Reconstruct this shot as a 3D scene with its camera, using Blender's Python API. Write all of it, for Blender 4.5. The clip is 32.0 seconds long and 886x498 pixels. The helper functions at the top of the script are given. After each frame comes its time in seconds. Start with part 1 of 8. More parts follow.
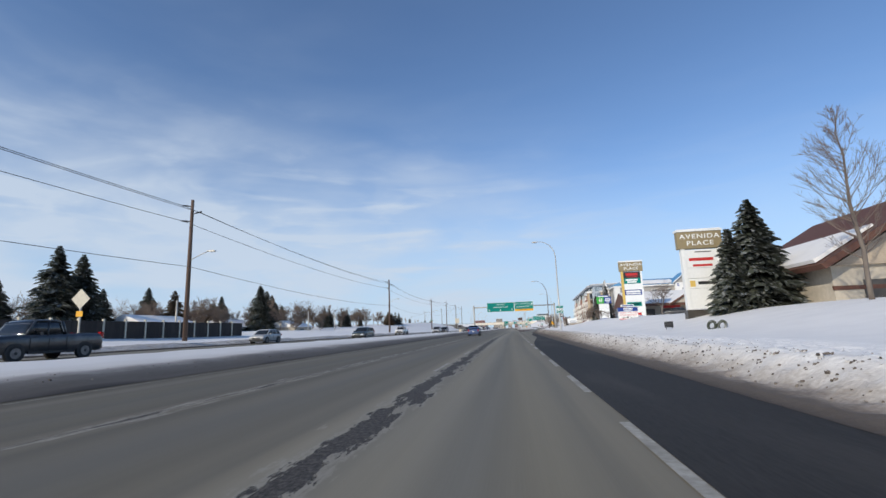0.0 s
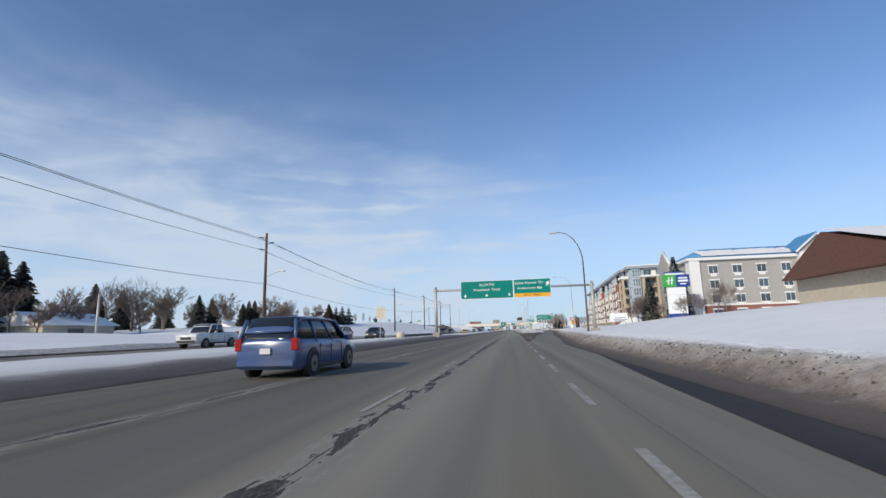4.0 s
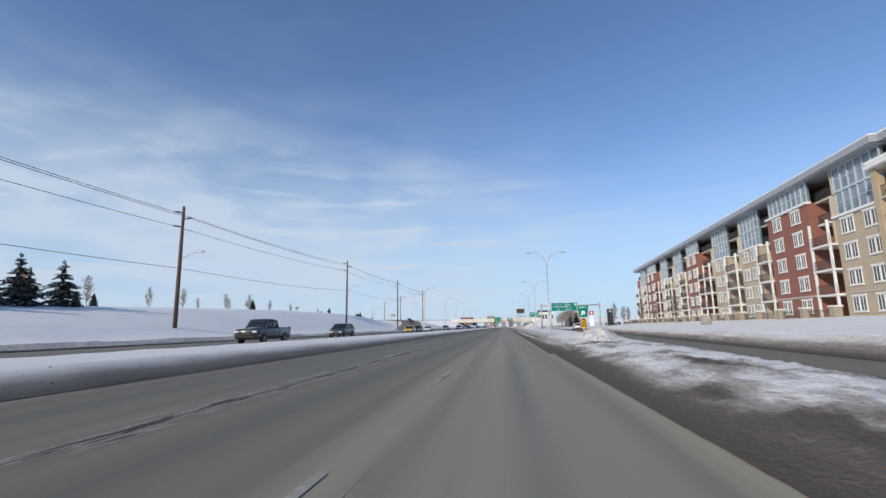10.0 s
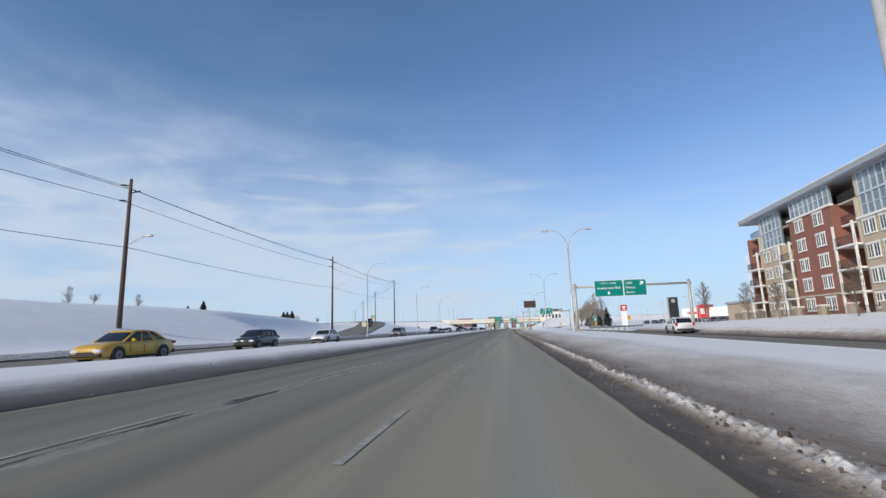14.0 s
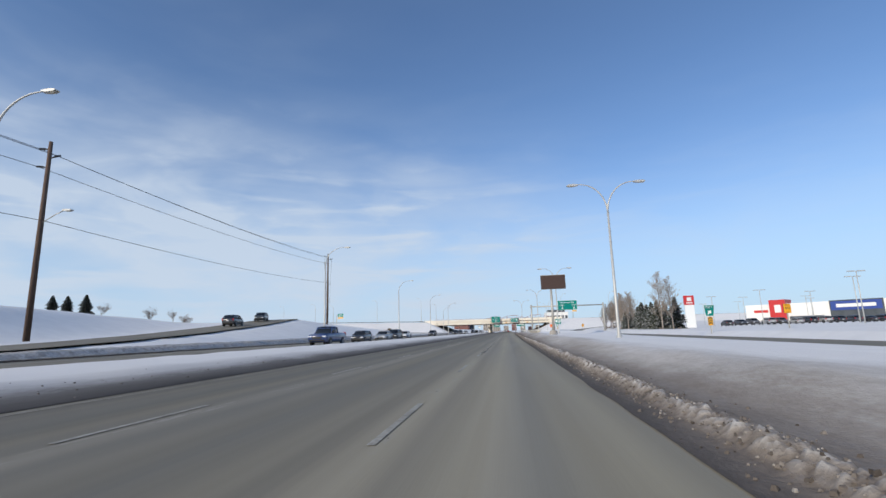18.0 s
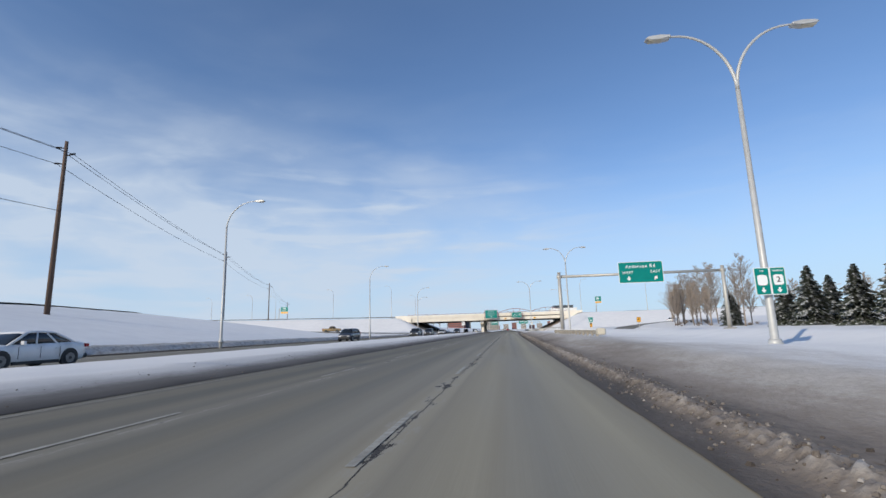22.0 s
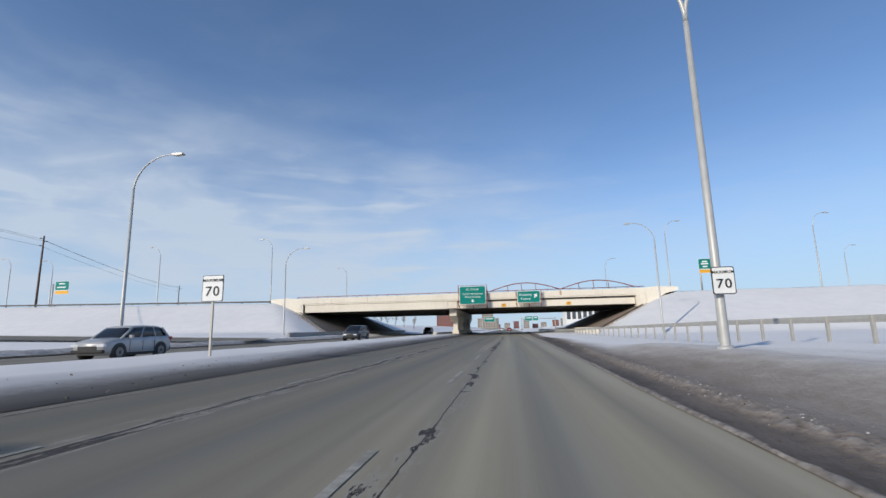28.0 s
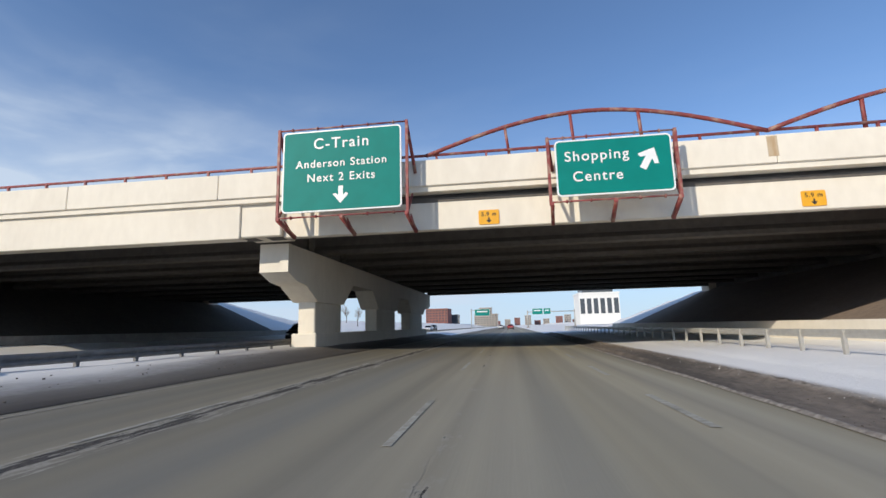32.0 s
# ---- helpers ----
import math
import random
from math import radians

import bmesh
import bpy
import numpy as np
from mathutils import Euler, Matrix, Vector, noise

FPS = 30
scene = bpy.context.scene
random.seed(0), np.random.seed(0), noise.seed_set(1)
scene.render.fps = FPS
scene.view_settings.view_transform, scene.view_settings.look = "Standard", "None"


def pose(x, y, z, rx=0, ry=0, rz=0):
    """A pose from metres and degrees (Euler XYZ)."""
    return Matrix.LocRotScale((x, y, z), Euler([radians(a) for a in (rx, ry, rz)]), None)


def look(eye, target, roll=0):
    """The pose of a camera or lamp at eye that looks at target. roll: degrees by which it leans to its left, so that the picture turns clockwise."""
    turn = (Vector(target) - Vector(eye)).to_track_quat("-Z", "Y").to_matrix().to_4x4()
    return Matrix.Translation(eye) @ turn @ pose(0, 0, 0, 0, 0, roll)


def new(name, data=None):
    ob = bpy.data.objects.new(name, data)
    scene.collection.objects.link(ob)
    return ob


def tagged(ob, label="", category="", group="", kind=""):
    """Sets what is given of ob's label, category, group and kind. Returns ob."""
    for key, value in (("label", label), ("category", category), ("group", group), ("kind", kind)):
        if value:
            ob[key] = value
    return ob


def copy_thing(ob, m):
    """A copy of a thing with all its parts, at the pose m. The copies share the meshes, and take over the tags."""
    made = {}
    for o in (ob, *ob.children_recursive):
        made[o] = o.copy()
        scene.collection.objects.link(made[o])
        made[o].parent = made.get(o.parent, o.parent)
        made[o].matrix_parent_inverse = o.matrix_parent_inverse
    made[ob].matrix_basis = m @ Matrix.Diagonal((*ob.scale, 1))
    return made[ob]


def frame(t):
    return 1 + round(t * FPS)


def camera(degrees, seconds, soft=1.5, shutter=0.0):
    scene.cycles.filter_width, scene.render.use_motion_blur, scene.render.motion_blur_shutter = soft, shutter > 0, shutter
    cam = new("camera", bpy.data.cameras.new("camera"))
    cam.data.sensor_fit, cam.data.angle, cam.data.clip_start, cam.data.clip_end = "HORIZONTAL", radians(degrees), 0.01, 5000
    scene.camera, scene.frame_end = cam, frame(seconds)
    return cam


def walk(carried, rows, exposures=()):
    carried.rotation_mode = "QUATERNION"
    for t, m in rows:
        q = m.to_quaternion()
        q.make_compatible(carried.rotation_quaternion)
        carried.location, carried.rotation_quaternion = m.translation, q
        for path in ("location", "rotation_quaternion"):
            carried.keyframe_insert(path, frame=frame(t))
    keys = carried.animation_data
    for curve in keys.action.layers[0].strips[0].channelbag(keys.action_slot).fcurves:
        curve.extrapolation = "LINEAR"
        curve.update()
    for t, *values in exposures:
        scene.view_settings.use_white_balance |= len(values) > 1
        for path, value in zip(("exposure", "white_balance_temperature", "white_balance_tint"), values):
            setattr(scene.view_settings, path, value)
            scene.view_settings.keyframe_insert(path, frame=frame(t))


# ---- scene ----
cam = camera(86.9, 32.0)
PATH = [
    (0.0, (-0.213, -0.000, 1.2), (-1.572, 9.759, 2.905), -2.01),
    (0.5, (-0.218, 8.738, 1.2), (-1.564, 18.497, 2.922), -2.00),
    (1.0, (-0.226, 17.502, 1.2), (-1.563, 27.259, 2.937), -1.74),
    (1.5, (-0.223, 26.258, 1.2), (-1.547, 36.019, 2.924), -1.62),
    (2.0, (-0.205, 34.992, 1.2), (-1.509, 44.758, 2.912), -1.66),
    (2.5, (-0.174, 43.696, 1.2), (-1.473, 53.462, 2.911), -1.77),
    (3.0, (-0.128, 52.374, 1.2), (-1.443, 62.137, 2.923), -1.94),
    (3.5, (-0.072, 61.040, 1.2), (-1.401, 70.798, 2.936), -1.83),
    (5.5, (0.159, 95.742, 1.2), (-1.114, 105.513, 2.907), -1.11),
    (6.0, (0.188, 104.448, 1.2), (-1.107, 114.217, 2.899), -1.03),
    (6.5, (0.177, 113.177, 1.2), (-1.151, 122.939, 2.916), -1.01),
    (7.0, (0.133, 121.926, 1.2), (-1.217, 131.689, 2.890), -0.97),
    (7.5, (0.084, 130.730, 1.2), (-1.272, 140.497, 2.863), -0.71),
    (8.0, (0.032, 139.568, 1.2), (-1.311, 149.336, 2.867), -0.63),
    (8.5, (-0.016, 148.445, 1.2), (-1.372, 158.211, 2.875), -0.60),
    (9.0, (-0.047, 157.343, 1.2), (-1.424, 167.104, 2.881), -0.54),
    (9.5, (-0.046, 166.223, 1.2), (-1.390, 175.991, 2.866), -0.57),
    (10.0, (-0.022, 175.099, 1.2), (-1.285, 184.880, 2.857), -0.98),
    (10.5, (0.009, 183.989, 1.2), (-1.193, 193.771, 2.897), -1.08),
    (11.0, (0.036, 192.885, 1.2), (-1.156, 202.668, 2.898), -1.10),
    (11.5, (0.061, 201.778, 1.2), (-1.143, 211.560, 2.892), -0.86),
    (12.0, (0.088, 210.672, 1.2), (-1.122, 220.451, 2.904), -1.00),
    (12.5, (0.111, 219.576, 1.2), (-1.114, 229.349, 2.927), -1.18),
    (13.0, (0.122, 228.497, 1.2), (-1.128, 238.268, 2.920), -1.48),
    (13.5, (0.124, 237.438, 1.2), (-1.153, 247.209, 2.903), -1.85),
    (14.0, (0.130, 246.400, 1.2), (-1.158, 256.169, 2.905), -1.88),
    (14.5, (0.141, 255.391, 1.2), (-1.174, 265.154, 2.922), -1.72),
    (16.5, (0.197, 291.504, 1.2), (-1.108, 301.267, 2.923), -1.57),
    (17.0, (0.181, 300.600, 1.2), (-1.121, 310.363, 2.926), -1.49),
    (17.5, (0.160, 309.720, 1.2), (-1.148, 319.481, 2.934), -1.49),
    (18.0, (0.133, 318.865, 1.2), (-1.164, 328.624, 2.954), -1.58),
    (18.5, (0.101, 328.045, 1.2), (-1.185, 337.807, 2.945), -1.59),
    (19.0, (0.070, 337.265, 1.2), (-1.217, 347.029, 2.931), -1.62),
    (19.5, (0.054, 346.502, 1.2), (-1.231, 356.267, 2.928), -1.54),
    (20.0, (0.046, 355.747, 1.2), (-1.244, 365.511, 2.930), -1.45),
    (20.5, (0.044, 364.987, 1.2), (-1.242, 374.753, 2.923), -1.30),
    (21.0, (0.051, 374.233, 1.2), (-1.234, 384.000, 2.919), -1.57),
    (21.5, (0.066, 383.506, 1.2), (-1.222, 393.273, 2.918), -1.59),
    (22.0, (0.071, 392.801, 1.2), (-1.224, 402.565, 2.928), -1.68),
    (22.5, (0.055, 402.091, 1.2), (-1.248, 411.853, 2.931), -1.74),
    (23.0, (0.013, 411.353, 1.2), (-1.283, 421.117, 2.927), -1.68),
    (23.5, (-0.045, 420.595, 1.2), (-1.328, 430.360, 2.932), -1.61),
    (24.0, (-0.113, 429.827, 1.2), (-1.398, 439.589, 2.950), -1.50),
    (24.5, (-0.173, 439.052, 1.2), (-1.480, 448.806, 2.981), -1.17),
    (25.0, (-0.180, 448.255, 1.2), (-1.491, 458.012, 2.956), -1.31),
    (27.5, (-0.035, 494.243, 1.2), (-1.361, 504.007, 2.903), -1.18),
    (28.0, (-0.009, 503.456, 1.2), (-1.344, 513.219, 2.903), -1.29),
    (28.5, (0.010, 512.681, 1.2), (-1.344, 522.441, 2.903), -1.33),
    (29.0, (0.016, 521.882, 1.2), (-1.350, 531.642, 2.900), -1.44),
    (29.5, (0.007, 531.012, 1.2), (-1.365, 540.772, 2.894), -1.48),
    (30.0, (-0.016, 540.043, 1.2), (-1.376, 549.805, 2.889), -1.56),
    (30.5, (-0.059, 548.977, 1.2), (-1.411, 558.739, 2.897), -1.67),
    (31.0, (-0.122, 557.866, 1.2), (-1.470, 567.626, 2.911), -1.68),
    (31.5, (-0.203, 566.886, 1.2), (-1.550, 576.650, 2.892), -1.59),
    (32.0, (-0.289, 576.000, 1.2), (-1.634, 585.772, 2.843), -1.45),
]
walk(cam, [(t, look(eye, target, roll)) for t, eye, target, roll in PATH],
     exposures=((0.0, -0.08), (25.0, -0.08), (28.0, -0.17), (30.5, -0.21), (32.0, 0.02)))

# ---- light: clear winter afternoon, sun low behind the driver's left shoulder ----
SUN_AZ, SUN_EL = radians(35), radians(25)
to_sun = Vector((-math.sin(SUN_AZ) * math.cos(SUN_EL), -math.cos(SUN_AZ) * math.cos(SUN_EL), math.sin(SUN_EL)))
world = bpy.data.worlds.new("winter_sky")
scene.world = world
world.use_nodes = True
wn, wl = world.node_tree.nodes, world.node_tree.links
wn.clear()
sky = wn.new("ShaderNodeTexSky")
sky.sky_type, sky.sun_disc = "NISHITA", False
sky.sun_elevation, sky.sun_rotation = SUN_EL, math.pi + SUN_AZ
sky.altitude, sky.air_density, sky.dust_density, sky.ozone_density = 1050, 1.0, 0.2, 2.5
coord = wn.new("ShaderNodeTexCoord")


def sky_noise(scale, detail, stretch, turn, lo, hi, distortion=0.0):
    """Wisps of cirrus: noise drawn out along the streaks, cut to a soft range."""
    mp = wn.new("ShaderNodeMapping")
    mp.inputs["Scale"].default_value, mp.inputs["Rotation"].default_value = stretch, turn
    nz = wn.new("ShaderNodeTexNoise")
    nz.inputs["Scale"].default_value, nz.inputs["Detail"].default_value, nz.inputs["Distortion"].default_value = scale, detail, distortion
    mr = wn.new("ShaderNodeMapRange")
    mr.interpolation_type = "SMOOTHSTEP"
    mr.inputs[1].default_value, mr.inputs[2].default_value = lo, hi
    wl.new(coord.outputs["Generated"], mp.inputs["Vector"])
    wl.new(mp.outputs["Vector"], nz.inputs["Vector"])
    wl.new(nz.outputs["Fac"], mr.inputs[0])
    return mr.outputs[0]


def sky_math(op, a, b):
    node = wn.new("ShaderNodeMath")
    node.operation = op
    for k, v in enumerate((a, b)):
        if hasattr(v, "is_linked"):
            wl.new(v, node.inputs[k])
        else:
            node.inputs[k].default_value = v
    return node.outputs[0]


def sky_fade(value, a, b, c, d):
    mr = wn.new("ShaderNodeMapRange")
    mr.interpolation_type = "SMOOTHSTEP"
    for k, v in enumerate((a, b, c, d)):
        mr.inputs[k + 1].default_value = v
    wl.new(value, mr.inputs[0])
    return mr.outputs[0]


split = wn.new("ShaderNodeSeparateXYZ")
wl.new(coord.outputs["Generated"], split.inputs[0])
height = split.outputs["Z"]
veil = sky_noise(1.3, 5, (1.2, 1.2, 3.2), (0.2, 0.35, 0.4), 0.26, 0.66, 0.4)
streaks = sky_noise(3.2, 7, (0.6, 2.2, 4.5), (0.5, 0.3, 0.9), 0.34, 0.8, 0.6)
puffs = sky_noise(7.0, 6, (1.0, 1.0, 2.6), (0.1, 0.2, 0.0), 0.5, 0.78, 0.3)
wisps = sky_math("ADD", sky_math("MULTIPLY", veil, sky_math("ADD", sky_math("MULTIPLY", streaks, 0.5), 0.5)), sky_math("MULTIPLY", puffs, sky_math("MULTIPLY", veil, 0.35)))
wisps = sky_math("MULTIPLY", wisps, sky_fade(height, 0.14, 0.5, 1.0, 0.06))
side = sky_fade(split.outputs["X"], 0.25, -0.6, 0.35, 2.7)
wisps = sky_math("MULTIPLY", wisps, side)
# thin level streaks low over the horizon, thickest towards the west
shreds = sky_noise(5.0, 8, (0.8, 0.8, 5.5), (0.12, -0.06, 0.2), 0.46, 0.72, 0.5)
shreds = sky_math("MULTIPLY", sky_math("MULTIPLY", shreds, sky_fade(height, 0.4, 0.2, 0.0, 1.0)), sky_math("MULTIPLY", sky_fade(height, 0.0, 0.1, 0.2, 1.0), sky_fade(split.outputs["X"], 0.35, -0.3, 0.12, 0.85)))
wisps = sky_math("ADD", wisps, shreds)
haze = sky_fade(height, 0.0, 0.34, 0.85, 0.0)
cover = sky_math("MINIMUM", sky_math("ADD", sky_math("MULTIPLY", wisps, 0.66), 0.03), 0.85)
tint = wn.new("ShaderNodeMix")
tint.data_type, tint.blend_type = "RGBA", "MULTIPLY"
tint.inputs["Factor"].default_value = 1.0
tint.inputs["B"].default_value = (0.83, 0.99, 1.15, 1)
haze_mix = wn.new("ShaderNodeMix")
haze_mix.data_type = "RGBA"
haze_mix.inputs["B"].default_value = (3.5, 4.75, 6.3, 1)
cloud_mix = wn.new("ShaderNodeMix")
cloud_mix.data_type = "RGBA"
cloud_mix.inputs["B"].default_value = (4.5, 5.2, 6.15, 1)
back = wn.new("ShaderNodeBackground")
back.inputs["Strength"].default_value = 0.138
wout = wn.new("ShaderNodeOutputWorld")
wl.new(sky.outputs["Color"], tint.inputs["A"])
wl.new(tint.outputs["Result"], haze_mix.inputs["A"])
wl.new(haze, haze_mix.inputs["Factor"])
wl.new(haze_mix.outputs["Result"], cloud_mix.inputs["A"])
wl.new(cover, cloud_mix.inputs["Factor"])
wl.new(cloud_mix.outputs["Result"], back.inputs["Color"])
wl.new(back.outputs[0], wout.inputs[0])
sun_data = bpy.data.lights.new("sun", "SUN")
sun_data.energy, sun_data.angle, sun_data.color = 3.5, radians(0.53), (1.0, 0.9, 0.745)
sun = new("sun", sun_data)
sun.matrix_world = look((0, 0, 60), Vector((0, 0, 60)) - to_sun)
scene.view_settings.exposure = 0.0

# ---- materials ----
def mat(name, c1, c2=None, scale=1.0, rough=0.8, bump=0.0, metal=0.0, scale2=None, blend=0.5, bump_scale=None, spec=0.5,
        dirt=None, dirt_scale=0.15, dirt_amount=0.5, coords="Object", stretch=(1, 1, 1), vary=0.0, detail=4):
    """A surface with fine grain (scale), a second, larger variation (scale2) and stains (dirt); scales are per metre."""
    m = bpy.data.materials.new(name)
    m.use_nodes = True
    n, l = m.node_tree.nodes, m.node_tree.links
    b = n["Principled BSDF"]
    b.inputs["Roughness"].default_value, b.inputs["Metallic"].default_value = rough, metal
    b.inputs["Specular IOR Level"].default_value = spec
    if c2 is None:
        c2 = tuple(v * 0.82 for v in c1)
    tc = n.new("ShaderNodeTexCoord")
    mp = n.new("ShaderNodeMapping")
    mp.inputs["Scale"].default_value = stretch
    l.new(tc.outputs[coords], mp.inputs["Vector"])

    def noise_node(s, detail=4):
        t = n.new("ShaderNodeTexNoise")
        t.inputs["Scale"].default_value, t.inputs["Detail"].default_value = s, detail
        l.new(mp.outputs["Vector"], t.inputs["Vector"])
        return t

    def mixed(fac, a, bcol):
        x = n.new("ShaderNodeMix")
        x.data_type = "RGBA"
        l.new(fac, x.inputs["Factor"])
        for key, v in (("A", a), ("B", bcol)):
            if hasattr(v, "is_linked"):
                l.new(v, x.inputs[key])
            else:
                x.inputs[key].default_value = (*v, 1)
        return x.outputs["Result"]

    def sharpen(fac, lo, hi, top=1.0):
        r = n.new("ShaderNodeMapRange")
        r.inputs[1].default_value, r.inputs[2].default_value, r.inputs[4].default_value = lo, hi, top
        l.new(fac, r.inputs[0])
        return r.outputs[0]

    fine_noise = noise_node(scale, detail)
    col = mixed(sharpen(fine_noise.outputs["Fac"], 0.32, 0.68), c1, c2)
    if scale2:
        big = noise_node(scale2, 3)
        col = mixed(sharpen(big.outputs["Fac"], 0.35, 0.7, blend), col, tuple(v * 0.72 for v in c2))
    if dirt:
        d = noise_node(dirt_scale, 6)
        col = mixed(sharpen(d.outputs["Fac"], 0.5, 0.66, dirt_amount), col, dirt)
    if vary:
        info = n.new("ShaderNodeObjectInfo")
        hsv = n.new("ShaderNodeHueSaturation")
        l.new(sharpen(info.outputs["Random"], 0, 1, 1), hsv.inputs["Fac"])
        hsv.inputs["Value"].default_value = 1 - vary
        l.new(col, hsv.inputs["Color"])
        col = hsv.outputs["Color"]
    l.new(col, b.inputs["Base Color"])
    if bump:
        bn = noise_node(bump_scale or scale * 1.7, 5)
        bp = n.new("ShaderNodeBump")
        bp.inputs["Strength"].default_value, bp.inputs["Distance"].default_value = 1.0, bump
        l.new(bn.outputs["Fac"], bp.inputs["Height"])
        l.new(bp.outputs["Normal"], b.inputs["Normal"])
    return m


SNOW = mat("snow", (0.88, 0.865, 0.835), (0.82, 0.807, 0.785), 0.6, 0.75, 0.025, scale2=0.08, blend=0.12, bump_scale=1.3)
SLUSH = mat("dirty_slush", (0.105, 0.08, 0.06), (0.055, 0.042, 0.032), 7, 0.7, 0.05, scale2=0.6, blend=0.5, dirt=(0.25, 0.21, 0.175), dirt_scale=2.2, dirt_amount=0.5, detail=9)
RIDGE_GREY = mat("grey_snow_ridge", (0.62, 0.6, 0.58), (0.38, 0.355, 0.33), 6.0, 0.85, 0.06, scale2=0.9, blend=0.4, dirt=(0.2, 0.175, 0.15), dirt_scale=2.4, dirt_amount=0.6, detail=9, bump_scale=9)
TRACKED = mat("tracked_slush", (0.215, 0.182, 0.15), (0.125, 0.104, 0.085), 3.0, 0.75, 0.02, stretch=(1, 0.06, 1), scale2=0.8, blend=0.5, dirt=(0.31, 0.28, 0.245), dirt_scale=1.4, dirt_amount=0.6, detail=8, bump_scale=12)
ASPHALT = mat("salted_asphalt", (0.229, 0.206, 0.155), (0.157, 0.141, 0.107), 1.3, 0.8, 0.002, scale2=0.35, blend=0.25, stretch=(1, 0.012, 1), dirt=(0.235, 0.22, 0.185), dirt_scale=0.5, dirt_amount=0.6, bump_scale=40)
ROAD = ASPHALT.copy()
ROAD.name = "lane_worn_asphalt"
rn, rl = ROAD.node_tree.nodes, ROAD.node_tree.links
road_shader = rn["Principled BSDF"]
base = road_shader.inputs["Base Color"].links[0].from_socket
across = rn.new("ShaderNodeAttribute")
across.attribute_name = "across_lane"
fold = rn.new("ShaderNodeMath")
fold.operation = "PINGPONG"
fold.inputs[1].default_value = 1.8
rl.new(across.outputs["Fac"], fold.inputs[0])
waver = rn.new("ShaderNodeTexNoise")
waver.inputs["Scale"].default_value, waver.inputs["Detail"].default_value = 1.0, 5
wave_map = rn.new("ShaderNodeMapping")
wave_map.inputs["Scale"].default_value = (1.6, 0.05, 1)
wave_in = rn.new("ShaderNodeTexCoord")
rl.new(wave_in.outputs["Object"], wave_map.inputs["Vector"])
rl.new(wave_map.outputs["Vector"], waver.inputs["Vector"])
shift = rn.new("ShaderNodeMath")
shift.operation = "MULTIPLY_ADD"
shift.inputs[1].default_value, shift.inputs[2].default_value = 0.7, -0.35
rl.new(waver.outputs["Fac"], shift.inputs[0])
place = rn.new("ShaderNodeMath")
rl.new(fold.outputs[0], place.inputs[0])
rl.new(shift.outputs[0], place.inputs[1])
ramp = rn.new("ShaderNodeValToRGB")
scaled = rn.new("ShaderNodeMath")
scaled.operation = "DIVIDE"
scaled.inputs[1].default_value = 1.8
rl.new(place.outputs[0], scaled.inputs[0])
rl.new(scaled.outputs[0], ramp.inputs["Fac"])
ramp.color_ramp.elements[0].position, ramp.color_ramp.elements[0].color = 0.0, (1.28, 1.27, 1.25, 1)
ramp.color_ramp.elements[1].position, ramp.color_ramp.elements[1].color = 1.0, (0.84, 0.87, 0.93, 1)
for pos, tone in ((0.16, (1.16, 1.15, 1.13, 1)), (0.26, (0.92, 0.92, 0.93, 1)), (0.5, (1.08, 1.07, 1.03, 1)), (0.68, (1.02, 1.01, 0.98, 1))):
    ramp.color_ramp.elements.new(pos).color = tone
toned = rn.new("ShaderNodeMix")
toned.data_type, toned.blend_type = "RGBA", "MULTIPLY"
toned.inputs["Factor"].default_value = 1.0
rl.new(base, toned.inputs["A"])
rl.new(ramp.outputs["Color"], toned.inputs["B"])
cool = rn.new("ShaderNodeMix")
cool.data_type = "RGBA"
cool.inputs["B"].default_value = (0.174, 0.162, 0.133, 1)
patch = rn.new("ShaderNodeTexNoise")
patch.inputs["Scale"].default_value, patch.inputs["Detail"].default_value = 0.5, 3
patch_map = rn.new("ShaderNodeMapping")
patch_map.inputs["Scale"].default_value = (1, 0.12, 1)
rl.new(wave_in.outputs["Object"], patch_map.inputs["Vector"])
rl.new(patch_map.outputs["Vector"], patch.inputs["Vector"])
some = rn.new("ShaderNodeMapRange")
some.inputs[1].default_value, some.inputs[2].default_value, some.inputs[4].default_value = 0.45, 0.7, 0.7
rl.new(patch.outputs["Fac"], some.inputs[0])
rl.new(some.outputs[0], cool.inputs["Factor"])
rl.new(toned.outputs["Result"], cool.inputs["A"])


def road_math(op, *values):
    node = rn.new("ShaderNodeMath")
    node.operation = op
    for k, v in enumerate(values):
        if hasattr(v, "is_linked"):
            rl.new(v, node.inputs[k])
        else:
            node.inputs[k].default_value = v
    return node.outputs[0]


def road_value(name):
    node = rn.new("ShaderNodeAttribute")
    node.attribute_name = name
    return node.outputs["Fac"]


def road_noise(scale, stretch, detail=8, rough=0.6):
    mp, nz = rn.new("ShaderNodeMapping"), rn.new("ShaderNodeTexNoise")
    mp.inputs["Scale"].default_value = stretch
    nz.inputs["Scale"].default_value, nz.inputs["Detail"].default_value, nz.inputs["Roughness"].default_value = scale, detail, rough
    rl.new(wave_in.outputs["Object"], mp.inputs["Vector"])
    rl.new(mp.outputs["Vector"], nz.inputs["Vector"])
    return nz.outputs["Fac"]


def road_step(value, lo, hi):
    node = rn.new("ShaderNodeMapRange")
    node.interpolation_type = "SMOOTHSTEP"
    node.inputs[1].default_value, node.inputs[2].default_value = lo, hi
    rl.new(value, node.inputs[0])
    return node.outputs[0]


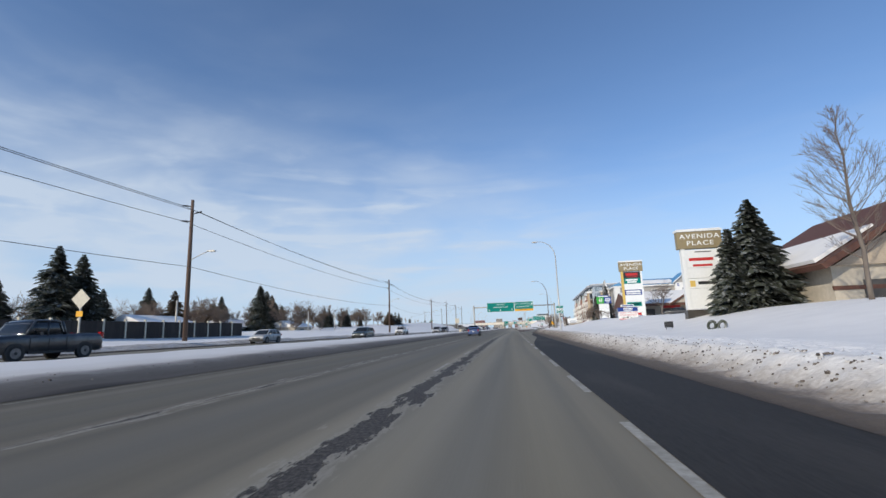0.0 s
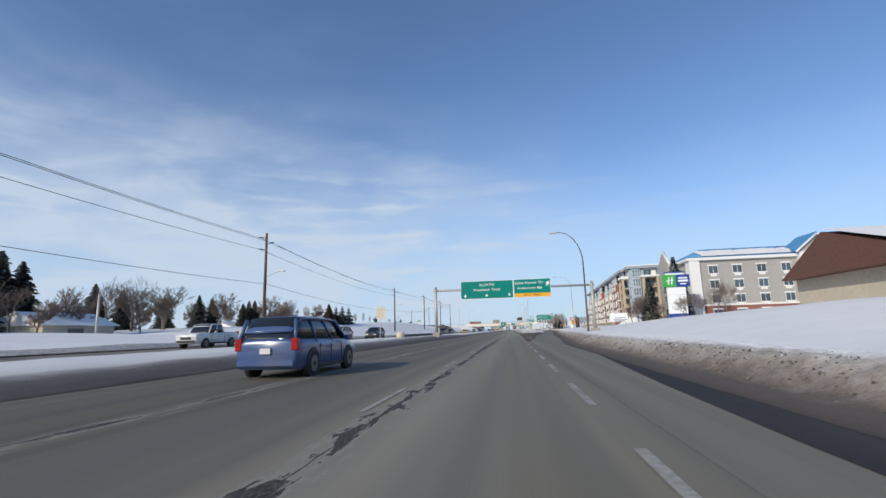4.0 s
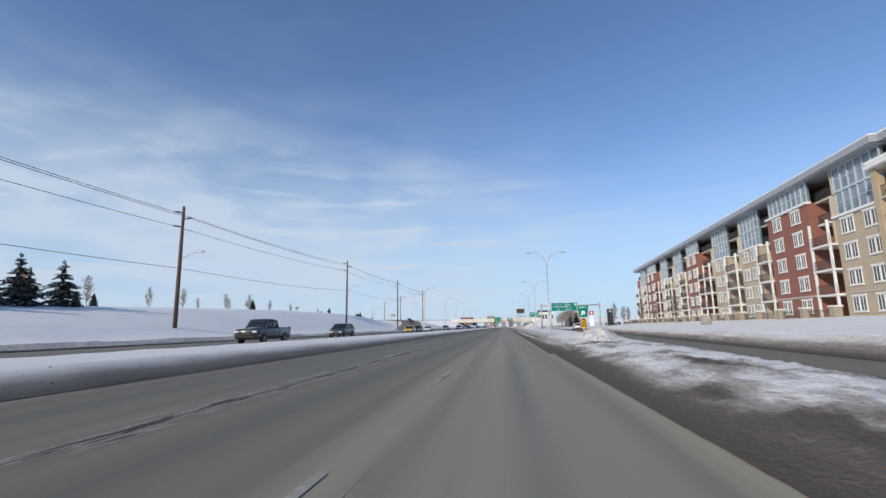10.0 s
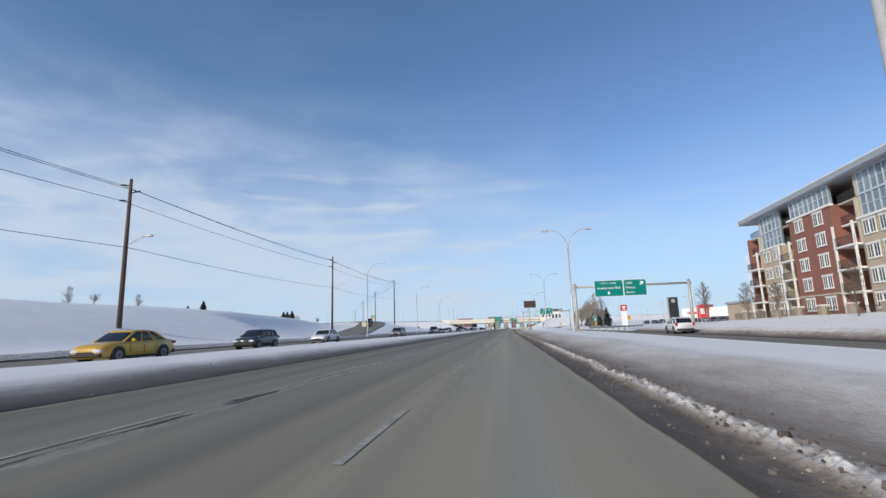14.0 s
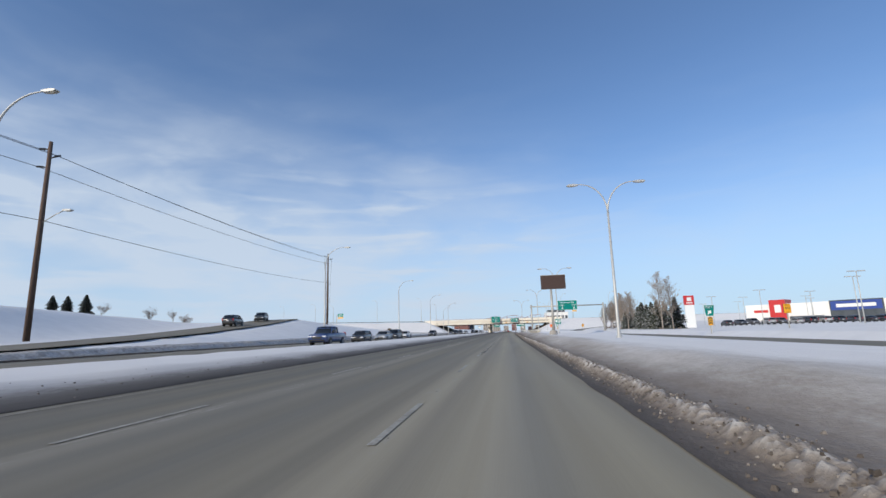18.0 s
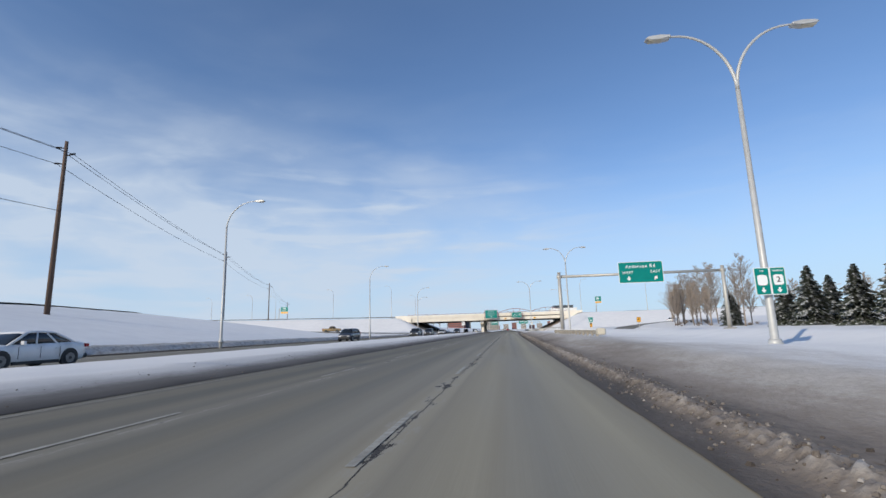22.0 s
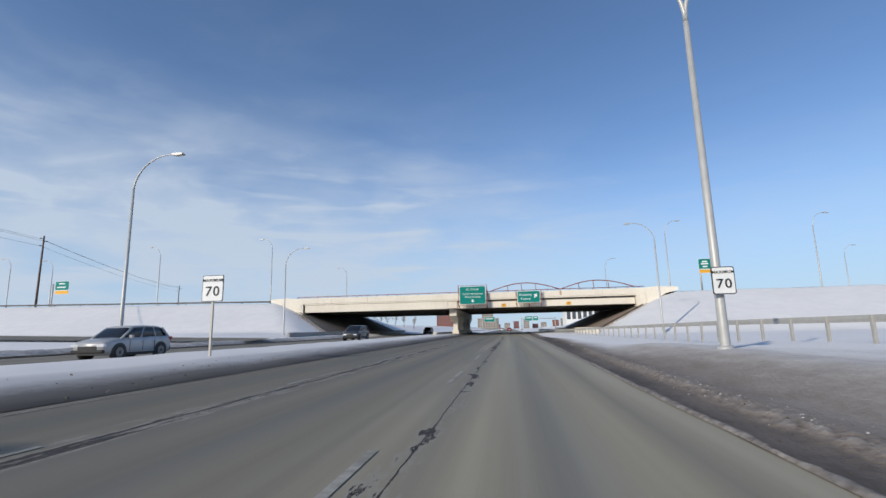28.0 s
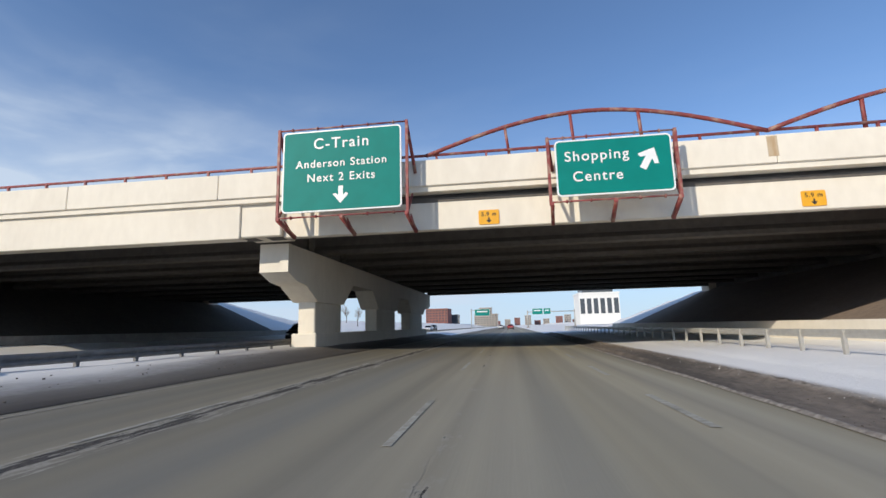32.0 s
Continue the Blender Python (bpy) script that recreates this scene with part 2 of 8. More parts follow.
def road_mix(fac, a, b):
    node = rn.new("ShaderNodeMix")
    node.data_type = "RGBA"
    rl.new(fac, node.inputs["Factor"])
    for key, v in (("A", a), ("B", b)):
        if hasattr(v, "is_linked"):
            rl.new(v, node.inputs[key])
        else:
            node.inputs[key].default_value = (*v, 1)
    return node.outputs["Result"]


# lighter driven lane, and the joints: ravelled asphalt, cracks and a pale salt rim
lane_gain = rn.new("ShaderNodeMix")
lane_gain.data_type, lane_gain.blend_type = "RGBA", "MULTIPLY"
rl.new(cool.outputs["Result"], lane_gain.inputs["A"])
lane_tone = rn.new("ShaderNodeValToRGB")
lane_tone.color_ramp.elements[0].position, lane_tone.color_ramp.elements[0].color = 0.12, (0.84, 0.84, 0.83, 1)
lane_tone.color_ramp.elements[1].position, lane_tone.color_ramp.elements[1].color = 0.92, (1.52, 1.52, 1.48, 1)
for pos, tone in ((0.45, 0.95), (0.6, 1.06), (0.7, 1.24), (0.8, 1.66)):
    lane_tone.color_ramp.elements.new(pos).color = (tone, tone, tone * 0.99, 1)
lane_place = road_math("MULTIPLY_ADD", road_value("across_lane"), 0.077, 0.7)
rl.new(lane_place, lane_tone.inputs["Fac"])
# before the exit the lanes are older and browner
old_tone = rn.new("ShaderNodeValToRGB")
old_tone.color_ramp.elements[0].position, old_tone.color_ramp.elements[0].color = 0.12, (0.58, 0.57, 0.54, 1)
old_tone.color_ramp.elements[1].position, old_tone.color_ramp.elements[1].color = 0.99, (0.86, 0.85, 0.83, 1)
for pos, tone in ((0.4, 0.62), (0.62, 0.72), (0.7, 0.95), (0.78, 1.2), (0.88, 1.02)):
    old_tone.color_ramp.elements.new(pos).color = (tone, tone * 0.99, tone * 0.97, 1)
rl.new(lane_place, old_tone.inputs["Fac"])
rl.new(road_mix(road_value("lane_wear"), old_tone.outputs["Color"], lane_tone.outputs["Color"]), lane_gain.inputs["B"])
lane_gain.inputs["Factor"].default_value = 1.0
road_colour = lane_gain.outputs["Result"]
ragged = road_noise(3.0, (1.0, 0.24, 1.0), 9, 0.7)
ravelled = road_noise(5.5, (1.0, 0.09, 1.0), 8, 0.7)
wander = road_noise(0.5, (0.2, 1.0, 1.0), 4)
gravel = road_noise(22.0, (1.0, 0.6, 1.0), 6)
broken_all = None
for key, grain, width, salt, seam in (("a", ragged, 0.46, 0.5, 0.012), ("b", ravelled, 0.5, 0.9, 0.016)):
    place_x = road_math("ADD", road_value("joint_" + key), road_math("MULTIPLY_ADD", wander, 0.14, -0.07))
    away = road_math("ABSOLUTE", place_x)
    wear = road_value("wear_" + key)
    level = road_math("ADD", road_math("SUBTRACT", wear, road_math("DIVIDE", away, width)), road_math("MULTIPLY_ADD", grain, 4.0, -2.0))
    broken = road_step(level, 0.5, 0.6)
    rim = road_math("MULTIPLY", road_step(road_math("ADD", level, road_math("MULTIPLY_ADD", gravel, 0.5, -0.25)), 0.1, 0.5), salt)
    wobble = road_math("ADD", place_x, road_math("MULTIPLY_ADD", ragged, 0.16, -0.08))
    crack = road_math("MULTIPLY", road_step(road_math("ABSOLUTE", wobble), seam, seam * 0.4), road_step(wear, 0.2, 0.4))
    broken = road_math("MAXIMUM", broken, crack)
    road_colour = road_mix(rim, road_colour, (0.32, 0.3, 0.258))
    pit = road_mix(road_step(gravel, 0.4, 0.64), (0.022, 0.018, 0.015), (0.088, 0.075, 0.062))
    road_colour = road_mix(broken, road_colour, pit)
    broken_all = broken if broken_all is None else road_math("MAXIMUM", broken_all, broken)
rl.new(road_colour, road_shader.inputs["Base Color"])
dent = rn.new("ShaderNodeBump")
dent.inputs["Strength"].default_value, dent.inputs["Distance"].default_value = 1.0, 0.02
rl.new(road_math("MULTIPLY", broken_all, road_math("MULTIPLY_ADD", gravel, 0.8, -1.2)), dent.inputs["Height"])
rl.new(road_shader.inputs["Normal"].links[0].from_socket, dent.inputs["Normal"])
rl.new(dent.outputs["Normal"], road_shader.inputs["Normal"])
ASPHALT_DARK = mat("damp_asphalt", (0.042, 0.039, 0.036), (0.03, 0.028, 0.026), 30, 0.8, 0.003, scale2=0.3, blend=0.3, stretch=(1, 0.12, 1), dirt=(0.075, 0.068, 0.06), dirt_scale=0.6, dirt_amount=0.6, spec=0.2)
PAINT_LINE = mat("worn_road_paint", (0.42, 0.4, 0.35), (0.27, 0.255, 0.215), 9, 0.75, 0.0, dirt=(0.22, 0.206, 0.17), dirt_scale=1.1, dirt_amount=1.0, detail=7)
FAINT_LINE = mat("faded_road_paint", (0.31, 0.29, 0.25), (0.24, 0.225, 0.19), 5, 0.8, dirt=(0.19, 0.175, 0.145), dirt_scale=1.2, dirt_amount=0.9)
CONCRETE = mat("cream_concrete", (0.84, 0.775, 0.655), (0.79, 0.725, 0.61), 3, 0.85, 0.003, scale2=0.3, blend=0.12, dirt=(0.62, 0.55, 0.45), dirt_scale=0.5, dirt_amount=0.25, stretch=(1, 1, 0.5))
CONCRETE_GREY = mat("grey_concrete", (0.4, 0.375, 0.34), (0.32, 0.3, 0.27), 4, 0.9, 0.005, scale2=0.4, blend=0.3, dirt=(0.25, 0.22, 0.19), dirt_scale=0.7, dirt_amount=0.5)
# concrete with the deep shade beneath the overpass put into its colour
UNDERSIDE = mat("shaded_concrete", (0.15, 0.135, 0.12), (0.11, 0.1, 0.088), 3, 0.9, 0.004, scale2=0.3, blend=0.4)
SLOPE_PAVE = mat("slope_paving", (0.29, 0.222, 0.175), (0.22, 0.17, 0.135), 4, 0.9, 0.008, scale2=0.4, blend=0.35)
GALV = mat("galvanised_steel", (0.52, 0.5, 0.45), (0.45, 0.43, 0.39), 5, 0.5, 0.0, 0.35, scale2=0.5, blend=0.2)
LAMP_GREY = mat("painted_lamp_steel", (0.55, 0.55, 0.53), (0.48, 0.48, 0.46), 3, 0.45, 0.0, 0.2, scale2=0.3, blend=0.2)
RUST_POLE = mat("brown_painted_steel", (0.13, 0.075, 0.06), (0.09, 0.055, 0.045), 4, 0.6, 0.0, scale2=0.5, blend=0.3)
WOOD_POLE = mat("weathered_pole_wood", (0.16, 0.1, 0.07), (0.09, 0.06, 0.045), 9, 0.9, 0.006, stretch=(1, 1, 0.08), scale2=0.5, blend=0.4)
WIRE = mat("cable_black", (0.03, 0.03, 0.035), (0.025, 0.025, 0.03), 5, 0.6)
SIGN_GREEN = mat("sign_green", (0.0, 0.225, 0.19), (0.0, 0.2, 0.168), 1.5, 0.55, spec=0.2, scale2=0.4, blend=0.12)
SIGN_WHITE = mat("sign_white", (0.85, 0.86, 0.84), (0.8, 0.81, 0.79), 4, 0.4)
SIGN_YELLOW = mat("sign_amber", (0.85, 0.42, 0.02), (0.8, 0.39, 0.02), 3, 0.4)
SIGN_BLACK = mat("sign_black", (0.02, 0.02, 0.02), (0.03, 0.03, 0.03), 3, 0.5)
SIGN_BACK = mat("sign_back", (0.62, 0.57, 0.45), (0.55, 0.5, 0.4), 3, 0.55, scale2=1.5, blend=0.2)
SIGN_RED = mat("sign_red", (0.55, 0.03, 0.03), (0.5, 0.03, 0.03), 3, 0.4)
SIGN_BLUE = mat("sign_blue", (0.02, 0.06, 0.28), (0.02, 0.05, 0.24), 3, 0.4)
SIGN_LIME = mat("sign_lime", (0.05, 0.38, 0.06), (0.05, 0.34, 0.05), 3, 0.4)
SIGN_TAN = mat("sign_tan", (0.3, 0.24, 0.13), (0.27, 0.215, 0.12), 3, 0.6)
SIGN_ORANGE = mat("sign_orange", (0.9, 0.2, 0.02), (0.85, 0.18, 0.02), 3, 0.5)
POST_GOLD = mat("gold_post", (0.72, 0.5, 0.13), (0.66, 0.45, 0.12), 3, 0.55)
VMS_FACE = mat("display_louvres", (0.075, 0.04, 0.03), (0.05, 0.028, 0.022), 6, 0.5, stretch=(1, 1, 8))
RAIL_RED = mat("oxide_red_paint", (0.3, 0.06, 0.055), (0.22, 0.045, 0.04), 6, 0.55, scale2=1, blend=0.3, dirt=(0.5, 0.38, 0.28), dirt_scale=3, dirt_amount=0.5)
STAIN = mat("rust_stain", (0.45, 0.3, 0.16), (0.55, 0.45, 0.32), 6, 0.9, stretch=(1, 1, 0.2))


def sprayed_snow(name, stops, reach, big=1.2, small=0.4, grain=9.0, bump=0.018, drawn=1.0):
    """Snow dirtied by traffic: colours along the distance from the road (attribute from_road), with a ragged, patchy edge."""
    m = mat(name, (0.5, 0.5, 0.5), (0.5, 0.5, 0.5), grain, 0.85, bump, bump_scale=grain * 1.3)
    n, l = m.node_tree.nodes, m.node_tree.links
    at = n.new("ShaderNodeAttribute")
    at.attribute_name = "from_road"
    tc = n.new("ShaderNodeTexCoord")
    place = at.outputs["Fac"]
    for scale, share, along in ((0.45, big, 0.35), (2.4, small, 0.7), (11.0, small * 0.8, 1.0)):
        mp, nz, ma = n.new("ShaderNodeMapping"), n.new("ShaderNodeTexNoise"), n.new("ShaderNodeMath")
        mp.inputs["Scale"].default_value = (1, along * drawn, 1)
        nz.inputs["Scale"].default_value, nz.inputs["Detail"].default_value = scale, 5
        centred = n.new("ShaderNodeMath")
        centred.operation = "MULTIPLY_ADD"
        centred.inputs[1].default_value, centred.inputs[2].default_value = 2.6 * share, -1.3 * share
        l.new(tc.outputs["Object"], mp.inputs["Vector"])
        l.new(mp.outputs["Vector"], nz.inputs["Vector"])
        l.new(nz.outputs["Fac"], centred.inputs[0])
        # the patches fade in with the distance, so the foot of the bank stays dark
        fade = n.new("ShaderNodeMapRange")
        fade.inputs[1].default_value, fade.inputs[2].default_value, fade.inputs[3].default_value = 0.0, 1.5, 0.25
        l.new(at.outputs["Fac"], fade.inputs[0])
        soft = n.new("ShaderNodeMath")
        soft.operation = "MULTIPLY"
        l.new(centred.outputs[0], soft.inputs[0])
        l.new(fade.outputs[0], soft.inputs[1])
        l.new(place, ma.inputs[0])
        l.new(soft.outputs[0], ma.inputs[1])
        place = ma.outputs[0]
    div = n.new("ShaderNodeMath")
    div.operation = "DIVIDE"
    div.inputs[1].default_value = reach
    ramp = n.new("ShaderNodeValToRGB")
    l.new(place, div.inputs[0])
    l.new(div.outputs[0], ramp.inputs["Fac"])
    ramp.color_ramp.elements[0].color, ramp.color_ramp.elements[1].color = (*stops[0][1], 1), (*stops[-1][1], 1)
    for d, tone in stops[1:-1]:
        ramp.color_ramp.elements.new(d / reach).color = (*tone, 1)
    l.new(ramp.outputs["Color"], n["Principled BSDF"].inputs["Base Color"])
    return m


SHOULDER = sprayed_snow("sprayed_shoulder_snow", ((0, (0.068, 0.055, 0.044)), (0.3, (0.082, 0.067, 0.054)), (0.6, (0.125, 0.103, 0.084)), (1.2, (0.195, 0.16, 0.128)), (2.6, (0.3, 0.265, 0.228)), (4.2, (0.5, 0.468, 0.43)), (5.9, (0.7, 0.68, 0.655)), (7.5, (0.82, 0.805, 0.78))), 7.5, 1.9, 0.8, 13.0, 0.02, 0.5)
MEDIAN = sprayed_snow("sprayed_median_snow", ((0, (0.055, 0.047, 0.04)), (0.5, (0.085, 0.075, 0.066)), (0.95, (0.15, 0.137, 0.124)), (1.35, (0.33, 0.313, 0.295)), (1.9, (0.56, 0.545, 0.525)), (3.2, (0.72, 0.71, 0.695)), (7.0, (0.78, 0.77, 0.755))), 7.0, 0.45, 0.22, 7.0, 0.004, 0.35)
KERB = sprayed_snow("sprayed_kerb_snow", ((0, (0.06, 0.047, 0.036)), (0.35, (0.105, 0.082, 0.062)), (0.8, (0.125, 0.099, 0.077)), (1.15, (0.21, 0.173, 0.14)), (1.7, (0.4, 0.355, 0.305)), (2.4, (0.66, 0.625, 0.58)), (3.4, (0.85, 0.835, 0.805)), (4.6, (0.87, 0.855, 0.828))), 4.6, 0.5, 0.45, bump=0.025)
GORE = sprayed_snow("churned_gore_snow", ((0, (0.082, 0.064, 0.049)), (0.6, (0.125, 0.1, 0.078)), (0.95, (0.25, 0.218, 0.185)), (1.5, (0.42, 0.39, 0.35)), (2.2, (0.73, 0.71, 0.68)), (3.0, (0.8, 0.785, 0.76))), 3.0, 0.75, 0.8, bump=0.045, drawn=0.4)

# ---- building tools ----
def lerp(a, b, f):
    return a + (b - a) * f


def smooth(v):
    v = min(1.0, max(0.0, v))
    return v * v * (3 - 2 * v)


def curve_of(*pairs):
    """A function of y that runs straight between the given (y, value) pairs."""
    ys, vs = [p[0] for p in pairs], [p[1] for p in pairs]
    return lambda y: float(np.interp(y, ys, vs))


def thing(name, label, category, loc=(0, 0, 0), rz=0.0, group="", kind=""):
    ob = new(name)
    ob.matrix_world = pose(*loc, 0, 0, rz)
    return tagged(ob, label, category, group, kind)


def to_mesh(bm, name, material, shade=False):
    me = bpy.data.meshes.new(name)
    bmesh.ops.recalc_face_normals(bm, faces=bm.faces)
    bm.to_mesh(me)
    bm.free()
    for m in material if isinstance(material, (list, tuple)) else (material,):
        me.materials.append(m)
    if shade:
        me.polygons.foreach_set("use_smooth", [True] * len(me.polygons))
    return me


def part(name, bm, material, parent, label="", shade=False):
    ob = new(name, to_mesh(bm, name, material, shade))
    ob.parent = parent
    return tagged(ob, label) if label else ob


def solo(name, bm, material, label, category, loc=(0, 0, 0), rz=0.0, group="", kind="", shade=False):
    ob = new(name, to_mesh(bm, name, material, shade))
    ob.matrix_world = pose(*loc, 0, 0, rz)
    return tagged(ob, label, category, group, kind)


def box(bm, x0, x1, y0, y1, z0, z1, bevel=0.0, slot=0):
    vs = [bm.verts.new((x, y, z)) for x in (x0, x1) for y in (y0, y1) for z in (z0, z1)]
    fs = [bm.faces.new([vs[i] for i in f]) for f in ((0, 1, 3, 2), (4, 6, 7, 5), (0, 4, 5, 1), (2, 3, 7, 6), (0, 2, 6, 4), (1, 5, 7, 3))]
    for f in fs:
        f.material_index = slot
    if bevel:
        bmesh.ops.bevel(bm, geom=list({e for f in fs for e in f.edges}), offset=bevel, segments=1, affect="EDGES")
    return bm


def B(*a, **k):
    return box(bmesh.new(), *a, **k)


def tube(bm, pts, radii, sides=8, caps=True, slot=0):
    """A round bar through the points, with a radius for each."""
    pts = [Vector(p) for p in pts]
    if not hasattr(radii, "__len__"):
        radii = [radii] * len(pts)
    rings = []
    side = None
    for i, p in enumerate(pts):
        d = (pts[min(i + 1, len(pts) - 1)] - pts[max(i - 1, 0)]).normalized()
        if side is None:
            side = d.orthogonal().normalized()
        side = (side - d * side.dot(d)).normalized()
        up = d.cross(side)
        rings.append([bm.verts.new(p + radii[i] * (side * math.cos(a) + up * math.sin(a)))
                      for a in (2 * math.pi * k / sides for k in range(sides))])
    for a, b in zip(rings, rings[1:]):
        for k in range(sides):
            f = bm.faces.new((a[k], a[(k + 1) % sides], b[(k + 1) % sides], b[k]))
            f.material_index, f.smooth = slot, True
    if caps:
        bm.faces.new(rings[0]).material_index = slot
        bm.faces.new(rings[-1]).material_index = slot
    return bm


def T(pts, radii, sides=8, caps=True):
    return tube(bmesh.new(), pts, radii, sides, caps)


def prism(bm, outline, y0, y1, slot=0):
    """An outline of (x, z) pairs drawn out from y0 to y1."""
    a = [bm.verts.new((x, y0, z)) for x, z in outline]
    b = [bm.verts.new((x, y1, z)) for x, z in outline]
    n = len(outline)
    fs = [bm.faces.new(a), bm.faces.new(b[::-1])] + [bm.faces.new((a[k], b[k], b[(k + 1) % n], a[(k + 1) % n])) for k in range(n)]
    for f in fs:
        f.material_index = slot
    return bm


def P(outline, y0, y1):
    return prism(bmesh.new(), outline, y0, y1)


def lettering(words, size, material, parent, loc, rot=(90, 0, 0), align="CENTER", name="lettering", depth=0.006, squeeze=1.0):
    """Raised letters in the built-in font, as a mesh."""
    cu = bpy.data.curves.new(name, "FONT")
    cu.body, cu.size, cu.align_x, cu.align_y, cu.extrude = words, size, align, "CENTER", depth
    cu.size = size * 0.92
    cu.offset, cu.space_character = size * 0.008, 1.17
    tmp = bpy.data.objects.new(name, cu)
    me = bpy.data.meshes.new_from_object(tmp)
    bpy.data.objects.remove(tmp)
    me.materials.append(material)
    ob = new(name, me)
    ob.parent = parent
    ob.matrix_basis = pose(*loc, *rot) @ Matrix.Diagonal((squeeze, 1, 1, 1))
    return ob


def sheet(name, rows, material, shade=True):
    """A mesh from a grid of points, given row by row."""
    w, h = len(rows[0]), len(rows)
    me = bpy.data.meshes.new(name)
    me.from_pydata([p for r in rows for p in r], [], [(j * w + i, j * w + i + 1, (j + 1) * w + i + 1, (j + 1) * w + i) for j in range(h - 1) for i in range(w - 1)])
    for m in material if isinstance(material, (list, tuple)) else (material,):
        me.materials.append(m)
    if shade:
        me.polygons.foreach_set("use_smooth", [True] * len(me.polygons))
    return me


def rough(x, y, s=1.0, seed=0.0):
    return noise.noise(Vector((x * s, y * s, seed)))


def loft(bm, sections):
    rings = [[bm.verts.new(p) for p in s] for s in sections]
    for a, b in zip(rings, rings[1:]):
        for k in range(len(a)):
            bm.faces.new((a[k], a[(k + 1) % len(a)], b[(k + 1) % len(b)], b[k])).smooth = True
    bm.faces.new(rings[0])
    bm.faces.new(rings[-1])
    return bm

# ---- plan of the roads: edges and lines as functions of y ----
X_LEFT = curve_of((-80, -11.0), (60, -11.0), (165, -9.25), (400, -8.6), (700, -8.2), (2500, -8.2))
X_LINE2 = curve_of((-80, -6.4), (50, -6.6), (165, -5.05), (300, -5.4), (700, -5.2), (2500, -5.2))
X_LINE1 = curve_of((-80, -2.45), (50, -2.58), (165, -1.62), (310, -1.42), (560, -1.44), (590, -1.68), (2500, -1.68))
X_RIGHT = curve_of((-80, 1.15), (45, 1.03), (110, 1.35), (165, 1.82), (240, 1.72), (310, 1.77), (380, 1.66), (510, 2.15), (550, 2.27), (590, 1.85), (2500, 1.85))
X_EDGE_OUT = curve_of((-80, 0), (480, 0), (512, 0.19), (540, 0.6), (554, 0.75), (566, 0.87), (588, 1.48), (640, 1.8), (2500, 1.8))
MEDIAN_TOP = curve_of((-80, 0.34), (60, 0.32), (105, 0.4), (125, 0.48), (150, 0.5), (185, 0.34), (240, 0.3), (2500, 0.28))
RAMP_L = curve_of((-80, 1.65), (45, 1.55), (105, 1.85), (130, 2.9), (150, 4.1), (167, 5.5), (190, 7.6), (210, 9.2), (240, 11.7), (260, 13.0), (330, 17.0), (400, 19.0), (450, 18.5), (480, 19.8), (500, 22), (520, 28), (540, 40), (560, 56), (600, 90), (2500, 90))
RAMP_R = curve_of((-80, 4.5), (45, 4.45), (105, 5.0), (130, 7.0), (150, 8.3), (167, 9.6), (190, 11.8), (210, 13.4), (240, 15.8), (260, 17.1), (330, 21.2), (400, 23.2), (450, 22.7), (480, 24.1), (500, 26.6), (520, 33.5), (540, 46.5), (560, 62.5), (600, 96), (2500, 96))
RAMP_Z = curve_of((-80, 0.0), (470, 0.0), (500, 0.35), (520, 0.9), (540, 1.7), (560, 2.5), (600, 3.2), (2500, 3.2))
OPP_R = curve_of((-80, -18.0), (500, -17.0), (560, -15.5), (2500, -15.5))
OPP_L = curve_of((-80, -29.0), (120, -29.5), (500, -28.5), (560, -27), (2500, -27))
OPP_Z = curve_of((-80, 0.45), (110, 0.42), (200, 0.2), (2500, 0.2))
LOOP_X = curve_of((320, -34.2), (344, -35.6), (358, -37.6), (372, -40.4), (390, -43.0), (411, -48.0), (426, -54.0), (443, -62.0), (480, -80), (520, -105), (560, -140))
LOOP_Z = curve_of((320, 0.4), (344, 0.7), (358, 1.25), (372, 1.9), (390, 3.1), (400, 3.8), (411, 4.6), (426, 5.2), (443, 5.9), (480, 6.8), (520, 7.2), (560, 7.3))
WEST_LINE = ((-27, 552, 0.35), (-38, 547, 0.75), (-50, 541, 1.25), (-64, 536, 2.0), (-80, 533, 2.9), (-100, 532, 4.0))
WEST_Y, WEST_Z = curve_of(*((-x, y) for x, y, z in WEST_LINE)), curve_of(*((-x, z) for x, y, z in WEST_LINE))
BERM = curve_of((-80, 0.9), (68, 0.9), (92, 2.4), (118, 2.4), (128, 1.5), (142, 2.6), (160, 3.4), (190, 3.7), (210, 4.3), (260, 5.7), (290, 6.3), (330, 6.5), (370, 5.4), (400, 4.4), (440, 4.5), (470, 4.2), (490, 3.6), (510, 2.6), (530, 1.6), (560, 1.3), (640, 1.3), (700, 4), (2500, 4))
SLOPE_TOP = curve_of((-80, 2.1), (100, 2.2), (168, 2.6), (210, 1.55), (318, 1.5), (365, 0.55), (450, 0.5), (2500, 0.5))
SLOPE_AT = curve_of((-80, 5.0), (60, 5.0), (95, 1.5), (2500, 1.5))
SLOPE_RUN = curve_of((-80, 13), (100, 13), (168, 24), (215, 20), (330, 20), (380, 15), (2500, 15))
DECK_S, DECK_N = 594.8, 637.3


def x_edge(y):
    """The outer edge of the asphalt beside the driven lane; a shoulder widens out before the overpass."""
    return X_RIGHT(y) + X_EDGE_OUT(y)


def mound(x, y):
    """The road embankments at both ends of the overpass: slopes that meet in a hip."""
    run = max(0.0, DECK_S - 1 - y, y - DECK_N - 1)
    top = 7.2 + 0.016 * max(0.0, min(160.0, -46 - x))
    along = top - 0.3 * run
    across = max(4.8 - (24.2 - x) * 0.44, 5.0 - (x + 41.8) * 0.44)
    return max(0.0, min(top, along, across))


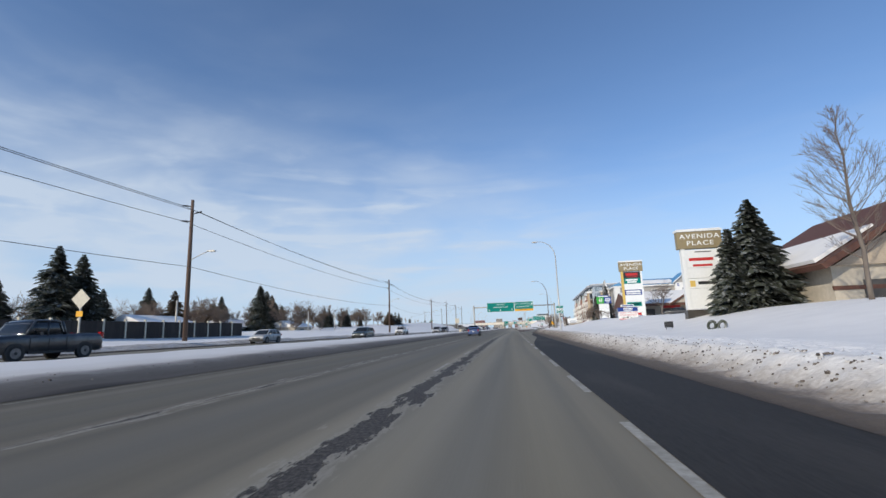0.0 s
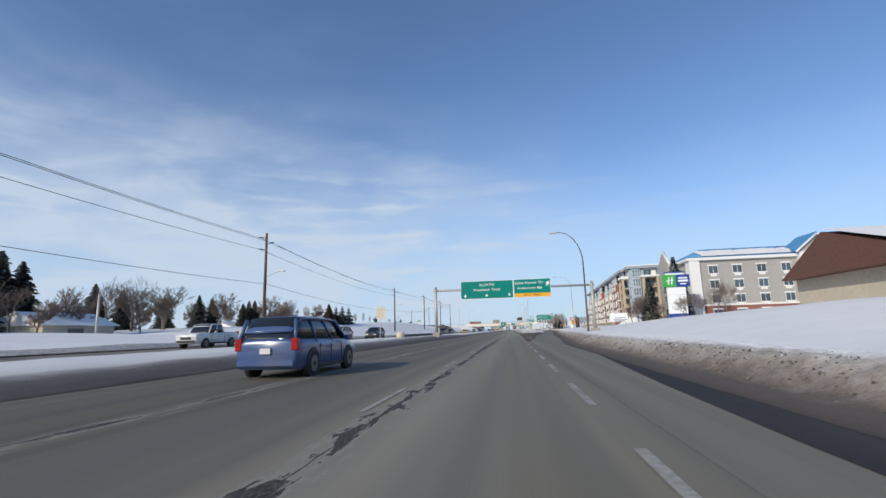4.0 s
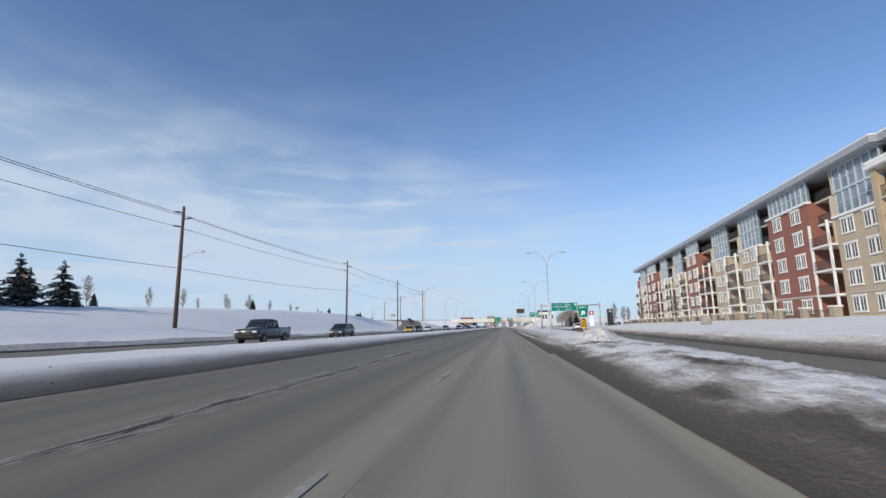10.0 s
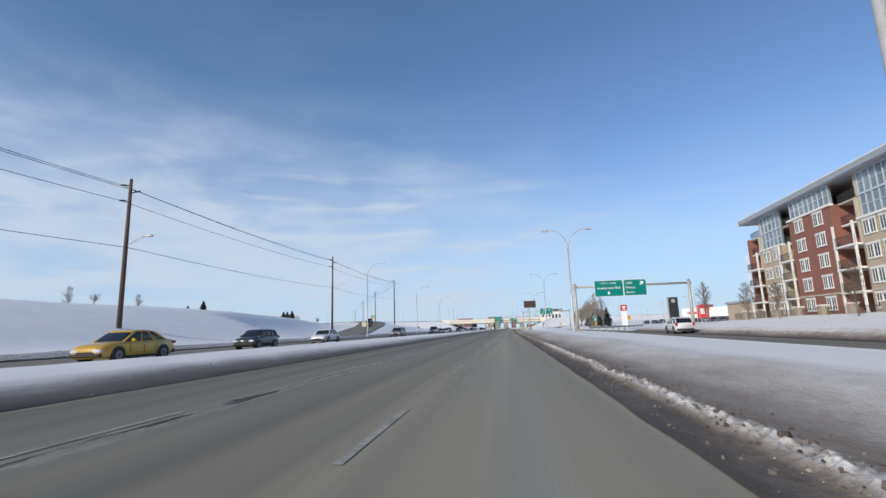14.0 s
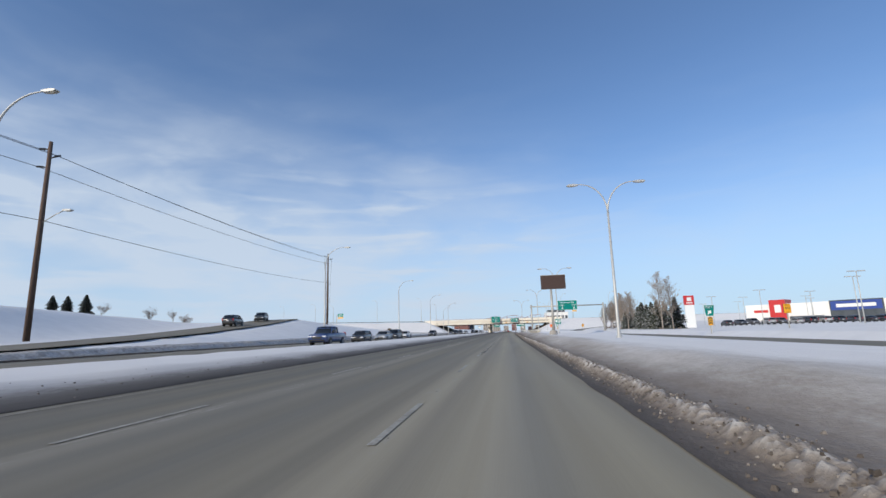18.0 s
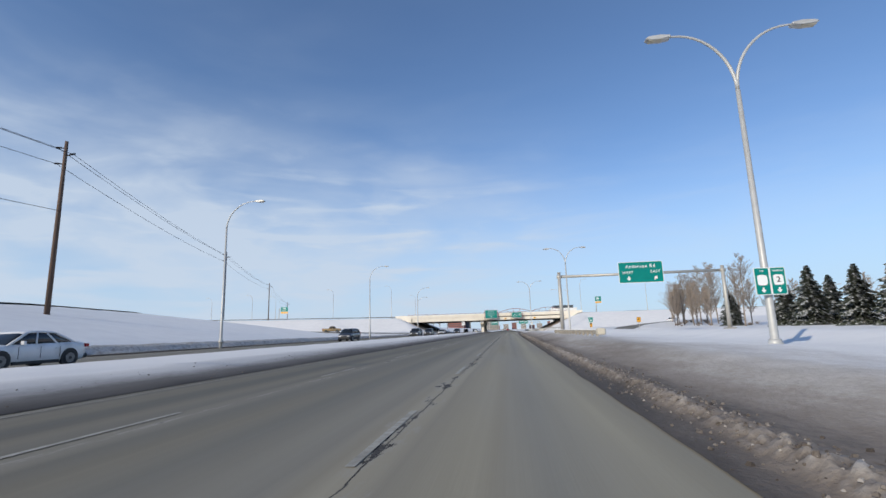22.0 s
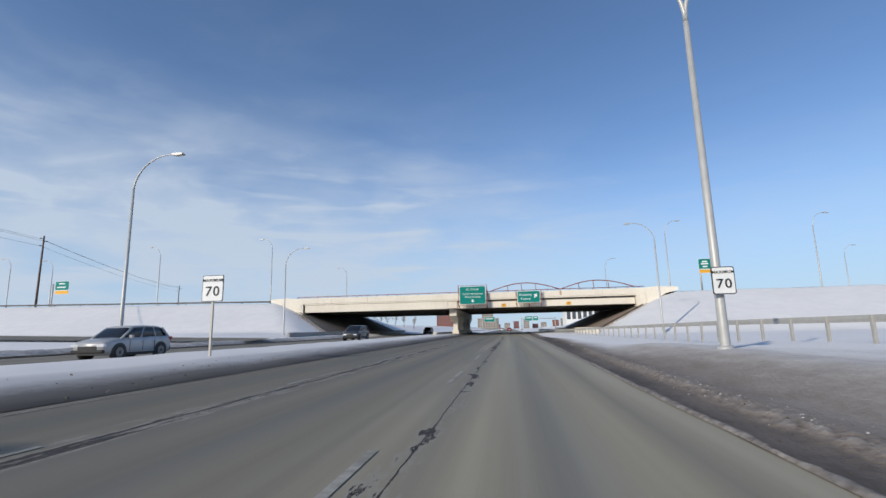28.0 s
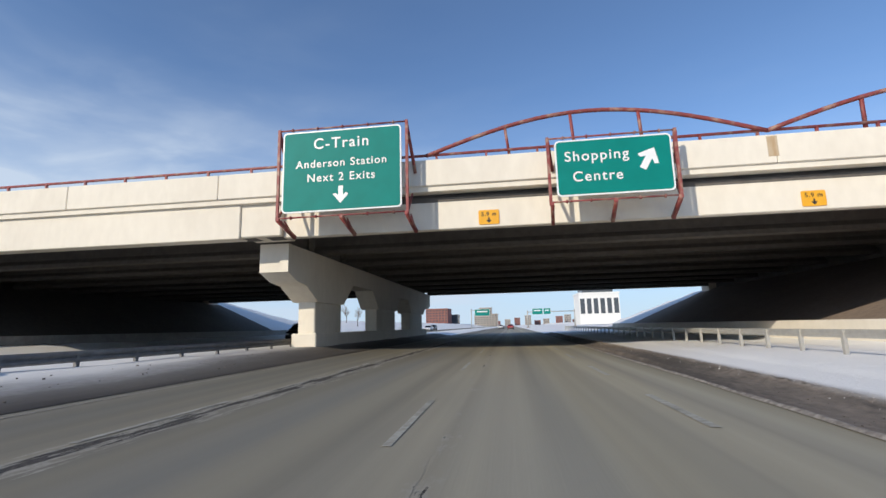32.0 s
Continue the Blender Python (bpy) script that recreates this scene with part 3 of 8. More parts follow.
def ground_z(x, y):
    if x < OPP_L(y):
        s = OPP_L(y) - x
        z = OPP_Z(y) + 0.4 * smooth(s / 2.2) + 0.85 * smooth((s - 2) / 11)
        z = lerp(z, max(z, BERM(y)), smooth((s - 3) / 26))
        z += 0.12 * rough(x, y, 0.12)
        if 318 < y < 562:
            d = abs(x - LOOP_X(y)) * 0.85
            near = OPP_L(y) - LOOP_X(y) - 4.7
            if s < near:
                bank_z = lerp(OPP_Z(y) + 0.12, LOOP_Z(y) - 0.08, (s / near) ** lerp(0.9, 3.5, smooth((y - 480) / 50))) + 0.05 * rough(x, y, 0.3)
            else:
                bank_z = lerp(LOOP_Z(y) - 0.1, z, min(1.0, max(0.0, (d - 4.6) / 9.5)))
            z = lerp(z, bank_z, smooth((y - 318) / 14) * smooth((562 - y) / 40))
        if 515 < y < 570 and x < -26:
            z = lerp(WEST_Z(-x) - 0.05, z, smooth((abs(y - WEST_Y(-x)) - 3.2) / 9))
    elif x <= OPP_R(y):
        return OPP_Z(y) - 0.15
    elif x < X_LEFT(y):
        w = X_LEFT(y) - OPP_R(y)
        s = (X_LEFT(y) - x) / w
        top = MEDIAN_TOP(y)
        z = top * smooth(s / 0.3) + (OPP_Z(y) + 0.12 - top) * smooth((s - 0.3) / 0.65) + 0.05 * rough(x, y, 0.4)
    elif x <= x_edge(y) + 0.35:
        return -0.12
    elif x < RAMP_L(y):
        s = min(x - x_edge(y) - 0.35, RAMP_L(y) - x)
        z = lerp(RAMP_Z(y), 0.25, smooth((RAMP_L(y) - x) / 14)) - 0.04 + 0.22 * smooth((s - 0.8) / 2.5) + 0.04 * rough(x, y, 0.3)
        z -= 0.34 * smooth((y - 522) / 12) * smooth((RAMP_L(y) - x) / 2.5)
        z += 0.55 * smooth((y - 385) / 20) * smooth((522 - y) / 22) * math.exp(-((RAMP_L(y) - x - 3.4) / 2.4) ** 2)
        z = lerp(-0.06, z, smooth((x - x_edge(y) - 0.35) / 3.2))
    elif x <= RAMP_R(y):
        return max(RAMP_Z(y) - 0.12, mound(x, y) if y > 568 else 0.0)
    else:
        s = x - RAMP_R(y)
        top = SLOPE_TOP(y) - 0.45
        z = RAMP_Z(y) + 0.5 * smooth(s / 1.7) + (0.05 + top) * smooth((s - SLOPE_AT(y)) / SLOPE_RUN(y)) * (1 if y < 470 else 0.3) + 0.1 * rough(x, y, 0.15)
        if 350 < y < 560:
            z += 0.3 * smooth((x - 46) / 22) * smooth((y - 350) / 50) * smooth((560 - y) / 40)
        z = min(z, 7.0) if y > 480 else z
    if 540 < y < 700:
        z = max(z, mound(x, y) + 0.15 * rough(x, y, 0.1))
    return z


def span(a, b, n):
    return [a + (b - a) * k / n for k in range(n)]


def ground_row(y):
    r = x_edge(y) + 0.35
    rl = max(RAMP_L(y), r + 0.02)
    rr = max(RAMP_R(y), rl + 0.02)
    xs = span(-2600, -300, 4) + span(-300, -120, 8) + span(-120, -62, 12) + span(-62, OPP_L(y), 22)
    xs += span(OPP_L(y), OPP_R(y), 2) + span(OPP_R(y), X_LEFT(y), 10) + span(X_LEFT(y), r, 2) + (span(r, r + 4, 8) + span(r + 4, rl, 34) if rl > r + 5 else span(r, rl, 42)) + span(rl, rr, 2)
    far = max(62, rr + 8)
    xs += span(rr, far, 26) + span(far, 140, 10) + span(140, 300, 6) + span(300, 2600, 4) + [2600]
    return [(x, y, ground_z(x, y)) for x in xs]


ground_ys = [-400, -200] + list(np.arange(-80, 540, 3.0)) + list(np.arange(540, 660, 1.5)) + list(np.arange(660, 700, 4.0)) + list(np.arange(700, 1000, 25.0)) + [1100, 1300, 1700, 2300, 3200, 4400]
ground = new("ground", sheet("ground", [ground_row(float(y)) for y in ground_ys], SNOW))
tagged(ground, "wind-packed white snow over open ground beside the highway", "snow ground", kind="structure")


def strip(name, y0, y1, left, right, zed, material, label, step=3.0, across=4, lift=0.0, category="road", kind="structure"):
    rows = []
    for y in np.arange(y0, y1 + 0.01, step):
        y = float(y)
        a, b = left(y), right(y)
        rows.append([(lerp(a, b, k / across), y, (zed(lerp(a, b, k / across), y)) + lift) for k in range(across + 1)])
    ob = new(name, sheet(name, rows, material))
    return tagged(ob, label, category, kind=kind)


highway = strip("road_northbound", -80, 1500, lambda y: X_LEFT(y) - 0.3, lambda y: x_edge(y) + 0.6, lambda x, y: 0.0, ROAD,
      "salt-greyed asphalt of a three lane highway carriageway, broken along its joints", step=2, across=8)
WEAR_A = curve_of((-80, 0.95), (50, 1.0), (62, 0.72), (92, 0.66), (104, 0.95), (126, 0.9), (140, 0.62), (160, 0.55), (176, 0.5), (181, 0.1), (312, 0.12), (314, 0.55), (318, 0.55), (320, 0.1), (343, 0.1), (345, 0.6), (351, 0.6), (354, 0.3), (366, 0.42), (372, 0.12), (394, 0.15), (398, 0.5), (406, 0.45), (420, 0.4), (434, 0.6), (446, 0.66), (474, 0.64), (486, 0.3), (500, 0.5), (512, 0.42), (524, 0.4), (529, 0.5), (534, 0.82), (545, 0.6), (556, 0.35), (566, 0.6), (576, 0.4), (583, 0.14), (640, 0.14), (2500, 0.14))
WEAR_B = curve_of((-80, 0.46), (100, 0.48), (125, 0.6), (150, 0.64), (185, 0.66), (205, 0.58), (225, 0.72), (250, 0.66), (272, 0.35), (300, 0.12), (420, 0.14), (432, 0.44), (446, 0.46), (486, 0.48), (500, 0.66), (560, 0.72), (606, 0.8), (640, 0.45), (2500, 0.2))
JOINT_A = curve_of((-80, 0.4), (160, 0.4), (340, 0.1), (440, 0.12), (484, 0.14), (500, 0.4), (590, 0.55), (640, 0.5), (2500, 0.4))
for attr, value in (("across_lane", lambda x, y: x - X_LINE1(y)), ("joint_a", lambda x, y: x - X_LINE1(y) - JOINT_A(y)), ("joint_b", lambda x, y: x - X_LINE2(y) - 0.3),
                    ("wear_a", lambda x, y: WEAR_A(y)), ("wear_b", lambda x, y: WEAR_B(y)), ("lane_wear", lambda x, y: smooth((y - 90) / 130))):
    layer = highway.data.attributes.new(attr, "FLOAT", "POINT")
    layer.data.foreach_set("value", [value(v.co.x, v.co.y) for v in highway.data.vertices])
strip("gore_pavement", 90, 200, lambda y: X_RIGHT(y) + 0.5, lambda y: max(X_RIGHT(y) + 0.6, RAMP_L(y) + 0.1), lambda x, y: 0.003, ASPHALT,
      "salt-greyed asphalt between the lane and the exit ramp", step=4, across=4)
strip("road_exit_lane_base", -80, 150, RAMP_L, RAMP_R, lambda x, y: 0.002, ASPHALT,
      "salt-greyed asphalt of the exit lane", step=5, across=4)
strip("road_exit_lane", -80, 140, lambda y: lerp(lerp(RAMP_L(y) - 0.42, RAMP_R(y) - 1.95, smooth((y - 28) / 32)), RAMP_R(y) - 0.75, smooth((y - 72) / 30)), lambda y: RAMP_R(y) - 0.3, lambda x, y: 0.009, ASPHALT_DARK,
      "dark damp asphalt of the new exit lane", step=5, across=4)
strip("road_exit_ramp", 150, 180, RAMP_L, RAMP_R, lambda x, y: RAMP_Z(y) + 0.004, TRACKED,
      "brown slush-tracked asphalt of the exit ramp", step=5, across=4)
strip("road_exit_ramp", 180, 568, RAMP_L, RAMP_R, lambda x, y: RAMP_Z(y) + 0.004, ASPHALT,
      "salt-greyed asphalt ramp that leaves the highway", step=5, across=4)
strip("road_southbound", -80, 1500, lambda y: OPP_L(y) - 0.2, lambda y: OPP_R(y) + 0.3, lambda x, y: OPP_Z(y), ASPHALT,
      "grey asphalt of the opposite carriageway", step=10, across=4)
strip("road_loop_ramp", 322, 560, lambda y: LOOP_X(y) - 4.6, lambda y: LOOP_X(y) + 4.6, lambda x, y: LOOP_Z(y) + 0.06, ASPHALT,
      "asphalt ramp climbing through snow to the overpass", step=4, across=3)

west_rows = [[(-(27 + k), WEST_Y(27 + k) - 2.6 + 5.2 * j / 4, WEST_Z(27 + k) + 0.12 + 0.06 * j) for j in range(5)] for k in range(0, 74, 2)]
tagged(new("road_west_ramp", sheet("road_west_ramp", west_rows, ASPHALT)), "asphalt ramp cresting between snow banks before the overpass", "road", kind="structure")

# ---- the overpass ----
overpass = thing("overpass", "cream concrete road overpass with an oxide red steel railing", "bridge")
overpass.matrix_world = Matrix.Translation((0, 0, -0.066)) @ Matrix.Diagonal((1.045, 1, 1.055, 1))
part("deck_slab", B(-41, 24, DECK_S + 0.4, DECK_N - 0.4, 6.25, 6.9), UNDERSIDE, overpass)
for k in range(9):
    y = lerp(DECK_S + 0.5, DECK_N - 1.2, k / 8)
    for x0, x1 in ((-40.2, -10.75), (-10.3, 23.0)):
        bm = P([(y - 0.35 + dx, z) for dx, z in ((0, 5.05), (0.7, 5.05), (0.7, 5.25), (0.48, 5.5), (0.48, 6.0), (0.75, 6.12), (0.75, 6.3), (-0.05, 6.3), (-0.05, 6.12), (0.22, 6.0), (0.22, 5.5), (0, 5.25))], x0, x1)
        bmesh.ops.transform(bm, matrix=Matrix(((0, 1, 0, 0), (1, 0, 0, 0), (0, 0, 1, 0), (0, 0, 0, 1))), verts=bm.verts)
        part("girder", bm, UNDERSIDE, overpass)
for x0, x1 in ((-39.4, -11.3), (-9.5, 22.3)):
    part("fascia_girder", B(x0, x1, DECK_S - (0.2 if x1 < 0 else -0.12), DECK_S + 0.5, 5.0, 6.47 if x1 < 0 else 6.3, 0.03), CONCRETE, overpass)
part("pier_diaphragm", B(-11.3, -9.5, DECK_S - 0.12, DECK_S + 1.3, 5.06, 6.62, 0.04), CONCRETE, overpass)
for side, y0, y1 in (("parapet", DECK_S - 0.45, DECK_S + 0.05), ("parapet", DECK_N - 0.05, DECK_N + 0.45)):
    for k in range(9):
        a = -41.2 + 65.2 * k / 9
        part(side, B(a + 0.012, a + 65.2 / 9 - 0.012, y0, y1, 6.66, 7.72, 0.025), CONCRETE, overpass)
    part("deck_edge", B(-41.2, 24, min(y0, y1) + 0.1, max(y0, y1) + 0.15, 6.45, 6.66), CONCRETE, overpass)
part("rail", T([(-41, DECK_S - 0.15, 8.0), (24, DECK_S - 0.15, 8.0)], 0.06), RAIL_RED, overpass)
for k in range(33):
    x = -40.9 + 2 * k
    part("rail_post", B(x - 0.04, x + 0.04, DECK_S - 0.2, DECK_S - 0.1, 7.7, 8.0), RAIL_RED, overpass)
for x0, x1, rise in ((-3.3, 9.4, 1.35), (9.4, 22.4, 1.4)):
    pts = [(lerp(x0, x1, k / 20), DECK_S - 0.25, 7.95 + rise * math.sin(math.pi * k / 20)) for k in range(21)]
    arch = part("railing_arch", T(pts, 0.085), RAIL_RED, overpass)
    for k in (5, 9, 13):
        x, y, z = pts[k]
        part("arch_strut", tube(bmesh.new(), [(x, y, z), (x + 0.15, y + 0.25, 7.7)], 0.075, 4), RAIL_RED, overpass)
for x in (9.4,):
    part("rust_streak", B(x - 0.18, x + 0.18, DECK_S - 0.456, DECK_S - 0.45, 6.9, 7.66), STAIN, overpass)
# ends: a short pier with a round emblem, and a wing wall that steps down into the bank
for x, sgn, x_out in ((-40.4, -1, -46.4), (23.2, 1, 29.6)):
    for y0, y1 in ((DECK_S - 0.6, DECK_S + 1.6), (DECK_N - 1.6, DECK_N + 0.6)):
        x0, x1 = sorted((x - sgn * 0.8, x + sgn * 0.8))
        part("end_pier", P([(x0, 4.5), (x1, 4.5), (x1, 6.64), (x0, 6.64)], y0, y1), CONCRETE, overpass)
        a, b = x + sgn * 0.81, x_out
        part("wing_wall", P([(a, 4.4), (a, 7.75), (lerp(a, b, 0.35), 7.9), (b, 7.75), (b, 7.2), (lerp(a, b, 0.6), 6.6)][::sgn], y0 + 0.2, y1 - 0.6), CONCRETE, overpass)
    bm = bmesh.new()
    tube(bm, [(x, DECK_S - 0.61, 6.1), (x, DECK_S - 0.68, 6.1)], 0.5, 20)
    part("emblem_disc", bm, CONCRETE, overpass)
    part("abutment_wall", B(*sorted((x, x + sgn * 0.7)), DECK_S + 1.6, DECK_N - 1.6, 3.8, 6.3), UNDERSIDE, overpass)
for x0, x1, z0, flare in ((-40.2, -29.8, 5.15, 9.0), (23.4, 12.9, 4.95, 9.5)):
    rows = []
    for j in range(10):
        row = []
        for k in range(6):
            f = k / 5
            y = lerp(DECK_S - 1.2 - flare * f, DECK_N + 1, j / 9)
            row.append((lerp(x0, x1, f), y, lerp(z0, 0.45, f)))
        rows.append(row)
    # left slope: same paving, its shade painted in by the darker material
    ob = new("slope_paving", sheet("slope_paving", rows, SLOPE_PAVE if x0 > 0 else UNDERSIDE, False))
    ob.parent = overpass
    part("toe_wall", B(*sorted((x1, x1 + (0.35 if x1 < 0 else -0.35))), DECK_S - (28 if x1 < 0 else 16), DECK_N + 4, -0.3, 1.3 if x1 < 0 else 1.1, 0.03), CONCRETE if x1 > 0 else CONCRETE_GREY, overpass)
# pier: a cap on three broad columns over a low wall
pier_x0, pier_x1 = -11.2, -9.85
cap = [(y + 1.2, z) for y, z in [(595.0, 3.75), (595.0, 5.0), (634.0, 5.0), (634.0, 3.75), (632.6, 3.3), (630.4, 3.3), (629.2, 2.6), (622.4, 2.6), (620.9, 3.8), (617.4, 3.8), (616.0, 2.6), (610.2, 2.6), (608.6, 3.85), (604.2, 3.85), (602.4, 2.6), (598.5, 2.6), (597.0, 3.3), (596.0, 3.4)]]
swap_xy = Matrix(((0, 1, 0, 0), (1, 0, 0, 0), (0, 0, 1, 0), (0, 0, 0, 1)))
bm = P(cap, pier_x0, pier_x1)
bmesh.ops.transform(bm, matrix=swap_xy, verts=bm.verts)
part("pier_cap", bm, CONCRETE, overpass)
for y0, y1 in ((599.7, 603.6), (611.4, 617.2), (623.6, 630.2)):
    part("pier_column", B(pier_x0 + 0.3, pier_x1 - 0.15, y0, y1, 0.5, 2.62, 0.05), CONCRETE, overpass)
part("pier_base", B(pier_x0 + 0.1, pier_x1 + 0.05, 599.4, 632, -0.1, 1.05, 0.05), CONCRETE, overpass)
strip("road_overpass_deck", DECK_S + 0.6, DECK_N - 0.6, lambda y: -400, lambda y: 400, lambda x, y: 7.3 if abs(x) > 47 else 7.27, ASPHALT,
      "asphalt of the crossing road on the overpass", step=6, across=160)
DRY_GRASS = mat("dry_grass_and_dirt", (0.36, 0.25, 0.15), (0.24, 0.165, 0.1), 6, 0.95, dirt=(0.6, 0.55, 0.48), dirt_scale=1.5, dirt_amount=0.6)
rubble_rnd = random.Random(77)
for x0, x1, z0, flare in ((-42.6, -31.4, 5.2, 9.0), (24.9, 13.7, 4.9, 9.5)):
    verts, faces = [], []
    for k in range(420):
        f = rubble_rnd.random() ** 0.7
        x = lerp(x0, x1, f) + rubble_rnd.gauss(0, 0.4)
        y = DECK_S - 1.5 - flare * f - abs(rubble_rnd.gauss(0, 1.1))
        z, r = mound(x, y) + 0.15, rubble_rnd.uniform(0.03, 0.1)
        i = len(verts)
        for a in range(5):
            q = r * rubble_rnd.uniform(0.7, 1.3)
            verts.append((x + q * math.cos(a * 1.257), y + q * math.sin(a * 1.257), z - 0.06))
        verts.append((x, y, z + r * 0.8))
        faces += [(i + a, i + (a + 1) % 5, i + 5) for a in range(5)]
    me = bpy.data.meshes.new("rubble")
    me.from_pydata(verts, [], faces)
    me.materials.append(DRY_GRASS)
    tagged(new("rubble", me), "brown stones and dry grass along the edge of the slope paving", "stones", kind="stuff")


# ---- overhead signs and road signs ----
def rounded_panel(bm, x0, x1, z0, z1, y0, y1, r):
    out = []
    for cx, cz, a0 in ((x1 - r, z1 - r, 0), (x0 + r, z1 - r, 90), (x0 + r, z0 + r, 180), (x1 - r, z0 + r, 270)):
        out += [(cx + r * math.cos(radians(a0 + a)), cz + r * math.sin(radians(a0 + a))) for a in (0, 30, 60, 90)]
    return prism(bm, out, y0, y1)


def panel_sign(parent, x0, x1, z0, z1, y, face=SIGN_GREEN, name="sign_panel"):
    """A panel with a white border, facing south at y."""
    back = part(name, rounded_panel(bmesh.new(), x0, x1, z0, z1, y, y + 0.06, 0.16), SIGN_WHITE, parent)
    part("face", rounded_panel(bmesh.new(), x0 + 0.06, x1 - 0.06, z0 + 0.06, z1 - 0.06, y - 0.006, y + 0.002, 0.13), face, back)
    return back


def arrow(parent, x, z, y, size, turn=0, material=SIGN_WHITE):
    pts = [(-0.13, 0.5), (0.13, 0.5), (0.13, -0.02), (0.3, 0.12), (0.44, 0.04), (0, -0.46), (-0.44, 0.04), (-0.3, 0.12), (-0.13, -0.02)]
    c, s = math.cos(radians(turn)), math.sin(radians(turn))
    return part("arrow", P([(x + size * (a * c - b * s), z + size * (a * s + b * c)) for a, b in pts], y - 0.014, y - 0.004), material, parent)


def gantry(label, x0, x1, y, z_beam, base0=0.3, base1=0.3):
    g = thing("overhead_sign_gantry", label, "sign gantry", group="overhead gantries")
    for x, zb in ((x0, base0), (x1, base1)):
        part("post", T([(x, y, zb - 0.4), (x, y, zb + 3.5), (x, y, z_beam + 0.5)], [0.26, 0.23, 0.2], 12), GALV, g)
        part("base_plinth", B(x - 0.55, x + 0.55, y - 0.55, y + 0.55, zb - 0.8, zb + 0.15, 0.06), CONCRETE_GREY, g, "square concrete plinth")
        part("post_cap", T([(x, y, z_beam + 0.5), (x, y, z_beam + 0.56)], 0.23, 12), GALV, g)
    s = 1 if x1 > x0 else -1
    part("beam", T([(x0 - 0.2, y, z_beam), (x1 + 0.2, y, z_beam)], 0.17, 12), GALV, g)
    for x in (x0, x1):
        part("beam_collar", T([(x - 0.3, y, z_beam), (x + 0.3, y, z_beam)], 0.21, 12), GALV, g)
    return g


def hangers(g, x0, x1, z0, z1, y, n=4):
    for k in range(n):
        x = lerp(x0 + 0.4, x1 - 0.4, k / (n - 1))
        part("hanger", B(x - 0.05, x + 0.05, y + 0.06, y + 0.16, z0 + 0.05, z1 - 0.05), GALV, g)


g1 = gantry("tall galvanised gantry across the carriageway with two green signs", -11.25, 12.5, 142.3, 7.45, 0.9, 0.9)
face = panel_sign(g1, -7.25, 0.83, 5.93, 8.7, 141.9)
lettering("NORTH", 0.54, SIGN_WHITE, face, (-3.2, 141.88, 8.05), squeeze=1.18)
lettering("Macleod Trail", 0.56, SIGN_WHITE, face, (-3.2, 141.88, 7.3), squeeze=1.22)
for x in (-6.55, -3.25, 0.2):
    arrow(face, x, 6.42, 141.9, 0.52)
face = panel_sign(g1, 0.9, 6.45, 5.93, 8.72, 141.9)
lettering("Lake Fraser Dr", 0.58, SIGN_WHITE, face, (3.25, 141.88, 8.12), squeeze=1.1)
lettering("Anderson Rd", 0.58, SIGN_WHITE, face, (3.3, 141.88, 7.32), squeeze=1.1)
arrow(face, 6.0, 7.95, 141.9, 0.8, 155)
amber = part("exit_only_band", rounded_panel(bmesh.new(), 0.98, 6.37, 6.0, 6.55, 141.886, 141.892, 0.1), SIGN_YELLOW, face, "amber band with black letters")
lettering("EXIT   ONLY", 0.38, SIGN_BLACK, amber, (3.7, 141.87, 6.27), squeeze=1.15)
hangers(g1, -7.25, 6.45, 5.93, 8.7, 141.9, 7)

g2 = gantry("galvanised gantry over the exit ramp with paired green signs", 11.2, 28.7, 324.6, 7.3, 0.55, 0.55)
face = panel_sign(g2, 14.2, 18.66, 5.6, 8.2, 324.2)
lettering("WEST / EAST", 0.42, SIGN_WHITE, face, (16.4, 324.18, 7.7))
lettering("Anderson Rd", 0.6, SIGN_WHITE, face, (16.4, 324.18, 6.95))
arrow(face, 16.4, 6.15, 324.2, 0.6)
face = panel_sign(g2, 18.72, 22.2, 5.6, 8.2, 324.2)
for k, w in enumerate(("Lake", "Fraser", "Drive")):
    lettering(w, 0.55, SIGN_WHITE, face, (19.05, 324.18, 7.65 - 0.75 * k), align="LEFT")
arrow(face, 21.5, 7.6, 324.2, 0.8, 140)
hangers(g2, 14.2, 22.2, 5.6, 8.2, 324.2, 5)

g3 = gantry("galvanised gantry beside the carriageway with one green sign", 6.85, 26.45, 453.9, 7.6, 0.5, 0.5)
face = panel_sign(g3, 14.1, 19.42, 6.4, 9.05, 453.5)
lettering("Anderson Rd", 0.62, SIGN_WHITE, face, (16.75, 453.48, 8.45))
lettering("WEST", 0.5, SIGN_WHITE, face, (15.2, 453.48, 7.7))
lettering("EAST", 0.5, SIGN_WHITE, face, (18.5, 453.48, 7.75))
arrow(face, 15.3, 6.95, 453.5, 0.6)
arrow(face, 18.5, 6.95, 453.5, 0.6, 145)
hangers(g3, 14.1, 19.42, 6.4, 9.05, 453.5, 4)

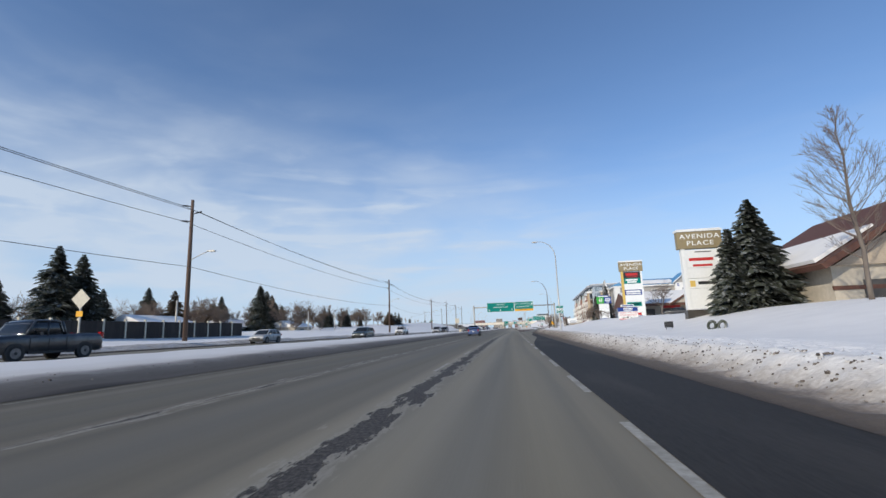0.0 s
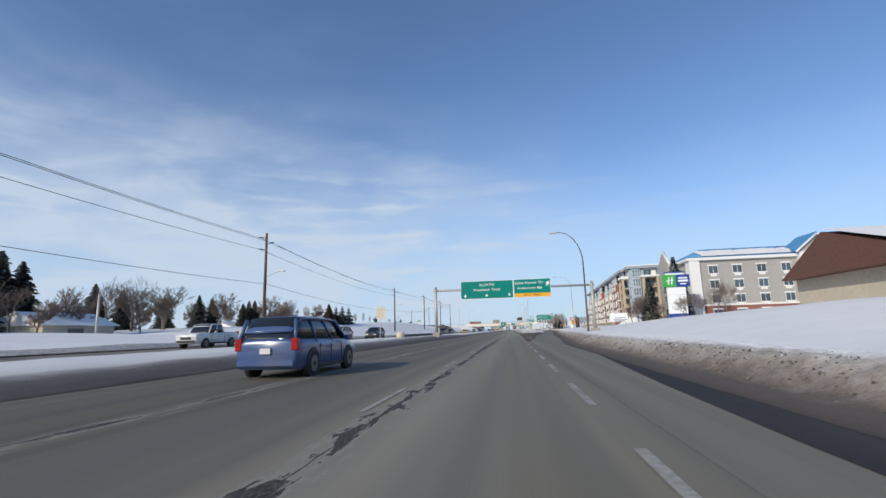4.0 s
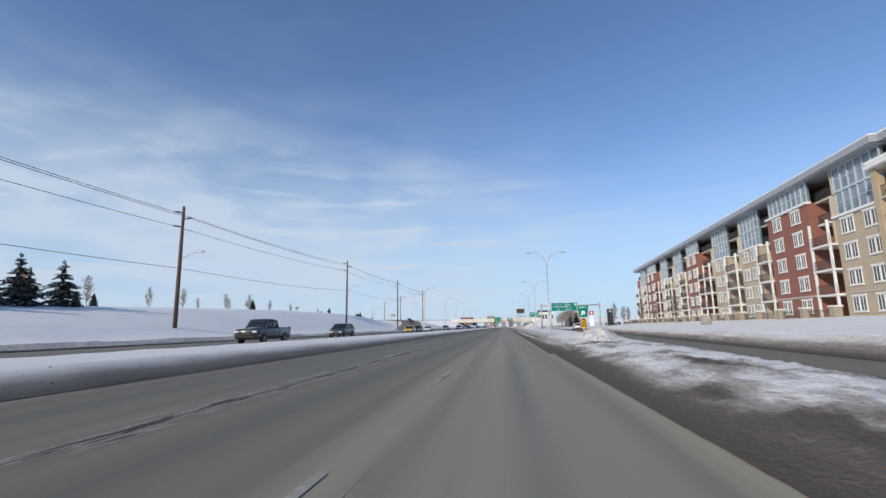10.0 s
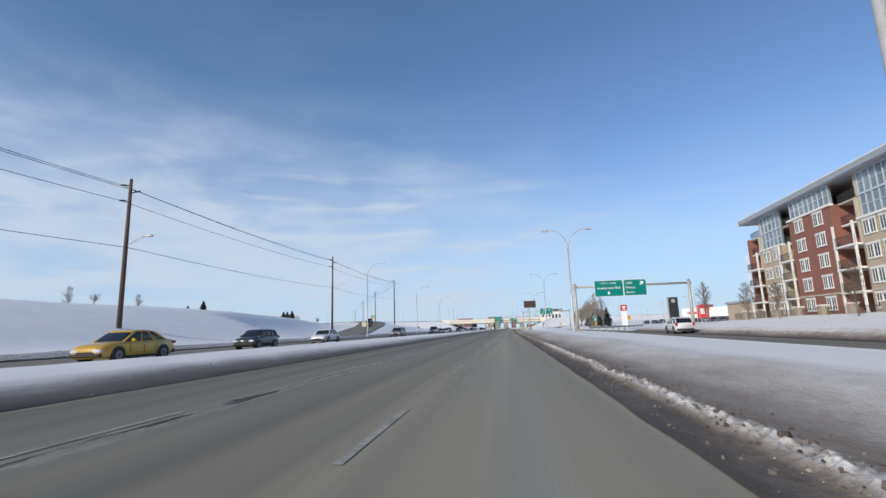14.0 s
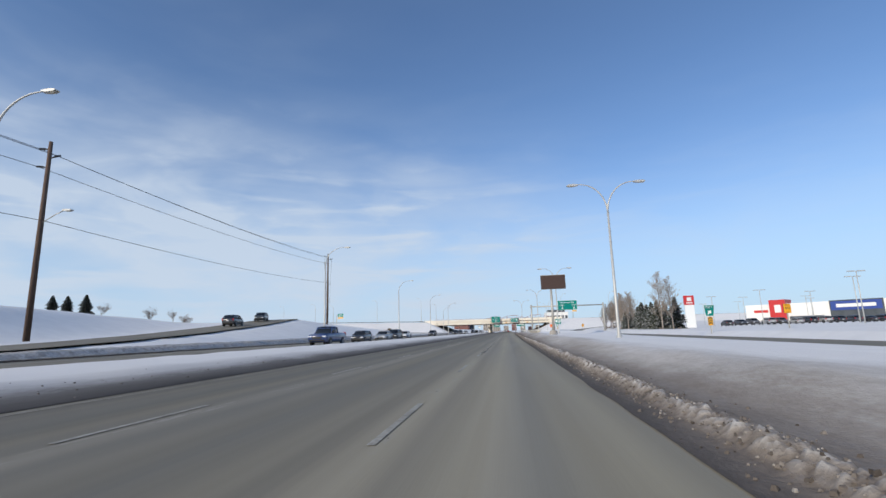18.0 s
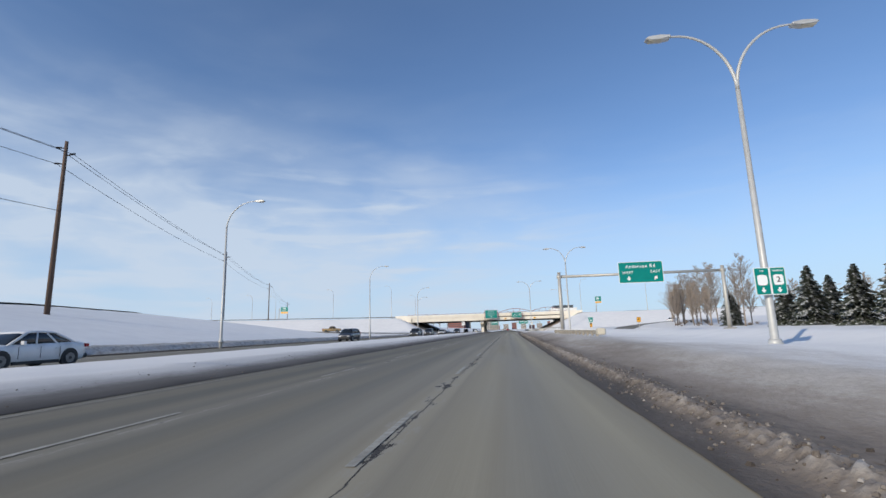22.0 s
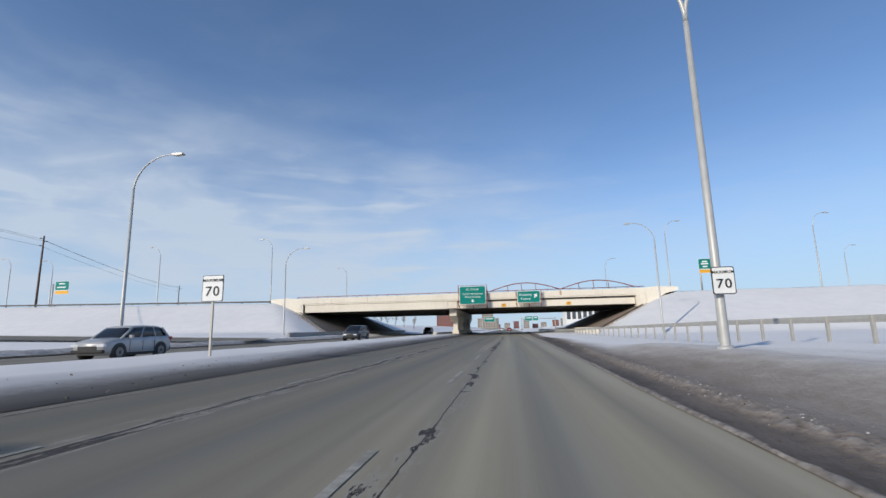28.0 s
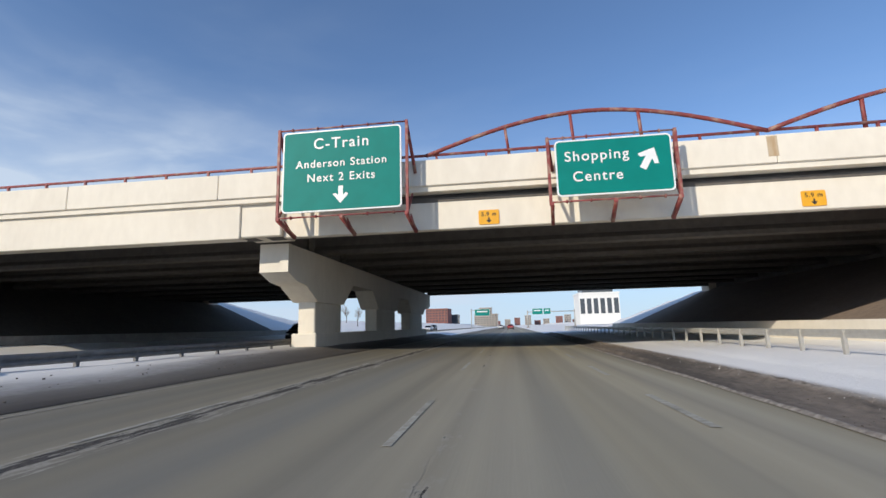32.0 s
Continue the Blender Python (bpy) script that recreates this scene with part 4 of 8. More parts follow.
# signs hung on the overpass
for x0, x1, z0, z1, lines in ((-9.3, -4.28, 5.9, 9.35, (("C-Train", 0.7, 8.75), ("Anderson Station", 0.5, 7.9), ("Next 2 Exits", 0.52, 7.3))),
                              (1.7, 5.93, 5.9, 8.1, (("Shopping", 0.6, 7.42), ("Centre", 0.6, 6.62)))):
    s = thing("bridge_sign", "green guide sign on a red steel frame bolted to the overpass", "road sign", group="signs on the overpass")
    yy = DECK_S - 1.35
    face = panel_sign(s, x0, x1, z0, z1, yy)
    for words, size, z in lines:
        lettering(words, size, SIGN_WHITE, face, ((x0 + x1) / 2 - (0.6 if words in ("Shopping", "Centre") else 0), yy - 0.02, z))
    if z1 > 9:
        arrow(face, (x0 + x1) / 2, 6.55, yy, 0.75)
    else:
        arrow(face, x1 - 0.85, 7.2, yy, 0.95, 150)
    for x in (x0 - 0.24, x1 + 0.2):
        part("frame_post", B(x - 0.055, x + 0.055, yy + 0.08, yy + 0.19, z0 - 0.28, z1 + 0.22), RAIL_RED, s)
        part("frame_brace", T([(x, yy + 0.13, z1 + 0.1), (x + 0.2, DECK_S - 0.5, min(z1 - 0.9, 7.5))], 0.085, 4), RAIL_RED, s)
        part("frame_brace", T([(x, yy + 0.13, z0 - 0.2), (x + 0.05, DECK_S - 0.46, z0 + 0.75)], 0.06, 4), RAIL_RED, s)
    for z in (z1 + 0.16, z0 - 0.16):
        part("frame_rail", T([(x0 - 0.24, yy + 0.13, z), (x1 + 0.2, yy + 0.13, z)], 0.035, 6), RAIL_RED, s)
        for k in range(5):
            x = lerp(x0 + 0.35, x1 - 0.35, k / 4)
            part("clamp", T([(x - 0.03, yy + 0.13, z), (x + 0.03, yy + 0.13, z)], 0.075, 8), RAIL_RED, s)
    for x in (x0 - 0.2, (x0 + x1) / 2, x1 + 0.16):
        part("bracket", T([(x, yy + 0.05, z0 - 0.22), (x + 0.12, DECK_S + 0.1, z0 - 0.72)], 0.095, 4), RAIL_RED, s)
        part("bracket_tie", T([(x + 0.1, DECK_S + 0.0, z0 - 0.66), (x + 0.1, yy + 0.5, z0 - 0.2)], 0.035, 5), RAIL_RED, s)
for x, z in ((-0.95, 5.62), (11.27, 5.64)):
    s = thing("clearance_sign", "small amber clearance height sign on the girder", "road sign", group="clearance signs")
    back = part("plate", rounded_panel(bmesh.new(), x - 0.42, x + 0.42, z - 0.3, z + 0.3, DECK_S + 0.08, DECK_S + 0.11, 0.06), SIGN_YELLOW, s)
    lettering("5.9 m", 0.26, SIGN_BLACK, back, (x, DECK_S + 0.075, z + 0.12))
    arrow(back, x, z - 0.14, DECK_S + 0.085, 0.24, 0, SIGN_BLACK)

# ---- street lamps, utility poles and cables ----
def lamp_head(parent, x, y, z, toward):
    bm = bmesh.new()
    prism(bm, [(-0.05, -0.06), (0.35, -0.11), (0.8, -0.1), (0.95, -0.02), (0.8, 0.07), (0.35, 0.1), (-0.05, 0.05)], -0.17, 0.17)
    bmesh.ops.bevel(bm, geom=bm.edges, offset=0.03, segments=1, affect="EDGES")
    ob = part("lamp_head", bm, LAMP_GREY, parent)
    ob.matrix_basis = pose(x, y, z, 0, 0, 0 if toward > 0 else 180)
    part("lens", B(0.3, 0.82, -0.13, 0.13, -0.125, -0.1, 0.01), SIGN_BACK, ob)
    return ob


def street_lamp(x, y, z, height=13.4, arms=(-1,), reach=2.7, material=LAMP_GREY, label="", rise=2.6):
    p = thing("street_lamp", label or "tall grey steel street lamp standing in the snow", "street lamp", (x, y, z), group="street lamps")
    part("mast", T([(0, 0, -0.5), (0, 0, 0.1), (0, 0, height - rise)], [0.15, 0.14, 0.085], 10), material, p)
    part("base_flange", T([(0, 0, 0.02), (0, 0, 0.28)], [0.26, 0.2], 10), material, p)
    for s in arms:
        pts = []
        for k in range(13):
            a = k / 12 * math.pi / 2
            pts.append((s * reach * (1 - math.cos(a)) * 0.92, 0, height - rise + rise * math.sin(a)))
        pts.append((s * reach, 0, height - 0.02))
        part("arm", T(pts, [lerp(0.075, 0.04, k / 13) for k in range(14)], 8), material, p)
        lamp_head(p, s * (reach - 0.05), 0, height - 0.02, s)
    return p


for y, x in ((255.2, 7.25), (307.5, 8.3), (359.2, 9.05), (411.5, 9.6), (467.0, 9.4), (518.2, 6.12)):
    street_lamp(x, y, 0.3, 12.6 if y == 411.5 else 13.2, (-1, 1), 2.4, label="tall grey twin-armed street lamp between road and ramp")
street_lamp(7.05, 73.1, 0.4, 13.8, (-1,), 2.6)
street_lamp(9.9, 132.2, 0.5, 13.2, (-1,), 3.2, RUST_POLE, "tall brown painted street lamp leaning over the road", 4.2)
street_lamp(15.8, 191.2, 0.4, 13.6, (-1,), 3.4)
street_lamp(-28.3, 340.2, 0.6, 14.7, (1,), 3.0)
for y in (386, 434.4, 483, 533):
    street_lamp(-26.8, y, 0.7, 13.6, (1,), 3.0, label="tall steel street lamp on the far side of the opposite carriageway")
street_lamp(-34.3, 572, 0.9, 13.4, (1,), 3.0)
street_lamp(20.2, 570, 1.0, 14.2, (-1,), 3.0)
for x, y, h in ((-118.7, 600, 13.5), (-107, 600, 12.5), (-79, 600, 14.5), (-51.6, 600, 15.0), (31.4, 600, 14.5), (58.3, 600, 14.7), (-48.5, 640, 13.5), (27.5, 640, 13), (89, 640, 14), (-140, 601, 13)):
    street_lamp(x, y, 7.1, h, (1 if x > 0 else -1,), 2.2, label="steel street lamp beside the crossing road")


def utility_pole(x, y, z0, z1, lamp=False, arms=3):
    p = thing("utility_pole", "weathered brown wooden utility pole with side insulators", "utility pole", (x, y, z0), group="utility poles")
    h = z1 - z0
    part("pole", T([(0, 0, -0.6), (0, 0, h * 0.5), (0, 0, h)], [0.26, 0.22, 0.16], 10), WOOD_POLE, p)
    for k in range(arms):
        zz, s = h - 0.75 - 0.88 * k, (-1, 1)[k % 2]
        part("bracket", T([(0, 0, zz), (s * 0.95, 0, zz + 0.12)], [0.07, 0.045], 6), WIRE, p)
        bm = bmesh.new()
        for q in range(5):
            tube(bm, [(s * (0.55 + 0.14 * q), 0, zz + 0.1 + 0.015 * q), (s * (0.6 + 0.14 * q), 0, zz + 0.1 + 0.015 * q)], 0.1, 8)
        part("insulator", bm, WIRE, p, "dark ribbed insulator")
    if lamp:
        part("lamp_arm", T([(0, 0, h * 0.56), (1.4, 0, h * 0.6), (2.3, 0, h * 0.62)], 0.045, 6), GALV, p)
        lamp_head(p, 2.2, 0, h * 0.62, 1)
    return p


POLES = [(-34.6, -41.5, 0.9, 16.5), (-34.95, 46.5, 0.9, 16.6), (-35.3, 134.0, 1.2, 16.4), (-38.4, 226.0, 1.5, 16.3), (-39.9, 290.6, 1.6, 18.6), (-41.5, 355.0, 2.0, 19.8), (-45.4, 434.0, 3.6, 22.2), (-75.0, 509.5, 6.6, 24.2), (-110.5, 600, 7.2, 25.8), (-150, 700, 4, 24)]
for k, (x, y, z0, z1) in enumerate(POLES):
    utility_pole(x, y, z0, z1, lamp=1 <= k <= 5)
SPANS = ((-0.95, -0.65), (0.95, -1.5), (-0.95, -2.4), (0.15, -7.6))
for j, (dx, dz) in enumerate(SPANS):
    for (xa, ya, _, za), (xb, yb, _, zb) in zip(POLES, POLES[1:]):
        if j == 3 and ya > 400:
            continue
        sag = 1.0 * ((yb - ya) / 90) ** 2
        pts = [(lerp(xa, xb, f) + dx, lerp(ya, yb, f), lerp(za, zb, f) + dz - 4 * sag * f * (1 - f)) for f in (k / 14 for k in range(15))]
        solo("power_cable", T(pts, 0.028, 5), WIRE, "black overhead cable slung between the utility poles", "cable", group="overhead cables")

# ---- buildings ----
BRICK = mat("red_brick", (0.31, 0.13, 0.098), (0.245, 0.102, 0.078), 7, 0.85, 0.004, scale2=0.4, blend=0.3, stretch=(1, 1, 3))
TAN = mat("tan_brick", (0.51, 0.42, 0.315), (0.43, 0.35, 0.26), 6, 0.85, 0.004, scale2=0.35, blend=0.3, stretch=(1, 1, 3))
TAN_PIER = mat("ochre_brick", (0.53, 0.41, 0.28), (0.44, 0.34, 0.23), 6, 0.85, 0.004, scale2=0.4, blend=0.3, stretch=(1, 1, 3))
BEIGE = mat("beige_stucco", (0.53, 0.47, 0.38), (0.45, 0.4, 0.32), 3, 0.9, 0.003, scale2=0.3, blend=0.25)
STUCCO_GREY = mat("grey_stucco", (0.4, 0.38, 0.35), (0.35, 0.33, 0.3), 3, 0.9, 0.003, scale2=0.25, blend=0.2)
WHITE_TRIM = mat("white_trim", (0.8, 0.79, 0.75), (0.74, 0.73, 0.7), 3, 0.6)
WINDOW = mat("window_glass", (0.05, 0.07, 0.09), (0.12, 0.15, 0.17), 0.35, 0.07, spec=0.8, vary=0.5)
CURTAIN_GLASS = mat("curtain_wall_glass", (0.09, 0.13, 0.165), (0.27, 0.34, 0.38), 0.4, 0.08, spec=0.8, scale2=0.15, blend=0.3)
MULLION = mat("silver_mullion", (0.6, 0.64, 0.68), (0.54, 0.58, 0.62), 4, 0.4, metal=0.3)
PANEL_BLUE = mat("pale_blue_panel", (0.42, 0.47, 0.53), (0.38, 0.43, 0.49), 3, 0.5)
RAIL_DARK = mat("balcony_rail", (0.035, 0.035, 0.037), (0.05, 0.05, 0.05), 5, 0.5)
FASCIA = mat("grey_fascia", (0.36, 0.38, 0.41), (0.31, 0.33, 0.36), 3, 0.5)
BLUE_ROOF = mat("blue_metal_roof", (0.1, 0.3, 0.55), (0.08, 0.26, 0.48), 3, 0.45, scale2=0.5, blend=0.2)
BROWN_ROOF = mat("brown_fascia", (0.13, 0.055, 0.035), (0.1, 0.045, 0.03), 4, 0.7)
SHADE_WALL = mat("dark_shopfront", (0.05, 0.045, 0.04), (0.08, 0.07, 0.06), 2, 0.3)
STONE = mat("stone_pillar", (0.4, 0.34, 0.26), (0.3, 0.25, 0.2), 5, 0.9, 0.01)
FAR_BEIGE = mat("far_beige_wall", (0.45, 0.4, 0.34), (0.38, 0.34, 0.3), 0.5, 0.9)
FAR_RED = mat("far_brick_wall", (0.3, 0.12, 0.09), (0.25, 0.1, 0.08), 0.5, 0.9)
FAR_DARK = mat("far_glass", (0.06, 0.07, 0.08), (0.09, 0.1, 0.11), 0.5, 0.2)
WOOD_FENCE = mat("dark_fence_boards", (0.035, 0.028, 0.024), (0.05, 0.04, 0.033), 4, 0.85, stretch=(1, 1, 0.2), vary=0.3)

FLOOR_H = 2.78
window_meshes = {}


def window_in(parent, u, z, w, h, out, glass=WINDOW, trim=WHITE_TRIM, sill=True):
    """A framed window on a wall whose outside looks along +y; out is the wall's face."""
    key = (round(w, 2), round(h, 2), glass.name, trim.name)
    if key not in window_meshes:
        bm = bmesh.new()
        rings = [[bm.verts.new((sx * (w / 2 - d), y, d if sz < 0 else h - d)) for sx, sz in ((-1, -1), (1, -1), (1, 1), (-1, 1))] for d, y in ((0, 0), (0, 0.09), (0.06, 0.09), (0.06, 0))]
        for a, c in zip(rings, rings[1:] + rings[:1]):
            for k in range(4):
                bm.faces.new((a[k], a[(k + 1) % 4], c[(k + 1) % 4], c[k]))
        window_meshes[key] = (to_mesh(bm, "window", trim), (("pane", to_mesh(B(-w / 2 + 0.05, w / 2 - 0.05, 0.015, 0.04, 0.05, h - 0.05), "pane", glass)),
                              ("mullion", to_mesh(B(-0.025, 0.025, 0.035, 0.08, 0.06, h - 0.06), "mullion", trim)), ("lintel", to_mesh(B(-w / 2 - 0.12, w / 2 + 0.12, 0.0, 0.14, h + 0.002, h + 0.2), "lintel", trim)),
                              ("sill", to_mesh(B(-w / 2 - 0.08, w / 2 + 0.08, 0.0, 0.13, -0.13, -0.002), "sill", trim))))
    frame_mesh, pieces = window_meshes[key]
    ob = new("window", frame_mesh)
    ob.parent = parent
    ob.matrix_basis = pose(u, out, z)
    for piece, me in pieces:
        sub = new(piece, me)
        sub.parent = ob
    return ob


def curtain_wall(parent, u0, u1, z0, z1, out, n, floors):
    glass = part("curtain_wall", B(u0, u1, out - 0.3, out, z0, z1), CURTAIN_GLASS, parent, "pale glass curtain wall with silver mullions")
    for k in range(n + 1):
        u = lerp(u0, u1, k / n)
        part("mullion", B(u - 0.07, u + 0.07, out, out + 0.09, z0, z1), MULLION, glass)
    for k in range(floors * 2 + 1):
        z = lerp(z0, z1, k / (floors * 2))
        part("transom", B(u0 - 0.05, u1 + 0.05, out, out + (0.12 if k % 2 == 0 else 0.06), z - (0.12 if k % 2 == 0 else 0.04), z + (0.12 if k % 2 == 0 else 0.04)), MULLION, glass)


def railing(parent, u0, u1, y, z, returns=0.0):
    bm = bmesh.new()
    box(bm, u0, u1, y - 0.03, y + 0.03, z + 1.0, z + 1.06)
    box(bm, u0, u1, y - 0.02, y + 0.02, z + 0.08, z + 0.12)
    n = max(2, int((u1 - u0) / 0.16))
    for k in range(n + 1):
        u = lerp(u0, u1, k / n)
        box(bm, u - 0.014, u + 0.014, y - 0.014, y + 0.014, z + 0.1, z + 1.02)
    return part("balcony_railing", bm, RAIL_DARK, parent)


def masonry_bay(parent, u0, u1, out, wall, floors, top, windows, glass_floors):
    part("wall", B(u0, u1, -2.5, out, 0, floors * FLOOR_H), wall, parent)
    part("cornice", B(u0 - 0.15, u1 + 0.15, out - 0.4, out + 0.25, floors * FLOOR_H - 0.12, floors * FLOOR_H + 0.16), WHITE_TRIM, parent)
    part("string_course", B(u0 - 0.03, u1 + 0.03, out - 0.2, out + 0.08, FLOOR_H - 0.1, FLOOR_H + 0.12), BEIGE, parent)
    for f in range(floors):
        for u, w in windows:
            for s in (-1, 1):
                window_in(parent, u + s * w * 0.56, f * FLOOR_H + 0.8, w, 1.55, out)
    if glass_floors:
        n = max(3, int((u1 - u0) / 1.2))
        curtain_wall(parent, u0 + 0.3, u1 - 0.3, floors * FLOOR_H + 0.16, top - 0.1, out - 0.3, n, glass_floors)


def balcony_bay(parent, u0, u1, floors, column_floors=4, depth=1.7, columns=WHITE_TRIM, fins=True):
    part("recess_wall", B(u0, u1, -2.9, -1.9, 0, floors * FLOOR_H), BEIGE, parent)
    for f in range(floors):
        z = f * FLOOR_H
        out = depth - 0.3 if f < column_floors else 0.1
        if f:
            part("balcony_slab", B(u0 + 0.03, u1 - 0.03, -1.9, out, z - 0.22, z), WHITE_TRIM if f <= column_floors else BEIGE, parent)
            railing(parent, u0 + 0.08, u1 - 0.08, out - 0.08, z)
        door = part("balcony_door", B(lerp(u0, u1, 0.2), lerp(u0, u1, 0.8), -1.9, -1.86, z + 0.05, z + 2.2), WINDOW, parent)
        part("door_frame", B(lerp(u0, u1, 0.2) - 0.07, lerp(u0, u1, 0.2), -1.9, -1.82, z + 0.05, z + 2.25), WHITE_TRIM, door)
        if f >= column_floors - 1 and fins:
            part("divider_fin", P([(u0 + 0.02, z - 0.1), (u0 + 0.22, z - 0.1), (u0 + 0.22, z + FLOOR_H - 0.25), (u0 + 0.02, z + FLOOR_H - 0.25)], -1.9, 0.75 if f < floors - 1 else 0.4), BEIGE, parent)
    for u in (u0 + 0.25, u1 - 0.25) if u1 - u0 < 5.5 else (u0 + 0.25, (u0 + u1) / 2, u1 - 0.25):
        part("balcony_column", B(u - 0.11, u + 0.11, depth - 0.55, depth - 0.32, 0, column_floors * FLOOR_H - 0.1), columns, parent)


apartments = thing("apartment_building", "long six storey brick apartment building with white balconies", "apartment building", (36.7, 223.0, 1.35), 86.3)
TOP = 6 * FLOOR_H
plan = [("tan", 0, 8), ("bal", 8, 12), ("red", 12, 22), ("bal", 22, 26), ("tan", 26, 33), ("bal", 33, 38), ("tan", 38, 45), ("bal", 45, 52), ("red", 52, 59.6), ("bal", 59.6, 64.7),
        ("tan", 64.7, 71), ("bal", 71, 77), ("tan", 77, 83), ("bal", 83, 87.3), ("red", 87.3, 97.4), ("bal", 97.4, 101), ("tan", 101, 108), ("bal", 108, 112.5)]
for kind, a, b in plan:
    if kind == "bal":
        balcony_bay(apartments, a, b, 6)
    else:
        mids = [(lerp(a, b, 0.28), 0.95), (lerp(a, b, 0.74), 0.95)]
        masonry_bay(apartments, a, b, 1.0 if kind == "red" else 0.6, BRICK if kind == "red" else TAN, 5 if kind == "red" else 4, TOP, mids, 1 if kind == "red" else 2)
part("core_wall", B(2, 113, -16, -2.9, 0, TOP), BEIGE, apartments)
part("roof_fascia", B(-0.5, 113.2, -3.5, 1.45, TOP, TOP + 0.75, 0.04), FASCIA, apartments, "grey metal roof edge")
part("roof_soffit", B(-0.3, 113, -3.4, 1.3, TOP - 0.12, TOP), FASCIA, apartments)
part("roof_snow", B(-0.3, 113, -15.8, 1.35, TOP + 0.75, TOP + 0.95, 0.06), SNOW, apartments, "snow lying on the flat roof")
part("end_wall", B(112.5, 113.2, -14, 0.4, 0, TOP - FLOOR_H), BRICK, apartments)
for k in range(20):
    u = 4 + 5.5 * k
    pier = part("garden_pillar", B(u - 0.4, u + 0.4, 3.6, 4.4, -0.4, 1.25, 0.03), STONE, apartments)
    part("pillar_cap", B(u - 0.48, u + 0.48, 3.52, 4.48, 1.25, 1.4), WHITE_TRIM, pier)
    bm = bmesh.new()
    for q in range(30):
        box(bm, u + 0.5 + q * 0.15, u + 0.52 + q * 0.15, 3.99, 4.01, -0.3, 1.0)
    box(bm, u + 0.4, u + 5.1, 3.98, 4.02, 0.95, 1.0)
    part("garden_railing", bm, RAIL_DARK, apartments)

wing = thing("apartment_wing", "tan brick apartment wing with ochre balcony towers", "apartment building", (68.9, 213.6, 1.35), 176)
# along the wing, from its far end to the corner by the road
masonry_bay(wing, 0, 11.8, 0.4, TAN, 4, TOP, [(2.0, 0.95), (6.0, 0.95), (9.6, 0.95)], 2)
balcony_bay(wing, 11.8, 16.6, 6, 5, 1.0, TAN_PIER, False)
part("tan_wall", B(16.6, 20.6, -2.5, 0.6, 0, TOP - 0.2), TAN, wing)
part("string_course", B(16.5, 25.0, 0.2, 0.68, 4 * FLOOR_H - 0.15, 4 * FLOOR_H + 0.1), BEIGE, wing)
for f in range(6):
    for u in (17.5, 19.3) if f < 5 else (18.4,):
        window_in(wing, u, f * FLOOR_H + 0.8, 1.1 if f < 5 else 2.2, 1.5, 0.6)
curtain_wall(wing, 20.6, 24.9, 4 * FLOOR_H + 0.2, TOP - 0.1, 0.75, 4, 2)
part("tan_wall", B(20.6, 25, -2.5, 0.6, 0, 4 * FLOOR_H + 0.1), TAN, wing)
for f in range(4):
    for u in (21.6, 23.6):
        window_in(wing, u, f * FLOOR_H + 0.8, 1.1, 1.5, 0.6)


def balcony_tower(u0, u1, floors):
    part("recess_wall", B(u0, u1, -2.5, -0.2, 0, floors * FLOOR_H), BEIGE, wing)
    for u in (u0 + 0.35, u1 - 0.35):
        for y in (2.4,):
            part("tower_pier", B(u - 0.35, u + 0.35, y - 0.5, y + 0.2, 0, floors * FLOOR_H), TAN_PIER, wing, "ochre brick pier")
    for f in range(1, floors + 1):
        part("balcony_slab", B(u0, u1, -0.2, 2.35, f * FLOOR_H - 0.22, f * FLOOR_H), BEIGE, wing)
        if f < floors:
            railing(wing, u0 + 0.75, u1 - 0.75, 2.2, f * FLOOR_H)
            part("balcony_door", B(u0 + 1.0, u1 - 1.0, -0.2, -0.15, f * FLOOR_H + 0.05, f * FLOOR_H + 2.2), WINDOW, wing)
    part("tower_cornice", B(u0 - 0.35, u1 + 0.35, -0.3, 2.9, floors * FLOOR_H, floors * FLOOR_H + 0.4, 0.05), WHITE_TRIM, wing)
    part("tower_snow", B(u0 - 0.25, u1 + 0.25, -0.2, 2.8, floors * FLOOR_H + 0.4, floors * FLOOR_H + 0.55, 0.05), SNOW, wing)


balcony_tower(25.0, 29.6, 5)
part("upper_wall", B(25.0, 29.6, -2.6, -0.2, 5 * FLOOR_H, TOP), WHITE_TRIM, wing)
window_in(wing, 27.6, 5 * FLOOR_H + 0.7, 2.4, 1.7, -0.2)
part("corner_wall", B(29.6, 32.4, -3, 0.5, 0, TOP), PANEL_BLUE, wing, "pale blue panelled corner")
for f in range(6):
    curtain_wall(wing, 29.8, 31.9, f * FLOOR_H + 0.3, f * FLOOR_H + 2.55, 0.62, 3, 1)
part("roof_fascia", B(-0.5, 32.9, -4, 1.2, TOP, TOP + 0.75, 0.04), FASCIA, wing)
part("roof_snow", B(-0.4, 32.8, -12, 1.1, TOP + 0.75, TOP + 1.0, 0.06), SNOW, wing)
part("core_wall", B(0, 30, -12, -2.5, 0, TOP), BEIGE, wing)
corner = thing("apartment_corner_tower", "balcony tower at the building corner with ochre piers", "apartment building", (36.35, 216.0, 1.35), 86.3)
part("panel_wall", B(-0.3, 7.0, -4.0, -0.1, 0, TOP), PANEL_BLUE, corner)
part("roof_fascia", B(-0.6, 7.0, -4.2, 0.9, TOP, TOP + 0.75, 0.04), FASCIA, corner)
part("roof_snow", B(-0.5, 7.0, -4.2, 0.8, TOP + 0.75, TOP + 0.97, 0.05), SNOW, corner)
for f in range(6):
    curtain_wall(corner, 0.1, 1.6, f * FLOOR_H + 0.3, f * FLOOR_H + 2.55, 0.02, 2, 1)
